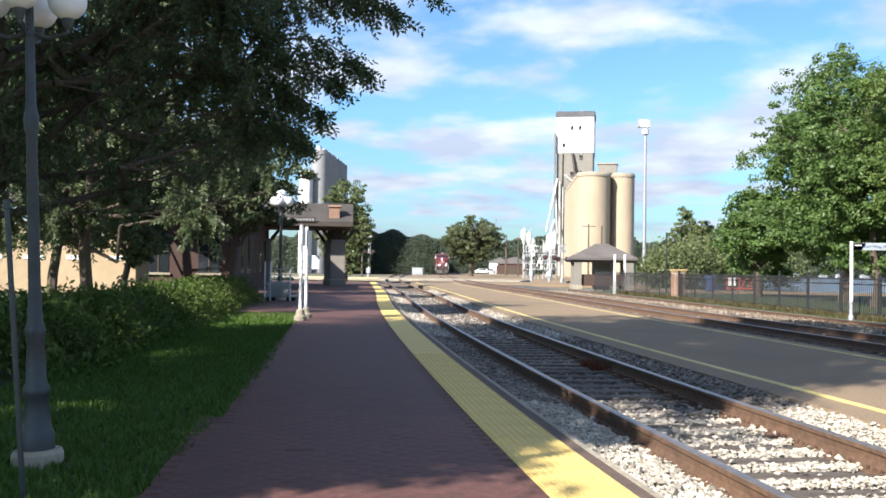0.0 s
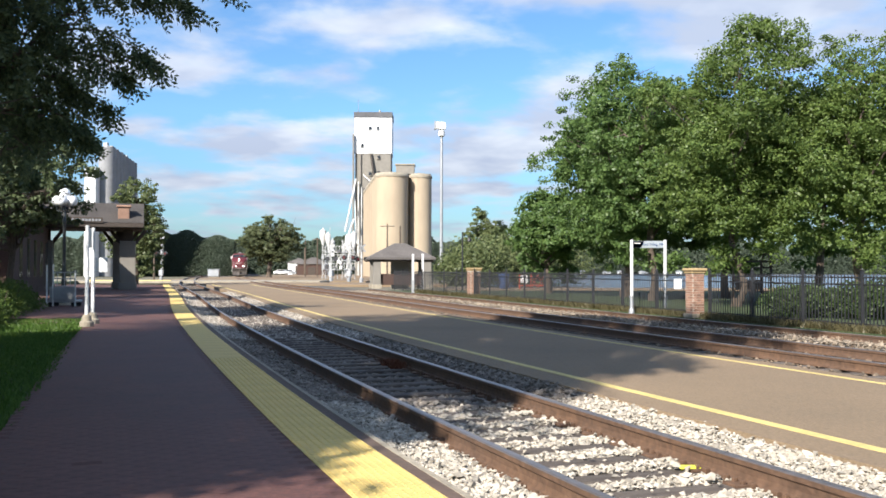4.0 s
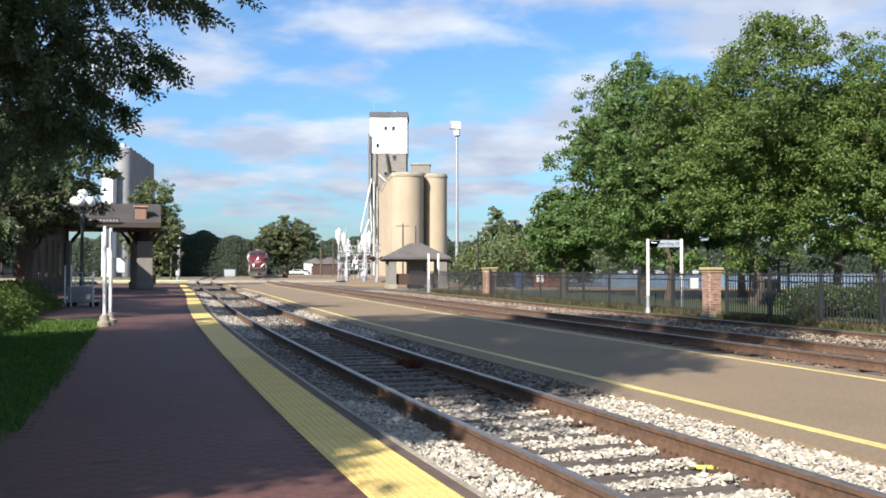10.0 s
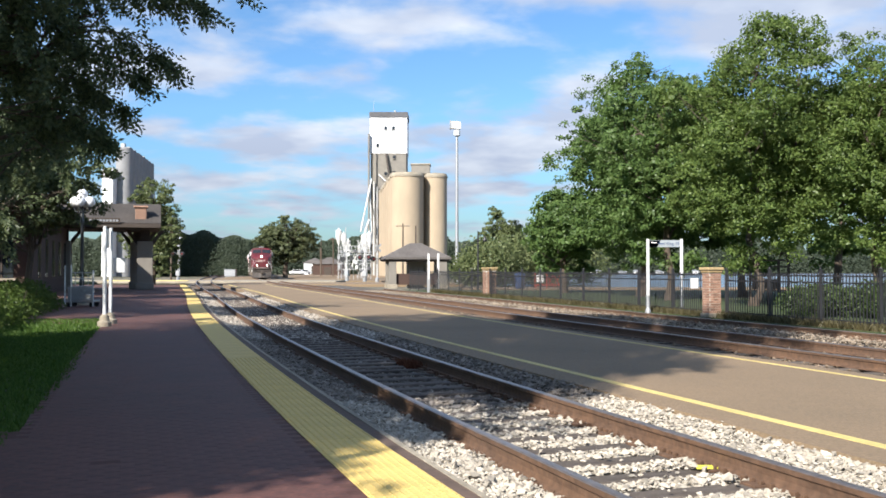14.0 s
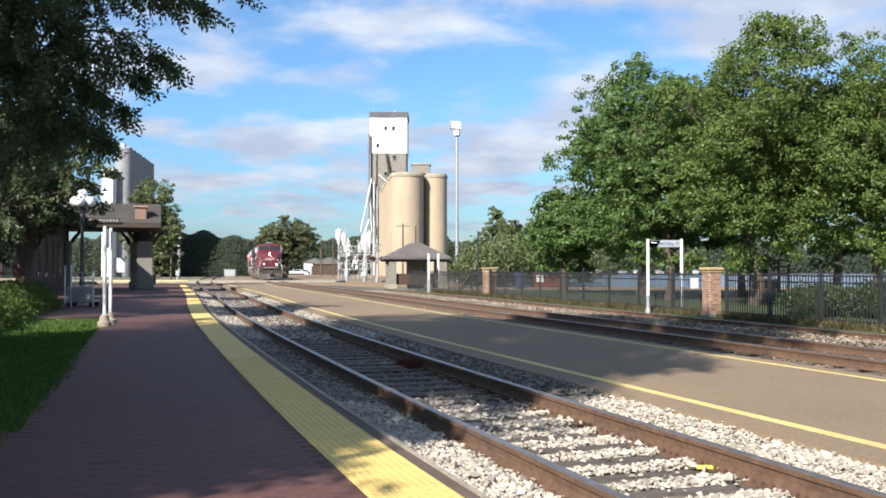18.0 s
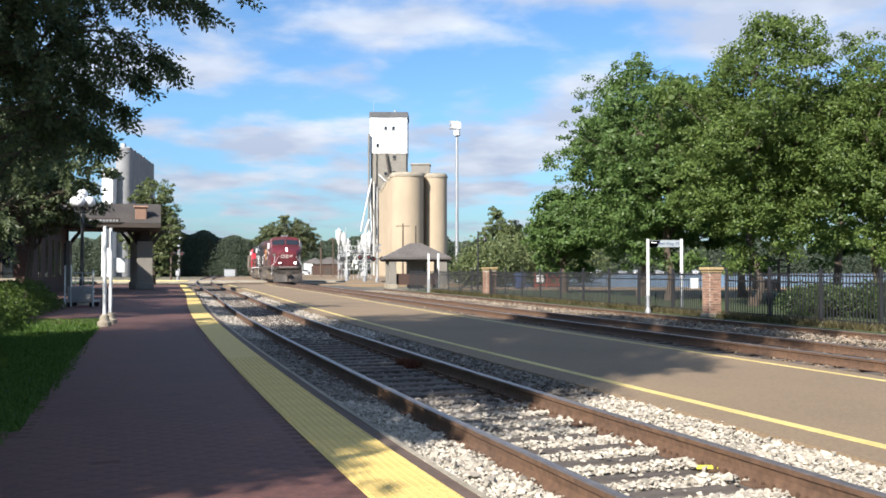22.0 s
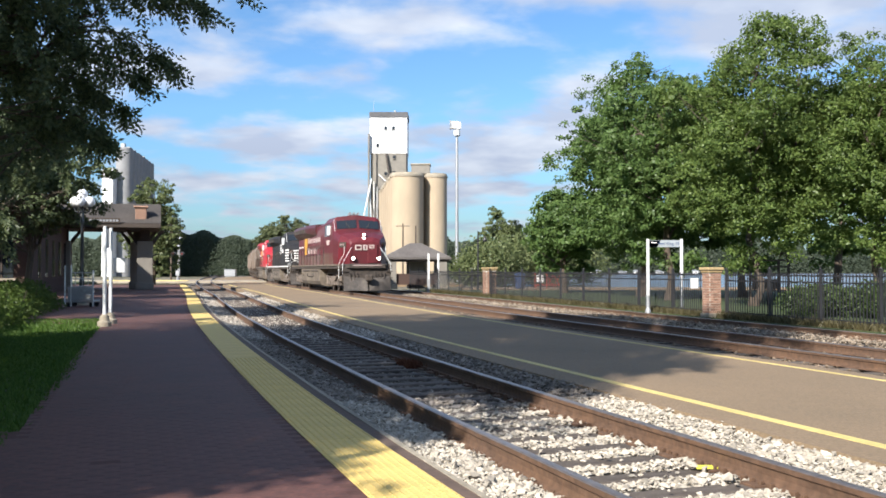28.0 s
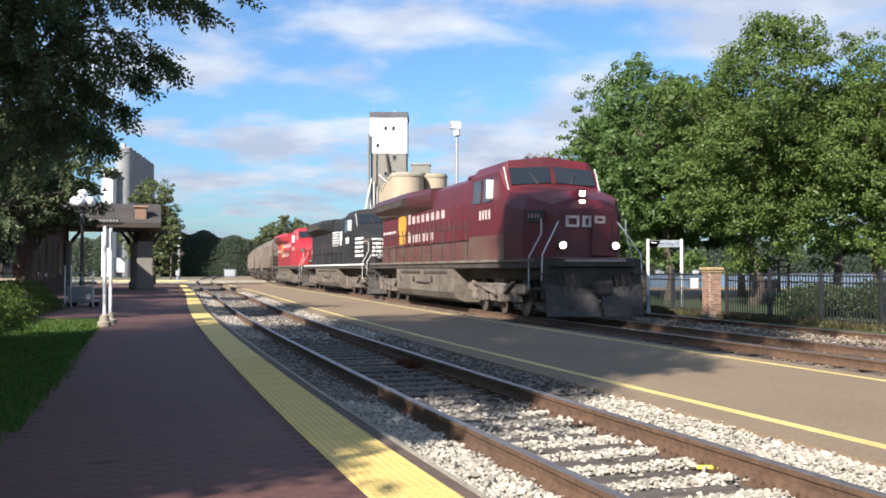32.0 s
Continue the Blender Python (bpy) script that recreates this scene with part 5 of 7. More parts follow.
def canopy():
    root = thing("platform_canopy", "low canopy wing with dark shingle roof on heavy stone piers", "canopy", pose(-20.25, 65.0, 0, 0, 0, 16.5))
    bm = bmesh.new()
    for y in (-3.2, 3.2):
        plate(bm, (-9.5, y, 4.25), (1.1, y, 4.25), (1.1, 0, 5.68), (-9.5, 0, 5.68), 0.16)
    part("roof", bm, M["roof_dark"], root, "dark shingle gable roof")
    bm = bmesh.new(); box(bm, -9.4, 1.0, -3.0, 3.0, 3.95, 4.12, 0.02); part("soffit", bm, M["dark_wood"], root)
    bm = bmesh.new(); loft(bm, [(0.72, [(0, 4.12), (2.75, 4.12), (0.1, 5.5), (0, 5.5)]), (0.88, [(0, 4.12), (2.75, 4.12), (0.1, 5.5), (0, 5.5)])]); part("gable", bm, M["dark_wood"], root)
    bm = bmesh.new(); box(bm, -9.5, 1.1, -3.36, -3.24, 4.02, 4.28, 0.01); part("fascia", bm, M["dark_wood"], root)
    bm = bmesh.new(); box(bm, -0.5, 0.2, -2.6, -1.7, 4.4, 5.36, 0.02); d = part("dormer_stack", bm, M["brick"], root, "small red brick stack")
    bm = bmesh.new(); box(bm, -0.6, 0.3, -2.7, -1.6, 5.36, 5.48, 0.02); part("stack_cap", bm, M["brick"], d)
    for x, y in ((0.1, -1.0), (-0.4, 1.8), (-5, -1.0)):
        bm = bmesh.new(); box(bm, x - 0.5, x + 0.5, y - 0.5, y + 0.5, -0.02, 3.2, 0.02); box(bm, x - 0.58, x + 0.58, y - 0.58, y + 0.58, -0.02, 0.45, 0.03); pr = part("pier", bm, M["grey_concrete"], root, "grey stone pier")
        for s in (-1, 1):
            bm = bmesh.new(); plate(bm, (x + s * 0.48, y, 2.9), (x + s * 1.25, y, 3.95), (x + s * 1.0, y, 3.95), (x + s * 0.48, y, 3.3), 0.16); part("bracket", bm, M["dark_wood"], pr)
        bm = bmesh.new(); box(bm, x - 0.32, x + 0.32, y - 0.3, y + 0.3, 3.2, 3.97, 0.01); part("post_head", bm, M["dark_wood"], pr)
    bm = bmesh.new(); box(bm, -3.4, -1.4, -3.44, -3.37, 4.28, 4.62, 0.01); sg = part("fascia_sign", bm, M["dark_wood"], root)
    for i in range(9):
        bm = bmesh.new(); box(bm, -3.25 + i * 0.2, -3.11 + i * 0.2, -3.46, -3.44, 4.38, 4.52); part("letter_bar", bm, M["galv"], sg)


def beige_building():
    root = thing("beige_building", "low beige stucco building behind the lawn in sunlight", "building", pose(-22.8, 40.0, 0))
    bm = bmesh.new(); box(bm, -7.5, 0.9, 0, 1.2, -0.3, 3.1, 0.02); part("wall", bm, M["beige"], root)
    bm = bmesh.new(); box(bm, -7.7, 1.1, -0.2, 1.4, 3.1, 3.28, 0.02); part("parapet", bm, M["concrete"], root)
    for x in (-6.4, -4.2, -2.0, 0.0):
        bm = bmesh.new(); box(bm, x - 0.55, x + 0.55, -0.06, 0.05, 1.50, 1.68, 0.01); part("lintel", bm, M["white_wall"], root, "white lintel")


depot(); canopy(); beige_building()


# ---------------------------------------------------------------- hedge, grass, shrubs
def hedge():
    rng = np.random.default_rng(41)
    root = thing("hedge", "loose green hedge with feathery tops along the lawn", "hedge", pose(along(-4, 22), 22, 0))
    n = 60000
    ys = rng.uniform(9.5, 33.6, n)
    u, v = rng.uniform(-1, 1, n), rng.uniform(0, 1, n) ** 0.7
    hh = 0.76 + 0.12 * np.sin(ys * 1.9) + 0.08 * np.sin(ys * 4.7 + 1) + 0.08 * rng.normal(size=n)
    wd = 1.15 * np.sqrt(np.clip(1.05 - v ** 2, 0.05, 1)) * (1 + 0.18 * np.sin(ys * 2.7 + 2))
    xs = np.interp(ys, _y, _x) - 4.1 + u * wd
    p = np.stack([xs - root.location.x, ys - 22.0, v * hh], 1)
    ob = new("foliage", leaf_cloud("foliage", p, 0.10, M["leaf_hedge"], rng, -0.6, 0.4)); ob.parent = root
    bm = bmesh.new()
    for i in range(120):
        y = 9.6 + i * 0.2
        x = along(-4.1 + random.uniform(-0.7, 0.7), y) - root.location.x
        cyl(bm, (x, y - 22, -0.05), (x + random.uniform(-0.2, 0.2), y - 22 + random.uniform(-0.2, 0.2), 0.75), 0.015, 0.006, 5, False)
    tagged(part("stems", bm, M["bark"], root), "", "", "", "stuff")


hedge()


def blades(name, label, n, region, h, mat, seed, z=-0.03):
    """Grass blades over a region given by a function from two uniform numbers to x and y."""
    rng = np.random.default_rng(seed)
    x, y = region(rng.uniform(0, 1, n), rng.uniform(0, 1, n))
    a = rng.uniform(0, 2 * np.pi, n)
    w = 0.006 * rng.uniform(0.7, 1.5, n) * (1 + y / 14)
    hh = h * rng.uniform(0.5, 1.3, n)
    dx, dy = np.cos(a) * w, np.sin(a) * w
    lx, ly = rng.normal(size=n) * hh * 0.45, rng.normal(size=n) * hh * 0.45
    zz = np.full(n, z)
    v = np.stack([np.stack([x - dx, y - dy, zz], 1), np.stack([x + dx, y + dy, zz], 1), np.stack([x + lx, y + ly, zz + hh], 1)], 1).reshape(-1, 3)
    ob = new(name, raw_mesh(name, v, np.arange(3 * n).reshape(-1, 3), mat))
    return tagged(ob, label, "grass", "", "stuff")


def lawn_region(u, v):
    y = 4.0 + 22.0 * v ** 1.6
    edge = -0.96 - 0.2 * np.clip((8.5 - y) / 3, 0, 1) + 0.12 * np.exp(-((y - 13) / 3.5) ** 2)
    return np.interp(y, _y, _x) + edge - 2.7 * u + 0.03 * np.sin(y * 7) + 0.02 * np.sin(y * 19), y


def verge_region(u, v):
    y = 16.0 + 46.0 * v
    return np.interp(y, _y, _x) + FENCE_C - 0.35 + 0.9 * u ** 1.5, y


blades("grass_blades", "short green grass blades of the lawn", 60000, lawn_region, 0.06, M["blade"], 51)
M["dry_blade"] = leaf_material("dry_grass_blade", (0.075, 0.066, 0.03), (0.14, 0.12, 0.06), 0.3)
def rail_weeds(u, v):
    y = 14.6 + 0.9 * v
    return np.interp(y, _y, _x) + 4.18 + 0.22 * u, y


M["rust_blade"] = leaf_material("rust_weed_blade", (0.10, 0.035, 0.02), (0.17, 0.07, 0.035), 0.3)
blades("rail_weeds", "withered rust-brown weeds beside the near rail", 420, rail_weeds, 0.13, M["rust_blade"], 53, -0.2)
blades("verge_weeds", "dry straw-coloured weeds along the fence foot", 22000, verge_region, 0.20, M["dry_blade"], 52, -0.14)


def shrub(label, x, y, z, r, h, n, leaf, mat, seed):
    rng = np.random.default_rng(seed)
    root = thing("shrub", label, "shrub", pose(x, y, z), "park shrubs")
    d = rng.normal(size=(n, 3)); d /= np.linalg.norm(d, axis=1)[:, None]
    k = rng.uniform(0, 1, n) ** 0.4 * (1 + 0.25 * np.sin(d[:, 0] * 5 + seed) * np.sin(d[:, 1] * 6) + 0.08 * rng.normal(size=n))
    p = d * k[:, None] * np.array([r, r, h * 0.55]); p[:, 2] = np.maximum(p[:, 2] + h * 0.5, 0.02)
    ob = new("foliage", leaf_cloud("foliage", p, leaf, mat, rng, -0.2)); ob.parent = root
    bm = bmesh.new()
    for i in range(6):
        a = i * 1.05
        cyl(bm, (0.1 * math.cos(a), 0.1 * math.sin(a), -0.05), (r * 0.5 * math.cos(a), r * 0.5 * math.sin(a), h * 0.7), 0.03, 0.01, 5, False)
    tagged(part("stems", bm, M["bark"], root), "", "", "", "stuff")


for i, (x, y, r, h) in enumerate(((11.6, 29.8, 1.2, 1.0), (13.2, 28.6, 1.2, 1.05), (14.4, 30.6, 1.3, 1.15), (12.6, 31.5, 1.1, 0.95), (4.6, 92, 3.4, 4.4), (8.8, 95, 3.6, 4.8), (11.5, 99, 3.6, 5.0), (6.2, 101, 3.2, 4.6), (2.7, 90, 2.0, 2.6), (14.8, 104, 4.0, 5.6))):
    shrub("dense green shrub in the park" if y < 60 else "bushy green shrubs beyond the shelter", x, y, -0.15, r, h, 5000 if y < 60 else 5200, 0.10 if y < 60 else 0.26, M["leaf_shrub"] if y < 60 else M["leaf_far"], 60 + i)


# ---------------------------------------------------------------- the train
def bars(name, parent, mat, rows, y, x0, dx, z, w, h, skip=()):
    """Plain raised bars in place of lettering on a side wall."""
    for i in range(rows):
        if i in skip:
            continue
        bm = bmesh.new(); box(bm, x0 - dx * i - w, x0 - dx * i, y - 0.006, y + 0.006, z, z + h)
        part(name, bm, mat, parent)


SPIN = []      # wheelsets that turn, with their radius and distance from the nose


def truck(parent, x, axles, spacing, radius, spin, frame_mat, base):
    """A bogie: frame, springs, axle boxes and wheelsets."""
    bm = bmesh.new()
    ln = spacing * (axles - 1) / 2 + 0.75
    for s in (-1, 1):
        box(bm, -ln, ln, s * 1.08 - 0.09, s * 1.08 + 0.09, 0.62, 0.92, 0.04)
        for i in range(axles - 1):
            xx = (i - (axles - 2) / 2) * spacing
            box(bm, xx - 0.34, xx + 0.34, s * 1.08 - 0.12, s * 1.08 + 0.12, 0.36, 0.66, 0.05)
            for e in (-0.2, 0, 0.2):
                cyl(bm, (xx + e, s * 1.22, 0.40), (xx + e, s * 1.22, 0.86), 0.07, 0.07, 8)
        cyl(bm, (-ln * 0.7, s * 1.24, 0.95), (ln * 0.2, s * 1.24, 0.60), 0.055, 0.055, 8)
        cyl(bm, (ln * 0.75, s * 1.24, 0.98), (ln * 0.3, s * 1.24, 0.5), 0.05, 0.05, 8)
    box(bm, -0.5, 0.5, -1.0, 1.0, 0.75, 1.15, 0.05)
    t = part("truck", bm, frame_mat, parent)
    t.location = (x, 0, 0)
    for i in range(axles):
        xx = (i - (axles - 1) / 2) * spacing
        bm = bmesh.new()
        cyl(bm, (0, -1.0, 0), (0, 1.0, 0), 0.085, 0.085, 10)
        for s in (-1, 1):
            cyl(bm, (0, s * 0.70, 0), (0, s * 0.835, 0), radius, radius, 28)
            cyl(bm, (0, s * 0.665, 0), (0, s * 0.70, 0), radius + 0.028, radius + 0.028, 28)
            cyl(bm, (0, s * 0.83, 0), (0, s * 0.90, 0), 0.17, 0.14, 12)
            for e in range(5):
                a = e * 2 * math.pi / 5
                cyl(bm, (math.cos(a) * radius * 0.62, s * 0.83, math.sin(a) * radius * 0.62), (math.cos(a) * radius * 0.62, s * 0.845, math.sin(a) * radius * 0.62), 0.07, 0.07, 8)
        w = part("wheelset", bm, M["wheel"], t)
        w.location = (xx, 0, radius)
        if spin:
            SPIN.append((w, xx, radius))
        for s in (-1, 1):
            bm = bmesh.new(); box(bm, xx - 0.17, xx + 0.17, s * 1.10 - 0.14, s * 1.10 + 0.16, radius - 0.17, radius + 0.2, 0.04)
            part("axle_box", bm, frame_mat, t)
    return t


def locomotive(label, body, lower, wing, rail_mat, group, emblem=True, stripes=False, lit=True):
    lo = thing("locomotive", label, "locomotive", None, group)
    # underframe
    bm = bmesh.new(); box(bm, -12.3, 10.2, -1.5, 1.5, 1.36, 1.62, 0.03); box(bm, -12.1, 10.0, -1.0, 1.0, 1.05, 1.36, 0.03)
    part("frame", bm, M["under"], lo)
    bm = bmesh.new(); box(bm, -12.2, 10.0, -1.55, -1.50, 1.55, 1.63); box(bm, -12.2, 10.0, 1.50, 1.55, 1.55, 1.63)
    part("sill_stripe", bm, M["white_paint"] if stripes else M["grime"], lo)
    tank = [(0, 0.24), (1.05, 0.24), (1.34, 0.34), (1.47, 0.56), (1.49, 1.36), (0, 1.36)]
    bm = bmesh.new(); loft(bm, [(-6.5, tank), (2.2, tank)])
    ft = part("fuel_tank", bm, M["grime"], lo, "dusty grey fuel tank")
    for s in (-1, 1):
        for x in (-5.6, -3.4, -0.6):
            bm = bmesh.new(); cyl(bm, (x, s * 1.44, 0.98), (x, s * 1.52, 0.98), 0.11, 0.11, 12); part("filler_cap", bm, M["under"], ft)
        bm = bmesh.new(); cyl(bm, (-2.9, s * 1.50, 0.86), (-0.9, s * 1.50, 0.86), 0.035, 0.035, 8); part("sight_pipe", bm, M["under"], ft)
        for i in range(2):
            bm = bmesh.new(); cyl(bm, (-5.6 + i * 3.9, s * 1.42, 1.24), (-2.4 + i * 3.9, s * 1.42, 1.24), 0.10, 0.10, 12); part("air_tank", bm, M["under"], lo)
    # hood, radiator, cab, nose
    hood = [(0, 1.62), (1.0, 1.62), (1.02, 3.95), (0.96, 4.28), (0.62, 4.48), (0, 4.52)]
    bm = bmesh.new(); loft(bm, [(-11.6, hood), (4.7, hood)])
    hd = part("hood", bm, body, lo, "", True)
    low = [(0, 1.63), (1.035, 1.63), (1.04, 2.42), (0, 2.42)]
    bm = bmesh.new(); loft(bm, [(-11.62, low), (4.6, low)]); part("hood_skirt", bm, lower, lo)
    rad = [(0, 3.60), (1.03, 3.60), (1.40, 3.95), (1.44, 4.28), (1.30, 4.50), (0, 4.60)]
    radf = [(0, 3.7), (1.03, 3.7), (1.12, 3.98), (1.12, 4.26), (1.05, 4.46), (0, 4.54)]
    bm = bmesh.new(); loft(bm, [(-11.5, rad), (-5.2, rad), (-2.2, radf)]); part("radiator", bm, wing, lo, "sooty radiator wing")
    for s in (-1, 1):
        for i in range(11):
            bm = bmesh.new(); box(bm, -11.2 + i * 0.5, -10.8 + i * 0.5, s * 1.435 - 0.01, s * 1.435 + 0.01, 4.0, 4.24)
            part("grille", bm, M["under"], lo)
    cab = [(0, 1.62), (1.50, 1.62), (1.53, 2.2), (1.53, 3.35), (1.49, 4.18), (1.22, 4.50), (0, 4.64)]
    cabf = [(0, 1.62), (1.50, 1.62), (1.52, 2.2), (1.52, 3.2), (1.46, 3.62), (0.9, 3.72), (0, 3.76)]
    n1 = [(0, 1.62), (1.42, 1.62), (1.44, 2.2), (1.42, 2.95), (1.30, 3.32), (0.7, 3.46), (0, 3.50)]
    n2 = [(0, 1.62), (0.98, 1.62), (1.0, 2.2), (0.98, 2.85), (0.90, 3.06), (0.5, 3.20), (0, 3.22)]
    n3 = [(0, 1.62), (0.90, 1.62), (0.92, 2.2), (0.88, 2.72), (0.80, 2.86), (0.45, 2.94), (0, 2.95)]
    bm = bmesh.new(); loft(bm, [(4.3, cab), (7.15, cab), (7.62, cabf), (8.95, n1), (9.74, n2), (9.92, n3)])
    cb = part("cab", bm, body, lo, "", False)
    bm = bmesh.new(); loft(bm, [(4.28, [(0, 1.62), (1.545, 1.62), (1.55, 2.35), (0, 2.35)]), (7.6, [(0, 1.62), (1.515, 1.62), (1.53, 2.35), (0, 2.35)])]); part("cab_skirt", bm, lower, lo)
    for s in (-1, 1):
        bm = bmesh.new(); plate(bm, (7.60, s * 0.08, 3.83), (7.59, s * 1.28, 3.75), (7.35, s * 1.28, 4.24), (7.36, s * 0.08, 4.32), 0.05)
        w = part("windshield", bm, M["glass"], cb, "dark windshield")
        bm = bmesh.new(); cyl(bm, (7.66, s * 0.5, 3.78), (7.50, s * 0.7, 4.12), 0.014, 0.014, 6); part("wiper", bm, M["under"], w)
        bm = bmesh.new(); cyl(bm, (7.68, s * 1.40, 3.6), (7.30, s * 1.42, 4.3), 0.016, 0.016, 6); part("grab_iron", bm, rail_mat, cb)
        for x0, x1 in ((4.75, 5.5), (5.75, 6.5)):
            bm = bmesh.new(); plate(bm, (x0, s * 1.54, 3.36), (x1, s * 1.54, 3.36), (x1, s * 1.505, 4.06), (x0, s * 1.505, 4.06), 0.03); part("side_window", bm, M["glass"], cb)
        bm = bmesh.new(); box(bm, 6.56, 6.62, s * 1.60 - 0.12, s * 1.60 + 0.12, 3.40, 3.98, 0.02); part("mirror", bm, M["white_metal"], cb, "white wind deflector")
        bm = bmesh.new(); plate(bm, (9.08, s * 1.37, 2.62), (9.60, s * 1.10, 2.62), (9.60, s * 1.08, 2.92), (9.08, s * 1.35, 2.92), 0.06)
        nb = part("number_board", bm, M["under"], cb)
        for i in range(4):
            k0, k1 = 0.14 + i * 0.19, 0.25 + i * 0.19
            p = lambda k, z: (9.08 + 0.52 * k + 0.02, s * (1.375 - 0.27 * k + 0.03), z)
            bm = bmesh.new(); plate(bm, p(k0, 2.72), p(k1 - 0.03, 2.72), p(k1 - 0.03, 2.83), p(k0, 2.83), 0.02); part("bar", bm, M["grey_paint"], nb)
        # step rails and side handrails
        bm = bmesh.new(); tube(bm, [(9.75, s * 1.22, 2.68), (9.75, s * 1.22, 2.28), (9.55, s * 1.50, 1.66), (9.55, s * 1.50, 0.80)], 0.017); part("step_rail", bm, rail_mat, lo, "white handrail")
        bm = bmesh.new(); tube(bm, [(10.0, s * 0.84, 2.60), (10.1, s * 1.0, 2.36), (10.28, s * 1.40, 1.72), (10.28, s * 1.42, 1.05)], 0.017); part("step_rail", bm, rail_mat, lo, "white handrail")
        bm = bmesh.new()
        tube(bm, [(4.2, s * 1.50, 2.72), (-11.8, s * 1.50, 2.72), (-12.1, s * 1.5, 1.0)], 0.02, 6)
        part("handrail", bm, M["under"], lo)
        for i in range(11):
            bm = bmesh.new(); cyl(bm, (3.9 - i * 1.5, s * 1.50, 1.62), (3.9 - i * 1.5, s * 1.50, 2.72), 0.02, 0.02, 6); part("stanchion", bm, M["under"], lo)
        for i in range(16):
            bm = bmesh.new(); box(bm, 2.9 - i * 0.68, 3.5 - i * 0.68, s * 1.03 - 0.02, s * 1.03 + 0.02, 2.3, 3.6, 0.015)
            d = part("hood_door", bm, body, hd)
            bm = bmesh.new(); box(bm, 2.98 - i * 0.68, 3.06 - i * 0.68, s * 1.06 - 0.02, s * 1.06 + 0.02, 2.85, 3.0); part("latch", bm, M["under"], d)
        for x in (9.9, -12.1):
            for z in (0.42, 0.82, 1.2):
                bm = bmesh.new(); box(bm, x - 0.05, x + 0.5 if x > 0 else x + 0.45, s * 1.30 - 0.2, s * 1.30 + 0.2, z, z + 0.05); part("step", bm, M["under"], lo)
        # ditch lights
        bm = bmesh.new(); cyl(bm, (9.85, s * 0.75, 1.97), (10.10, s * 0.75, 1.97), 0.125, 0.125, 16); dl = part("ditch_light", bm, M["under"], lo)
        bm = bmesh.new(); cyl(bm, (10.09, s * 0.75, 1.97), (10.13, s * 0.75, 1.97), 0.082, 0.082, 16); part("lens", bm, M["lamp_on"] if lit else M["galv"], dl, "lit lens" if lit else "")
    # headlight
    bm = bmesh.new(); box(bm, 9.3, 9.80, -0.20, 0.06, 2.98, 3.50, 0.03); hl = part("headlight", bm, body, lo)
    for z in (3.12, 3.36):
        bm = bmesh.new(); box(bm, 9.79, 9.815, -0.14, 0.0, z - 0.065, z + 0.065, 0.01); part("lens", bm, M["lamp_on"] if lit else M["galv"], hl, "lit lens" if lit else "")
    bm = bmesh.new(); box(bm, 9.80, 9.985, 0.12, 0.72, 1.68, 2.80, 0.03); part("nose_door", bm, body, lo)
    for y0, y1, z0, z1 in ((-0.62, -0.24, 2.46, 2.76), (-0.14, 0.10, 2.46, 2.76), (0.20, 0.50, 2.56, 2.76)):
        if not stripes:
            bm = bmesh.new()
            box(bm, 9.93, 10.0, y0, y1, z1 - 0.07, z1); box(bm, 9.93, 10.0, y0, y1, z0, z0 + 0.06)
            box(bm, 9.93, 10.0, y0, y0 + 0.07, z0 + 0.06, z1 - 0.07); box(bm, 9.93, 10.0, y1 - 0.06, y1, z0 + 0.06, z1 - 0.07)
            part("emblem_frame", bm, M["pink_white"], lo)
    # front end
    bm = bmesh.new(); loft(bm, [(9.9, [(0, 1.38), (1.45, 1.38), (1.45, 1.66), (0, 1.66)]), (10.5, [(0, 1.42), (1.05, 1.42), (1.05, 1.62), (0, 1.62)])]); part("anticlimber", bm, M["under"], lo)
    # pale grey strip along the anticlimber's front edge
    bm = bmesh.new(); box(bm, 10.49, 10.53, -0.85, 0.85, 1.54, 1.60); part("edge_strip", bm, M["grey_paint"], lo, "pale grey edge strip")
    bm = bmesh.new(); box(bm, 10.15, 10.32, -1.40, 1.40, 0.55, 1.40, 0.03); part("pilot", bm, M["under"], lo)
    bm = bmesh.new()
    for s in (-1, 1):
        plate(bm, (10.95, s * 0.05, 0.12), (10.50, s * 1.36, 0.12), (10.34, s * 1.36, 0.95), (10.60, s * 0.05, 0.80), 0.05)
    part("plow", bm, M["plow_dust"], lo, "dusty grey snow plow")
    for e, x0, x1, x2 in ((1, 10.2, 10.8, 11.14), (-1, -12.2, -12.6, -12.94)):
        bm = bmesh.new(); box(bm, min(x0, x1 + e * 0.1), max(x0, x1 + e * 0.1), -0.12, 0.12, 0.74, 0.98, 0.03); box(bm, min(x1, x2), max(x1, x2), -0.2, 0.2, 0.68, 1.04, 0.05); part("coupler", bm, M["under"], lo)
    for y in (-1.0, -0.8, -0.6, 0.45, 0.6, 0.8, 1.0):
        bm = bmesh.new(); tube(bm, [(10.33, y, 1.2), (10.52, y, 0.95), (10.50, y * 0.9, 0.62), (10.58, y * 0.8, 0.5)], 0.025, 6); part("air_hose", bm, M["under"], lo)
    # roof
    bm = bmesh.new(); cyl(bm, (0.4, 0, 4.5), (0.4, 0, 4.66), 0.42, 0.38, 16); part("exhaust_stack", bm, M["under"], lo)
    bm = bmesh.new(); box(bm, 1.6, 4.2, -0.8, 0.8, 4.4, 4.56, 0.06); part("roof_hatch", bm, body, lo)
    bm = bmesh.new()
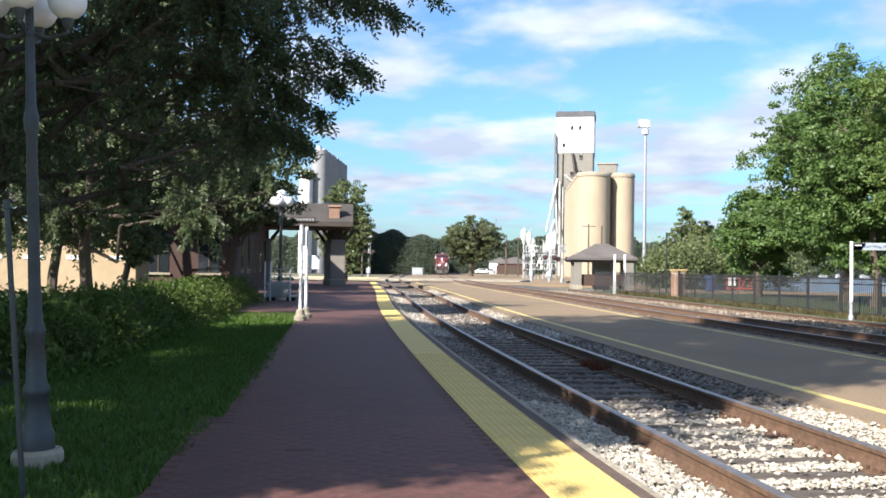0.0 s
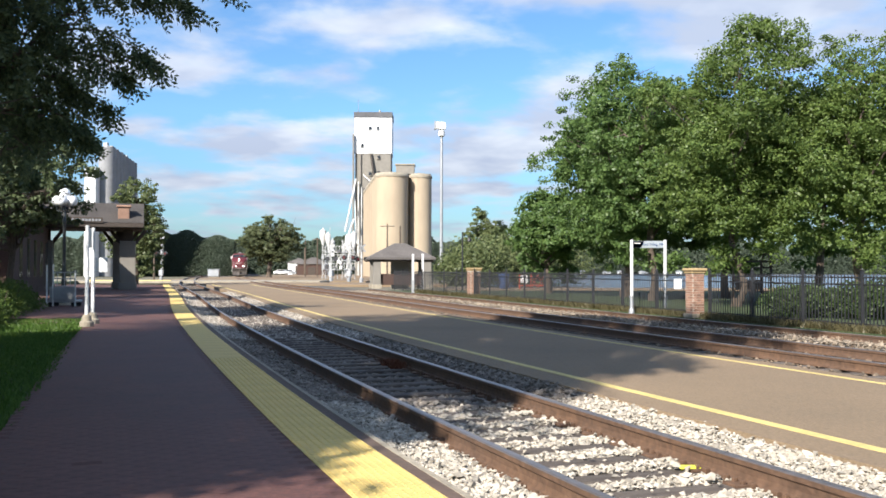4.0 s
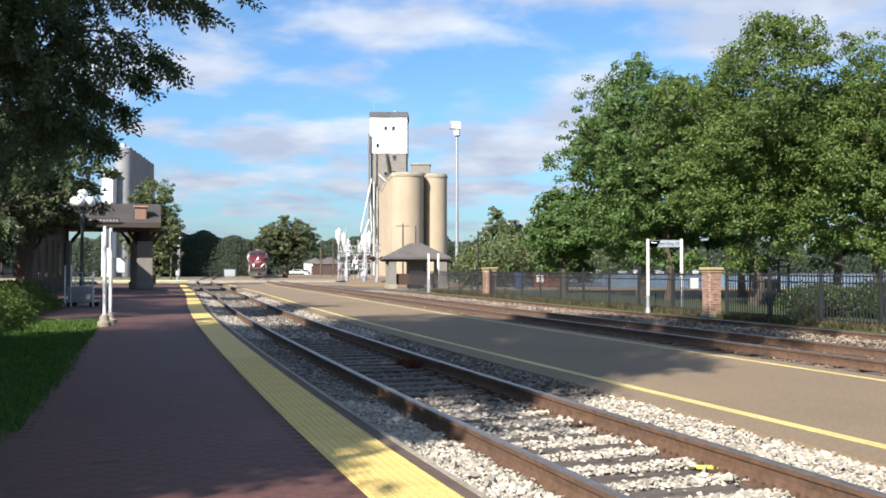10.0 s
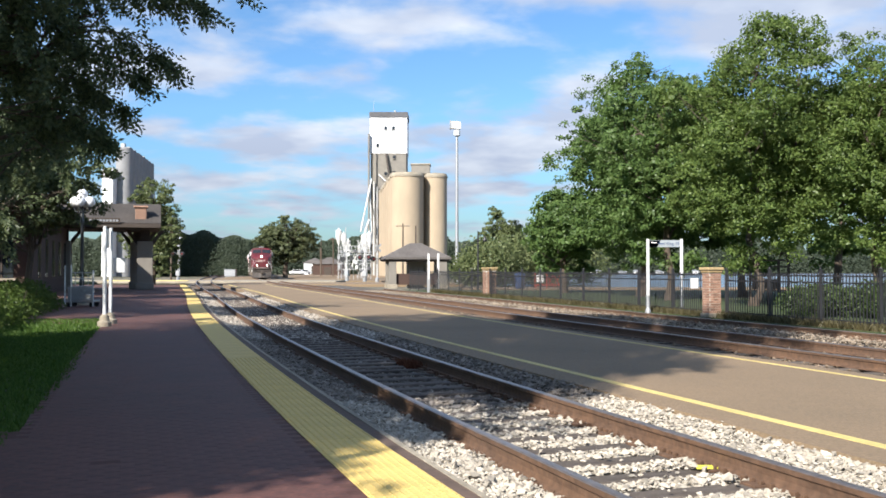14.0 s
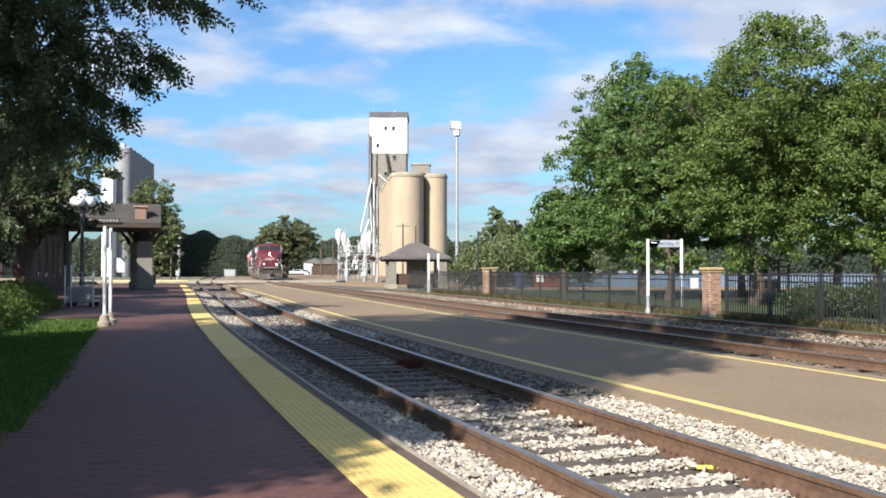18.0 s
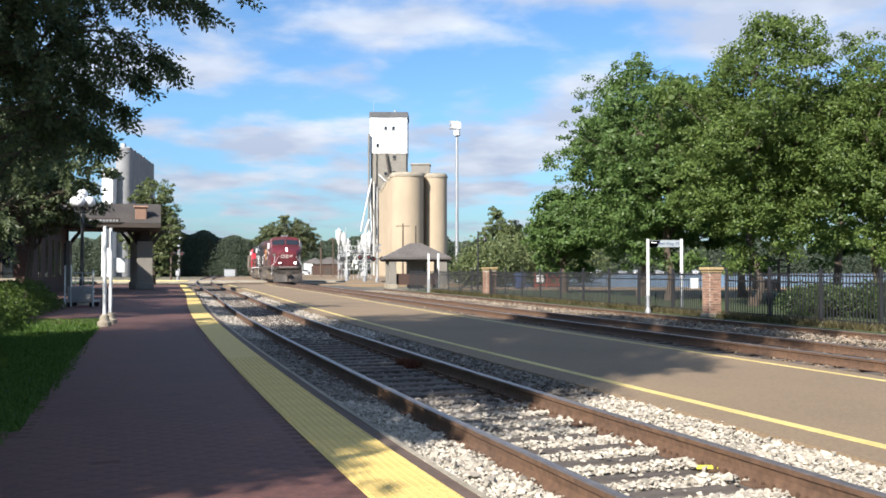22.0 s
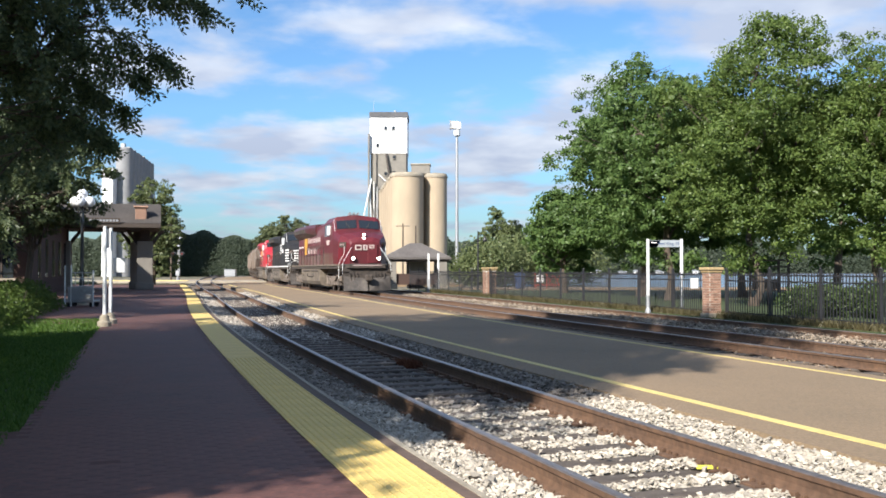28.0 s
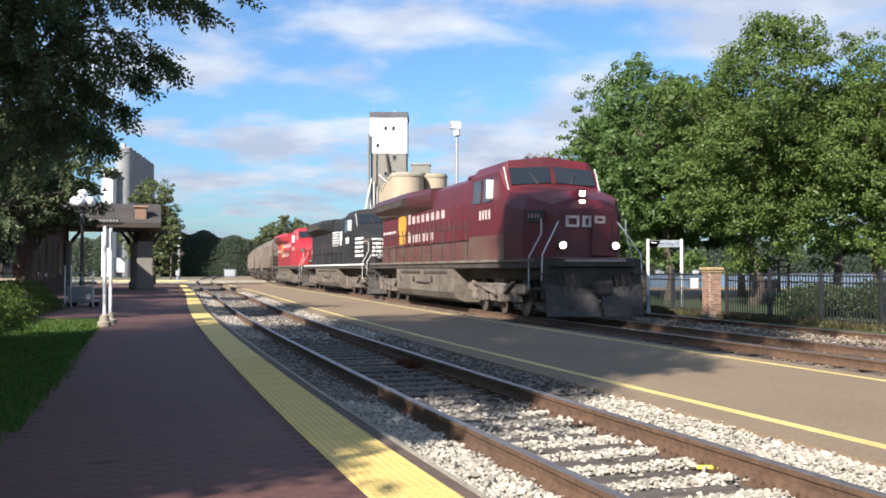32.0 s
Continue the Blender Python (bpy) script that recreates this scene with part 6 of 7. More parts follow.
    for i in range(3):
        cyl(bm, (5.9, -0.25 + i * 0.25, 4.78), (6.35, -0.25 + i * 0.25, 4.78), 0.03, 0.075, 8)
    box(bm, 5.8, 5.95, -0.3, 0.3, 4.6, 4.76)
    part("horn", bm, M["galv"], lo)
    for x, ax in ((5.6, 3), (-9.2, 3)):
        truck(lo, x, ax, 1.92, 0.533, True, M["truck_dust"], 0)
    # lettering and emblem, as plain shapes
    for s in (-1, 1):
        y = s * 1.052
        if emblem:
            bm = bmesh.new(); cyl(bm, (0, y - 0.008, 0), (0, y + 0.008, 0), 0.5, 0.5, 28)
            bmesh.ops.scale(bm, vec=(1.5, 1, 1.1), verts=bm.verts)
            bmesh.ops.translate(bm, vec=(-7.3, 0, 3.24), verts=bm.verts)
            part("emblem", bm, M["gold"], lo, "gold oval emblem")
            bm = bmesh.new(); box(bm, -7.85, -6.75, y - 0.01, y + 0.01, 2.42, 2.75, 0.0); part("emblem_bar", bm, M["gold"], lo)
            for i in range(8):
                bm = bmesh.new(); box(bm, -6.15 + i * 0.76, -5.74 + i * 0.76, y - 0.009, y + 0.009, 3.22, 3.66 if i == 0 else 3.52); part("letter_bar", bm, M["pink_white"], lo)
            for i in range(7):
                w = 0.24 if i in (3, 5) else 0.44
                bm = bmesh.new(); box(bm, -6.15 + i * 0.62, -6.23 + w + i * 0.62, y - 0.009, y + 0.009, 2.45, 2.90 if i == 0 else 2.78); part("letter_bar", bm, M["pink_white"], lo)
            for i in range(4):
                bm = bmesh.new(); box(bm, 5.35 + i * 0.30, 5.48 + i * 0.30, s * 1.535 - 0.012, s * 1.535 + 0.012, 2.84, 3.12); part("number_bar", bm, M["pink_white"], lo)
            for i in range(6):
                bm = bmesh.new(); box(bm, -8.9 - i * 0.46, -8.72 - i * 0.46, y - 0.009, y + 0.009, 2.95, 3.06); part("mark", bm, M["white_paint"], lo)
        if stripes:
            for i in range(5):
                bm = bmesh.new(); plate(bm, (7.75, s * 1.515, 2.0 + i * 0.22), (9.20, s * 1.405, 2.0 + i * 0.22), (9.20, s * 1.39, 2.11 + i * 0.22), (7.75, s * 1.51, 2.11 + i * 0.22), 0.04); part("nose_stripe", bm, M["white_paint"], lo, "white stripe")
                bm = bmesh.new(); box(bm, 9.90, 9.99, min(s * 0.1, s * 1.08), max(s * 0.1, s * 1.08), 2.0 + i * 0.2, 2.11 + i * 0.2); part("nose_stripe", bm, M["white_paint"], lo, "white stripe")
            for i in range(6):
                bm = bmesh.new(); box(bm, -2.4, -0.2, y - 0.009, y + 0.009, 2.75 + i * 0.16, 2.84 + i * 0.16); part("letter_bar", bm, M["white_paint"], lo)
            bm = bmesh.new(); box(bm, 0.2, 1.0, y - 0.009, y + 0.009, 2.75, 3.6); part("emblem", bm, M["white_paint"], lo)
            for i in range(3):
                bm = bmesh.new(); box(bm, 5.0 + i * 0.34, 5.25 + i * 0.34, s * 1.535 - 0.012, s * 1.535 + 0.012, 2.75, 3.08); part("number_bar", bm, M["white_paint"], lo)
            # white plate puts the sunlight on the black cab's roof edge into colour
            bm = bmesh.new(); plate(bm, (4.4, s * 1.36, 4.20), (7.1, s * 1.36, 4.20), (7.1, s * 1.08, 4.49), (4.4, s * 1.08, 4.49), 0.03); part("sun_edge", bm, M["white_metal"], lo, "white plate standing in for sunlight on the cab roof edge")
    return lo


def hopper_car(group):
    h = thing("hopper_car", "brown-grey covered hopper wagon with ribbed rounded sides", "freight car", None, group)
    sec = [(0, 1.15), (1.15, 1.15), (1.52, 1.7), (1.58, 2.6), (1.50, 3.6), (1.22, 4.25), (0.5, 4.5), (0, 4.52)]
    end = [(0, 2.6), (1.15, 2.6), (1.5, 2.7), (1.56, 2.9), (1.50, 3.6), (1.22, 4.2), (0.5, 4.42), (0, 4.45)]
    bm = bmesh.new(); loft(bm, [(-7.6, end), (-5.6, sec), (5.6, sec), (7.6, end)]); part("body", bm, M["hopper"], h, "", True)
    for i in range(11):
        x = -5.5 + i * 1.1
        bm = bmesh.new()
        for s in (-1, 1):
            box(bm, x - 0.05, x + 0.05, s * 1.58 - 0.05, s * 1.58 + 0.05, 1.5, 3.7, 0.01)
        part("rib", bm, M["hopper"], h)
    bm = bmesh.new(); box(bm, -8.2, 8.2, -0.6, 0.6, 4.52, 4.60, 0.02); part("roof_walk", bm, M["galv"], h)
    bm = bmesh.new(); box(bm, -8.3, 8.3, -0.35, 0.35, 0.85, 1.12, 0.03); part("centre_sill", bm, M["under"], h)
    for x in (-3.6, 0, 3.6):
        bm = bmesh.new(); loft(bm, [(x - 1.2, [(0, 1.1), (1.1, 1.1), (1.2, 1.3), (0, 1.3)]), (x - 0.35, [(0, 0.35), (0.9, 0.35), (1.2, 1.3), (0, 1.3)]), (x + 0.35, [(0, 0.35), (0.9, 0.35), (1.2, 1.3), (0, 1.3)]), (x + 1.2, [(0, 1.1), (1.1, 1.1), (1.2, 1.3), (0, 1.3)])])
        part("outlet", bm, M["under"], h)
    for e in (-1, 1):
        bm = bmesh.new()
        for s in (-1, 1):
            cyl(bm, (e * 8.0, s * 1.4, 1.0), (e * 7.55, s * 1.4, 4.2), 0.035, 0.035, 6)
        for z in (1.2, 1.6, 2.0, 2.4, 2.8, 3.2):
            cyl(bm, (e * (8.02 - (z - 1) * 0.14), -1.4, z), (e * (8.02 - (z - 1) * 0.14), -0.9, z), 0.025, 0.025, 6)
        part("ladder", bm, M["hopper"], h)
        bm = bmesh.new(); box(bm, min(e * 8.1, e * 8.95), max(e * 8.1, e * 8.95), -0.15, 0.15, 0.72, 1.0, 0.03); part("coupler", bm, M["under"], h)
        bm = bmesh.new(); box(bm, min(e * 7.6, e * 8.25), max(e * 7.6, e * 8.25), -1.45, 1.45, 0.95, 1.1, 0.02); part("end_sill", bm, M["under"], h)
        truck(h, e * 6.3, 2, 1.75, 0.457, False, M["under"], 0)
    return h


TRAIN = "coupled vehicles of the freight train"
consist = []      # vehicle, its origin behind the leading coupler, half its bogie distance, the bogies' middle, wheelsets
_back = 0.0
for _maker in (
        lambda: locomotive("dark red freight locomotive with gold emblem and dusty lower sides", M["red_paint"], M["red_dirty"], M["red_sooty"], M["white_metal"], TRAIN),
        lambda: locomotive("black freight locomotive with white stripes on its nose", M["black_paint"], M["black_paint"], M["black_paint"], M["white_metal"], TRAIN, False, True, False),
        lambda: locomotive("bright red freight locomotive with white handrails", M["bright_red"], M["bright_red"], M["bright_red"], M["white_metal"], TRAIN, True, False, False)):
    _n = len(SPIN)
    _ob = _maker()
    consist.append((_ob, _back + 11.15, 7.4, -1.8, SPIN[_n:]))
    _back += 24.1
_car = hopper_car(TRAIN)
for i in range(5):
    consist.append((_car if i == 0 else copy_thing(_car, Matrix()), _back + 8.95, 6.3, 0.0, []))
    _back += 17.9


# ---------------------------------------------------------------- road crossing, poles, cars, shore
bm = bmesh.new(); box(bm, -120, -12.5, 112, 124, -0.3, -0.02)
setting("road_crossing", bm, M["concrete"], "pale concrete road crossing the tracks", "road")
bm = bmesh.new(); box(bm, -39.5, -29.8, 112.3, 112.6, -0.05, 0.06, 0.02)
setting("kerb_crossing", bm, M["yellow_paint"], "yellow painted kerb where the road meets the platform", "kerb")
bm = bmesh.new(); box(bm, -24, 2, 96, 111.5, -0.4, -0.16); box(bm, -40, -8, 124.5, 300, -0.4, -0.17)
setting("pavement_yard", bm, M["asphalt"], "pale grey asphalt yard beside the grain elevator", "pavement")
bm = bmesh.new(); box(bm, 1.5, 30, 72, 80, -0.4, -0.14)
setting("pavement_path", bm, M["asphalt"], "worn grey asphalt path through the park", "pavement")


def crossing_signal(x, y, h, turn, label, gate=False):
    root = thing("crossing_signal", label, "crossing signal", pose(x, y, -0.1, 0, 0, turn), "rail crossing signals")
    bm = bmesh.new(); cyl(bm, (0, 0, 0), (0, 0, h), 0.06, 0.05, 10); part("mast", bm, M["white_metal"], root)
    bm = bmesh.new(); lathe(bm, [(0.22, 0), (0.22, 0.4), (0.1, 0.55)], 12); part("base", bm, M["galv"], root)
    for a in (45, -45):
        bm = bmesh.new(); box(bm, -0.6, 0.6, -0.10, -0.08, -0.11, 0.11, 0, pose(0, 0, h - 0.35) @ pose(0, 0, 0, 0, a)); part("crossbuck_board", bm, M["pale_metal"], root)
    bm = bmesh.new(); cyl(bm, (-0.7, -0.05, h * 0.62), (0.7, -0.05, h * 0.62), 0.035, 0.035, 8); part("light_bar", bm, M["black_metal"], root)
    for s in (-0.55, 0.55):
        bm = bmesh.new(); cyl(bm, (s, -0.10, h * 0.62), (s, -0.06, h * 0.62), 0.30, 0.30, 18); cyl(bm, (s, -0.32, h * 0.62), (s, -0.10, h * 0.62), 0.17, 0.16, 12); lt = part("flasher", bm, M["black_metal"], root, "black flasher disc")
        bm = bmesh.new(); cyl(bm, (s, -0.34, h * 0.62), (s, -0.32, h * 0.62), 0.13, 0.13, 12); part("lens", bm, M["red_lens"], lt)
    if gate:
        bm = bmesh.new(); box(bm, -0.25, 0.25, -0.25, 0.25, 0.6, 1.3, 0.03); part("gate_drive", bm, M["galv"], root)
        bm = bmesh.new(); box(bm, 0.22, 0.28, -0.2, -0.14, 1.0, h * 1.5, 0.01); part("gate_arm", bm, M["pale_metal"], root, "raised white gate arm")


M["red_lens"] = material("unlit_red_lens", (0.10, 0.012, 0.012), 0.3, bump=0)
crossing_signal(-34.6, 125.5, 5.6, 0, "white crossing signal beside the curving tracks", True)
crossing_signal(-7.4, 108.0, 4.2, 30, "crossing signal with black flasher discs near the elevator")
crossing_signal(-9.2, 113.0, 4.6, -10, "crossing signal with raised gate near the elevator", True)
crossing_signal(-11.8, 118.0, 4.4, 160, "crossing signal seen from behind near the elevator", True)


def utility_pole(x, y, h, arm, label):
    root = thing("utility_pole", label, "utility pole", pose(x, y, -0.3), "utility poles")
    bm = bmesh.new(); cyl(bm, (0, 0, 0), (0, 0, h), 0.15, 0.11, 8); part("pole", bm, M["bark"], root)
    if arm:
        bm = bmesh.new(); box(bm, -arm, arm, -0.06, 0.06, h - 0.5, h - 0.36); a = part("crossarm", bm, M["bark"], root)
        for s in (-0.9, -0.4, 0.4, 0.9):
            bm = bmesh.new(); cyl(bm, (s * arm, 0, h - 0.36), (s * arm, 0, h - 0.2), 0.05, 0.04, 6); part("insulator", bm, M["galv"], a)


for x, y, h, arm in ((-6.6, 158, 9.2, 1.15), (-4.6, 162, 9.0, 0), (-26.0, 205, 8.2, 0), (-24.0, 210, 8.6, 0.9), (-38.2, 135, 9.0, 0), (-30.6, 240, 7.6, 0)):
    utility_pole(x, y, h, arm, "weathered wooden utility pole with crossarm" if arm else "plain weathered wooden pole")


def lamp_arm(x, y):
    root = thing("street_lamp", "black street lamp with short arm beside the fence", "street lamp", pose(x, y, -0.2))
    bm = bmesh.new(); cyl(bm, (0, 0, 0), (0, 0, 4.3), 0.07, 0.05, 10); part("pole", bm, M["black_metal"], root)
    bm = bmesh.new(); tube(bm, [(0, 0, 3.9), (0.25, 0, 4.05), (0.5, 0, 3.95)], 0.025, 6); part("arm", bm, M["black_metal"], root)
    bm = bmesh.new(); lathe(bm, [(0.04, 3.95), (0.10, 3.85), (0.17, 3.65), (0.12, 3.55)], 12, (0.5, 0, 0)); part("lantern", bm, M["black_metal"], root)


lamp_arm(2.55, 70.0)


def car(x, y, z, turn, mat, label):
    root = thing("parked_car", label, "car", pose(x, y, z, 0, 0, turn), "parked cars")
    bm = bmesh.new()
    prof = [(-2.2, 0.35), (2.2, 0.35), (2.25, 0.75), (1.5, 0.92), (0.85, 1.42), (-0.95, 1.45), (-1.8, 0.98), (-2.25, 0.9)]
    extrude_profile(bm, prof, Matrix.Translation((0, 0.85, 0)) @ Matrix.Rotation(math.pi / 2, 4, "X"), Matrix.Translation((0, -0.85, 0)) @ Matrix.Rotation(math.pi / 2, 4, "X"))
    bmesh.ops.recalc_face_normals(bm, faces=bm.faces)
    part("body", bm, mat, root)
    for s in (-1, 1):
        bm = bmesh.new(); plate(bm, (-1.5, s * 0.86, 1.0), (1.2, s * 0.86, 1.0), (0.75, s * 0.86, 1.36), (-0.9, s * 0.86, 1.38), 0.02); part("side_window", bm, M["glass"], root)
        for xx in (-1.4, 1.4):
            bm = bmesh.new(); cyl(bm, (xx, s * 0.72, 0.33), (xx, s * 0.90, 0.33), 0.33, 0.33, 16); w = part("wheel", bm, M["under_rubber"], root)
            bm = bmesh.new(); cyl(bm, (xx, s * 0.90, 0.33), (xx, s * 0.915, 0.33), 0.2, 0.2, 12); part("rim", bm, M["galv"], w)


M["car_white"] = material("white_car_paint", (0.8, 0.8, 0.8), 0.3, grain=0.03, bump=0, coat=0.5)
M["car_blue"] = material("dark_car_paint", (0.04, 0.07, 0.16), 0.3, grain=0.03, bump=0, coat=0.5)
M["car_silver"] = material("silver_car_paint", (0.45, 0.46, 0.48), 0.3, 0.4, grain=0.03, bump=0, coat=0.5)
car(-40.5, 268, -0.15, 0, M["car_white"], "white saloon car on the yard beyond the crossing")
car(-42, 292, -0.15, 4, M["car_silver"], "silver car parked beyond the crossing")
car(10.5, 124, -0.2, 92, M["car_blue"], "dark blue car parked by the path")


def shed(x, y, w, d, h, mat, label, roof):
    root = thing("shed", label, "building", pose(x, y, -0.3))
    bm = bmesh.new(); box(bm, -w / 2, w / 2, -d / 2, d / 2, 0, h, 0.03); part("wall", bm, mat, root)
    bm = bmesh.new(); hip_roof(bm, -w / 2 - 0.3, w / 2 + 0.3, -d / 2 - 0.3, d / 2 + 0.3, h + 0.16, h + 0.16 + min(w, d) * 0.25, abs(w - d) * 0.8 + 0.4); part("roof", bm, roof, root)
    bm = bmesh.new(); box(bm, -w * 0.12, w * 0.12, -d / 2 - 0.04, -d / 2 + 0.1, 0, h * 0.75, 0.01); part("door", bm, M["dark_wood"], root)


shed(-31, 262, 8, 7, 3.0, M["depot_brick"], "low brown shed beyond the crossing", M["roof"])
shed(-40, 300, 6, 6, 3.6, M["white_wall"], "white utility building beyond the crossing", M["roof"])
_r = thing("relay_cabinet", "small grey metal relay cabinet beside the tracks", "cabinet", pose(-42.0, 190, -0.2))
bm = bmesh.new(); box(bm, -1.1, 1.1, -0.6, 0.6, 0.1, 1.5, 0.04); part("body", bm, M["galv"], _r)
bm = bmesh.new(); box(bm, -1.2, 1.2, -0.7, 0.7, 1.5, 1.58, 0.02); part("lid", bm, M["galv"], _r)
for _dx in (-0.52, 0.52):
    bm = bmesh.new(); box(bm, _dx - 0.48, _dx + 0.48, -0.63, -0.59, 0.2, 1.4, 0.01); part("door", bm, M["galv"], _r)
bm = bmesh.new(); box(bm, -1.0, 1.0, -0.5, 0.5, -0.2, 0.1, 0.02); part("plinth", bm, M["concrete"], _r)
for i in range(14):
    shed(40 + i * 5.2 + 2.5 * math.sin(i * 2.3), 398 + 3 * math.sin(i), 1.7, 2.2, 0.7 + 0.3 * math.sin(i * 1.7), M["white_wall"], "white boathouse on the far lake shore", M["galv"])


def barricade():
    """Crossed orange bars on feet, with a small white board."""
    root = thing("barricade", "folding orange barricade with a white board on the park path", "barricade", pose(8.2, 75.0, -0.14))
    for x in (-1.0, -0.1, 0.95):
        bm = bmesh.new(); box(bm, x - 0.05, x + 0.05, -0.3, 0.3, 0, 0.05); box(bm, x - 0.035, x + 0.035, -0.03, 0.03, 0, 1.15); part("upright", bm, M["orange"], root)
    for x0, x1 in ((-0.1, 0.42), (0.42, 0.95)):
        for z0, z1 in ((0.12, 1.08), (1.08, 0.12)):
            bm = bmesh.new(); plate(bm, (x0, -0.05, z0 - 0.05), (x1, -0.05, z1 - 0.05), (x1, -0.05, z1 + 0.05), (x0, -0.05, z0 + 0.05), 0.03); part("brace", bm, M["orange"], root)
    bm = bmesh.new(); box(bm, -0.9, -0.35, -0.06, -0.03, 0.45, 1.05, 0.01); part("board", bm, M["white_paint"], root, "white board")
    bm = bmesh.new(); box(bm, -1.0, 0.95, -0.05, -0.02, 0.2, 0.3, 0.01); part("rail", bm, M["orange"], root)
    tub_root = thing("litter_bin", "dark blue plastic litter bin beside the barricade", "bin", pose(5.9, 74.0, -0.14))
    bm = bmesh.new(); lathe(bm, [(0.30, 0), (0.36, 0.1), (0.42, 0.95), (0.45, 0.98), (0.45, 1.04), (0.40, 1.06)], 18); part("tub", bm, M["car_blue"], tub_root)
    bm = bmesh.new(); lathe(bm, [(0.44, 1.06), (0.38, 1.16), (0.15, 1.24), (0.02, 1.25)], 18); part("lid", bm, M["car_blue"], tub_root)


M["orange"] = material("orange_board", (0.40, 0.075, 0.035), 0.7, bump=0.02, big=0.3)
barricade()


def sign_stake(x, y, lean):
    """A thin weathered post at the lawn's edge."""
    root = thing("garden_stake", "thin weathered grey metal stake on the lawn", "stake", pose(x, y, -0.05, 0, -lean))
    bm = bmesh.new(); box(bm, -0.014, 0.014, -0.010, 0.010, -0.1, 1.72, 0.003); part("shaft", bm, M["lamp_iron"], root)
    bm = bmesh.new(); box(bm, -0.019, 0.019, -0.014, 0.014, 1.70, 1.76, 0.004); part("cap", bm, M["lamp_iron"], root)


sign_stake(-3.39, 4.97, 5.0)


def garden_swing():
    """A dark timber arbour with a bench, in the park."""
    root = thing("garden_arbour", "dark wooden arbour with bench on the park lawn", "arbour", pose(15.6, 46.0, -0.12, 0, 0, 10))
    for x in (-0.75, 0.75):
        for y in (-0.45, 0.45):
            bm = bmesh.new(); box(bm, x - 0.05, x + 0.05, y - 0.05, y + 0.05, 0, 1.9, 0.01); part("post", bm, M["dark_wood"], root)
        bm = bmesh.new(); tube(bm, [(x, -0.45, 1.85), (x, -0.2, 2.25), (x, 0.2, 2.25), (x, 0.45, 1.85)], 0.04, 6); part("arch", bm, M["dark_wood"], root)
    for z in (1.2, 1.55, 1.85):
        bm = bmesh.new(); box(bm, -0.75, 0.75, -0.48, -0.44, z, z + 0.07); part("crossbar", bm, M["dark_wood"], root)
    bm = bmesh.new(); box(bm, -0.7, 0.7, -0.25, 0.25, 0.42, 0.48, 0.01); part("seat", bm, M["dark_wood"], root)
    bm = bmesh.new(); box(bm, -0.7, 0.7, 0.22, 0.28, 0.5, 1.0, 0.01); part("backrest", bm, M["dark_wood"], root)


garden_swing()


# ---------------------------------------------------------------- ties, stones, bricks, tactile plates
def lay_ties(c, y0, y1, upto, parent):
    bm = bmesh.new(); box(bm, -1.27, 1.27, -0.11, 0.11, -0.15, 0.0, 0.012)
    me = mesh_of("tie", bm, M["tie"])
    rest = bmesh.new()
    y = y0
    at = []
    rng = random.Random(int(c * 10))
    while y < y1:
        at.append(y)
        h = heading(y)
        m = Matrix.Translation((along(c, y), y, -0.172 + rng.uniform(-0.006, 0.004))) @ Matrix.Rotation(math.atan2(h.y, h.x) - math.pi / 2 + rng.uniform(-0.012, 0.012), 4, "Z")
        if y < upto:
            t = new("tie", me); t.parent = parent; t.matrix_world = m
        else:
            box(rest, -1.27, 1.27, -0.11, 0.11, -0.15, 0.0, 0, m)
        y += 0.55 * h.y
    tagged(part("distant_ties", rest, M["tie"], parent), "", "", "", "stuff")
    return np.array(at)


def tie_plates(c, y0, y1, parent):
    """Rusty plates with spikes and rail anchors under both rails of the nearest ties."""
    bm = bmesh.new(); box(bm, -0.18, 0.18, -0.085, 0.085, 0.0, 0.022, 0.004)
    for x in (-0.10, 0.10):
        for y in (-0.05, 0.05):
            box(bm, x - 0.018, x + 0.018, y - 0.014, y + 0.014, 0.02, 0.05, 0.004)
    plate_me = mesh_of("tie_plate", bm, M["rail_side"])
    bm = bmesh.new(); box(bm, -0.10, 0.10, -0.016, 0.016, -0.01, 0.026, 0.004); box(bm, -0.115, -0.075, -0.02, 0.02, -0.03, 0.05, 0.005); box(bm, 0.075, 0.115, -0.02, 0.02, -0.03, 0.05, 0.005)
    anchor_me = mesh_of("rail_anchor", bm, M["rail_side"])
    for y in TIE_Y[(TIE_Y > y0) & (TIE_Y < y1)]:
        h = heading(y)
        turn = Matrix.Rotation(math.atan2(h.y, h.x) - math.pi / 2, 4, "Z")
        for s in (-1, 1):
            o = Matrix.Translation((along(c, y), y, -0.176)) @ turn @ Matrix.Translation((s * 0.755, 0, 0))
            p = new("tie_plate", plate_me); p.parent = parent; p.matrix_world = o
            for e in (-0.15, 0.15):
                p = new("rail_anchor", anchor_me); p.parent = parent; p.matrix_world = o @ Matrix.Translation((0, e, 0))


_bed = bpy.data.objects["ballast_bed"]
TIE_Y = lay_ties(NEAR_C, -8.0, 90, 60, _bed)
lay_ties(MAIN_C, -8.0, 110, 70, _bed)
tie_plates(NEAR_C, 4.5, 22.0, _bed)


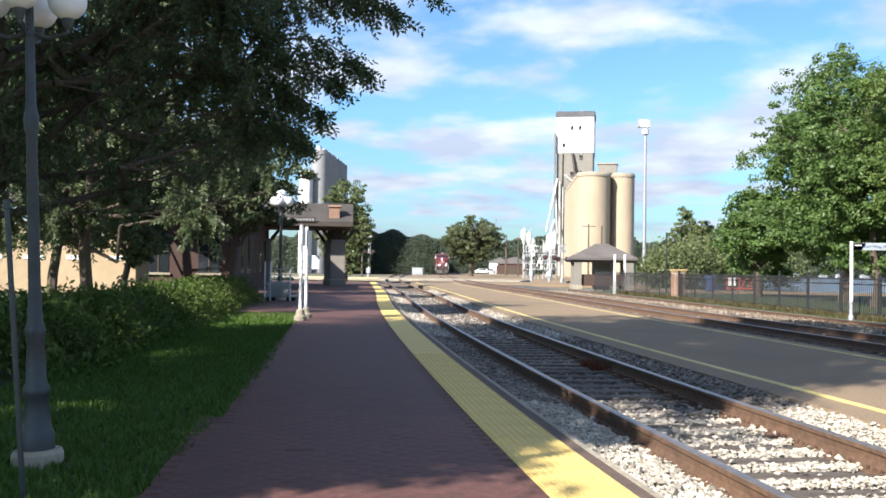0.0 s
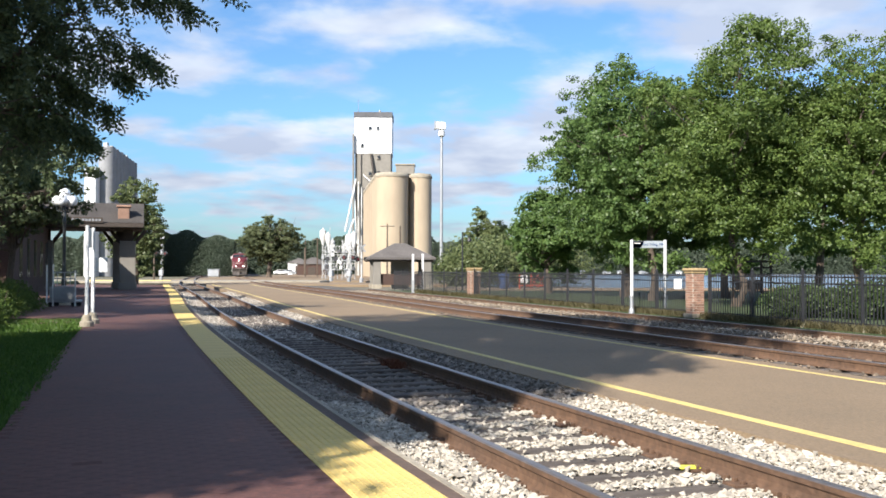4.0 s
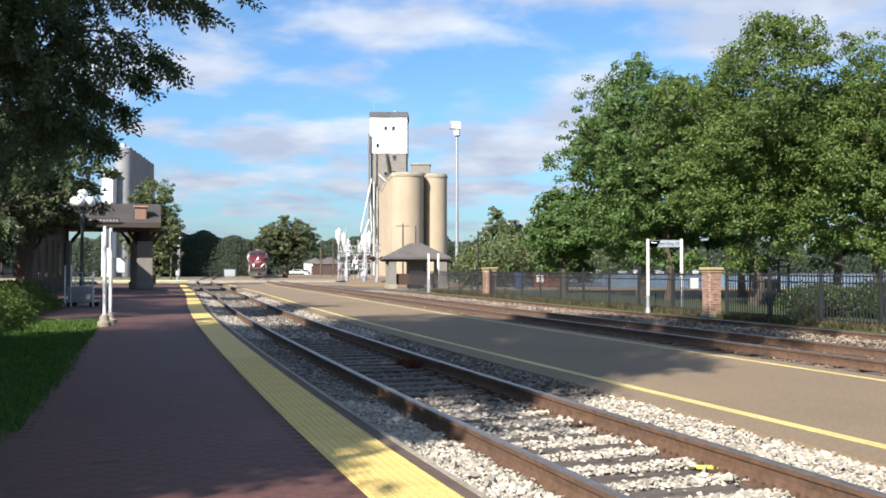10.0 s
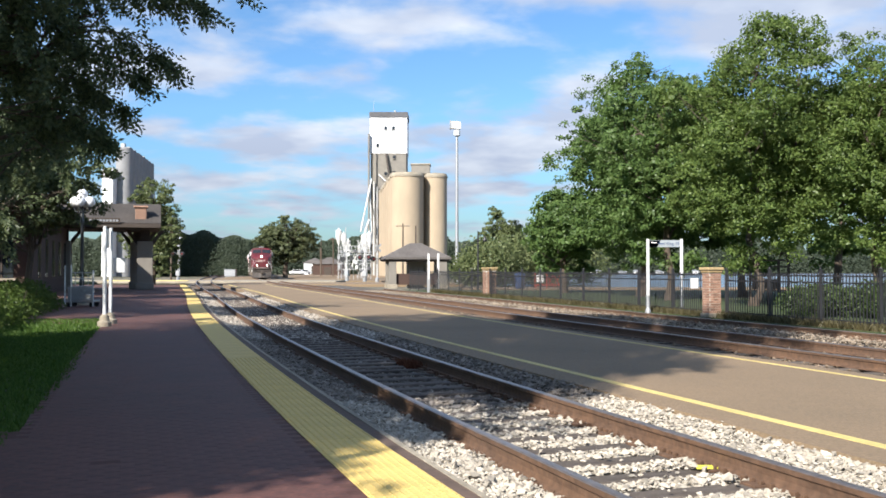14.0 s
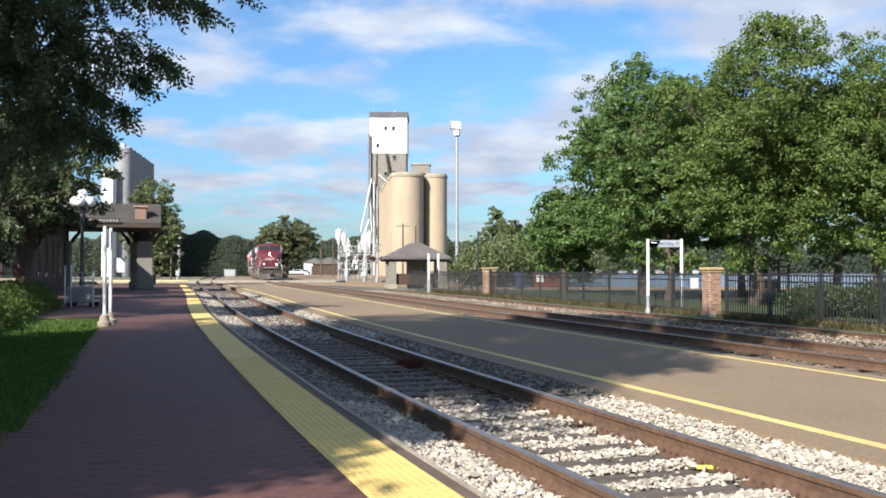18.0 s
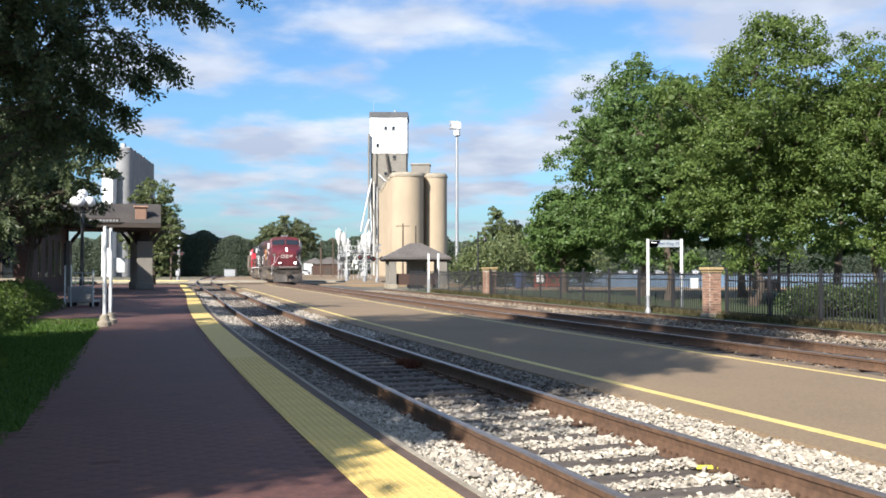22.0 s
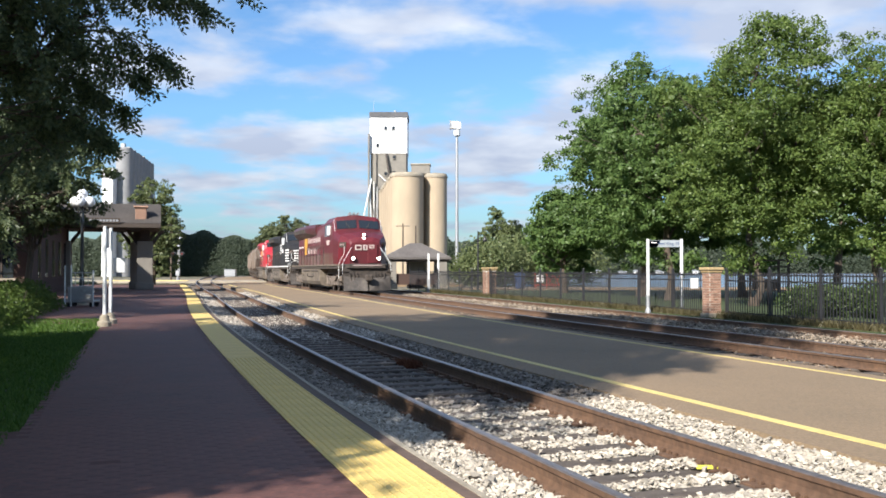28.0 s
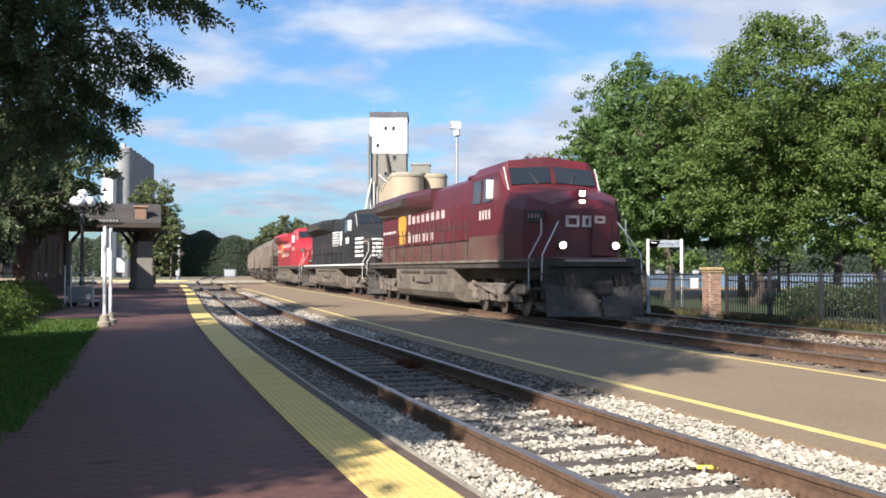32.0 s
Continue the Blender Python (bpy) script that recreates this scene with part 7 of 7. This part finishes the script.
def stones(name, label, n, place, size, mat, seed):
    """Broken stones, each a crooked lump, as one mesh."""
    rng = np.random.default_rng(seed)
    x, y, z = place(rng, n)
    base = np.array([(1, 0, 0), (-1, 0, 0), (0, 1, 0), (0, -1, 0), (0, 0, 1), (0, 0, -1)], float)
    # one cut of the lump's sides gives twelve corners
    mid = np.array([(1, 1, 0.2), (-1, 1, -0.2), (-1, -1, 0.3), (1, -1, -0.1)], float) * 0.8
    base = np.concatenate([base, mid])
    tri = np.array([(0, 6, 4), (6, 2, 4), (2, 7, 4), (7, 1, 4), (1, 8, 4), (8, 3, 4), (3, 9, 4), (9, 0, 4), (6, 0, 5), (2, 6, 5), (7, 2, 5), (1, 7, 5), (8, 1, 5), (3, 8, 5), (9, 3, 5), (0, 9, 5)])
    if size > 0.03:
        base, tri = base[:6], np.array([(0, 2, 4), (2, 1, 4), (1, 3, 4), (3, 0, 4), (2, 0, 5), (1, 2, 5), (3, 1, 5), (0, 3, 5)])
    k = len(base)
    sz = size * rng.lognormal(0, 0.28, n)[:, None, None]
    v = base[None] * (1 + rng.normal(size=(n, k, 1)) * 0.34) * np.array([1.0, 0.8, 0.62]) * sz
    a, b = rng.uniform(0, 2 * np.pi, n), rng.normal(size=n) * 0.5
    ca, sa, cb, sb = np.cos(a)[:, None], np.sin(a)[:, None], np.cos(b)[:, None], np.sin(b)[:, None]
    X, Y, Z = v[..., 0], v[..., 1], v[..., 2]
    Y, Z = Y * cb - Z * sb, Y * sb + Z * cb
    X, Y = X * ca - Y * sa, X * sa + Y * ca
    v = np.stack([X + x[:, None], Y + y[:, None], Z + z[:, None]], 2).reshape(-1, 3)
    f = (tri[None] + (np.arange(n) * k)[:, None, None]).reshape(-1, 3)
    ob = new(name, raw_mesh(name, v, f, mat))
    return tagged(ob, label, "ballast", "", "stuff")


def near_bed(y0, y1, bias):
    def place(rng, n):
        y = y0 + (y1 - y0) * rng.uniform(0, 1, n) ** bias
        c = rng.uniform(2.08, 5.22, n)
        d = np.abs(c - NEAR_C) / K
        cover = np.where(d < 0.70, np.where(y < 11, -0.182, np.where(y < 21, -0.222, -0.2)), np.where(d < 0.83, -0.24, -0.165))
        cover = np.where(c > 4.62, -0.15 + (c - 4.62) * 0.17, cover)
        cover = np.where(c < 2.7, -0.15 + (2.7 - c) * 0.09, cover)
        # between the rails stones lie in the cribs, few on the ties
        yc = y + (c - NEAR_C) * np.interp(y, _y, _slope)
        i = np.clip(np.searchsorted(TIE_Y, yc), 1, len(TIE_Y) - 1)
        on_tie = (np.minimum(np.abs(yc - TIE_Y[i]), np.abs(yc - TIE_Y[i - 1])) < 0.15) & (d < 0.76)
        z = cover + rng.normal(size=n) * 0.012
        z = np.where(on_tie, np.where(rng.uniform(0, 1, n) < 0.02, z + 0.03, -0.24), z)
        return c + np.interp(y, _y, _x), y, z
    return place


def main_bed(rng, n):
    y = 2 + 68 * rng.uniform(0, 1, n) ** 1.2
    c = rng.uniform(9.5, 17.2, n)
    d = np.abs(c - MAIN_C) / K
    z = np.where(d < 0.72, -0.19, np.where(d < 0.84, -0.26, -0.18)) + rng.normal(size=n) * 0.012
    return c + np.interp(y, _y, _x), y, z


stones("ballast_stones", "pale grey crushed stone ballast between the near rails", 42000, near_bed(4.6, 10.6, 1.1), 0.020, M["stone"], 71)
# this stretch carries the crown's shade in the stone colour
stones("ballast_stones", "dusty brown-grey ballast of the near track with tree shade put into its colour", 26000, near_bed(10.4, 20.5, 1.25), 0.029, M["stone_shaded"], 72)
stones("ballast_stones", "pale grey crushed stone ballast farther along the near track", 26000, near_bed(20.0, 60.0, 1.5), 0.033, M["stone_grey"], 76)

stones("ballast_stones", "pale grey crushed stone ballast of the near track beside the path", 9000, near_bed(-8.0, 4.6, 1.0), 0.031, M["stone"], 75)


def heap_bed(rng, n):
    """The pale ridge of stones between the main track and the fence."""
    y = 17 + 50 * rng.uniform(0, 1, n)
    c = 14.6 + rng.normal(size=n) * 0.42
    return c + np.interp(y, _y, _x), y, -0.17 + 0.05 * np.exp(-((c - 14.6) / 0.4) ** 2) + rng.normal(size=n) * 0.01


stones("ballast_stones", "rust-stained dark ballast under the main track", 17000, main_bed, 0.036, M["stone_rusty"], 73)
stones("ballast_stones", "dusty grey stone ridge between the main track and the fence", 6000, heap_bed, 0.036, M["stone_ridge"], 74)


def platform_bricks():
    """Brick paving: the nearest bricks singly, the rest joined."""
    slab = bpy.data.objects["pavement_platform"]
    bm = bmesh.new(); box(bm, -0.0995, 0.0995, -0.0495, 0.0495, -0.02, 0.0, 0.0015)
    me = mesh_of("brick", bm, M["brick_dark"])
    cube = np.array([(-1, -1, 0), (1, -1, 0), (1, 1, 0), (-1, 1, 0), (-1, -1, -1), (1, -1, -1), (1, 1, -1), (-1, 1, -1)], float) * np.array([0.0995, 0.0495, 0.018])
    quads = np.array([(0, 1, 2, 3), (4, 5, 1, 0), (5, 6, 2, 1), (6, 7, 3, 2), (7, 4, 0, 3)])
    rng = np.random.default_rng(81)
    V, F, count, single = [], [], 0, 0
    y = -6.0
    row = 0
    while y < 46:
        h = heading(y)
        ang = math.atan2(h.y, h.x) - math.pi / 2
        c0, c1 = (-1.15, 1.36) if y < 8 else (-0.95, 1.36) if y < 24.5 else (-3.6, 1.36)
        c = c0 + 0.1 * K + (0.1 * K if row % 2 else 0)
        while c < c1 - 0.05:
            z = -0.004 + rng.normal() * 0.0002
            yy = y - (c - 0.2) * h.x / h.y
            x = along(c, yy)
            if y > 5.5 and single < 300 and -0.7 < c < 1.3:
                b = new("brick", me); b.parent = slab; b.matrix_world = Matrix.Translation((x, yy, z)) @ Matrix.Rotation(ang, 4, "Z"); single += 1
            else:
                p = cube.copy(); ca, sa = math.cos(ang), math.sin(ang)
                p[:, 0], p[:, 1] = cube[:, 0] * ca - cube[:, 1] * sa + x, cube[:, 0] * sa + cube[:, 1] * ca + yy
                p[:, 2] += z
                V.append(p); F.append(quads + count * 8); count += 1
            c += 0.2 * K
        y += 0.1 * h.y
        row += 1
    ob = new("paving_rest", raw_mesh("paving_rest", np.concatenate(V), np.concatenate(F), M["brick_dark"]))
    ob.parent = slab
    tagged(ob, "", "", "", "stuff")


platform_bricks()


def tactile_plates():
    """Yellow plates with raised domes along the platform edge."""
    strip = bpy.data.objects["tactile_edge"]
    y, i = 3.6, 0
    dome = np.array([(math.cos(a) * r, math.sin(a) * r, z) for r, z in ((0.0125, 0.0), (0.007, 0.005)) for a in np.arange(6) * math.pi / 3] + [(0, 0, 0.005)])
    dt = np.array([(a, (a + 1) % 6, 6 + (a + 1) % 6, 6 + a) for a in range(6)])
    V, F, n = [], [], 0
    while y < 46:
        h = heading(y)
        m = Matrix.Translation((along(1.635, y + 0.29), y + 0.29, 0.004)) @ Matrix.Rotation(math.atan2(h.y, h.x) - math.pi / 2, 4, "Z")
        bm = bmesh.new(); box(bm, -0.262, 0.262, -0.300, 0.300, -0.01, 0.0, 0.003)
        p = part("tactile_plate", bm, M["tactile"], strip); p.matrix_world = m
        if y < 14:
            for u in range(9):
                for v in range(10):
                    o = m @ Vector((-0.236 + u * 0.059, -0.266 + v * 0.059, 0.0))
                    V.append(dome + np.array(o)); F.append(dt + n * 13); n += 1
        y += 0.606 * h.y
    ob = new("domes", raw_mesh("domes", np.concatenate(V), np.concatenate(F), M["tactile"])); ob.parent = strip
    tagged(ob, "", "", "", "stuff")


tactile_plates()
bm = bmesh.new(); box(bm, 1.90, 2.06, 7.22, 7.29, -0.158, -0.135, 0.006)
_w = tagged(part("litter", bm, material("yellow_scrap", (0.75, 0.72, 0.08), 0.6, bump=0.02)), "scrap of bright yellow plastic on the ballast", "litter")


# ---------------------------------------------------------------- what moves
# depth of the leading nose along the track, by time
PROGRESS = [(0.0, 211.0), (3.0, 197.5), (6.0, 183.5), (10.0, 163.5), (14.0, 141.5), (17.0, 123.8), (19.0, 111.3), (20.0, 105.2), (21.0, 99.0), (22.0, 92.6), (23.0, 86.6),
            (24.0, 80.2), (25.0, 74.2), (26.0, 68.0), (27.0, 61.6), (28.0, 54.7), (29.0, 47.0), (30.0, 39.2), (31.0, 31.6), (32.0, 24.3)]
_arc = np.concatenate([[0], np.cumsum(np.hypot(np.diff(_x), np.diff(_y)))])


def on_track(s):
    y = float(np.interp(s, _arc, _y))
    return Vector((along(MAIN_C, y), y, 0))


def smooth_progress():
    """The nose's arc length at every tenth of a second, smoothed."""
    ts = np.arange(0, 321) / 10.0
    d = np.interp(ts, [a for a, b in PROGRESS], [b for a, b in PROGRESS])
    pad = np.concatenate([2 * d[0] - d[12:0:-1], d, 2 * d[-1] - d[-2:-14:-1]])
    d = np.convolve(pad, np.ones(25) / 25, "valid")
    return ts, np.interp(d, _y, _arc)


def motions():
    ts, nose = smooth_progress()
    for ob, back, half, mid, wheels in consist:
        rows = []
        for i in range(0, 321, 5):
            a, b = on_track(nose[i] + back - mid - half), on_track(nose[i] + back - mid + half)
            d = (a - b).normalized()
            o = (a + b) / 2 - d * mid
            rows.append((float(ts[i]), pose(o.x, o.y, 0, 0, 0, math.degrees(math.atan2(d.y, d.x)))))
        walk(ob, rows)
        for w, xx, radius in wheels:
            walk(w, [(float(ts[i]), pose(xx, 0, radius, 0, math.degrees((nose[0] - nose[i]) / radius))) for i in range(0, 321)])


motions()
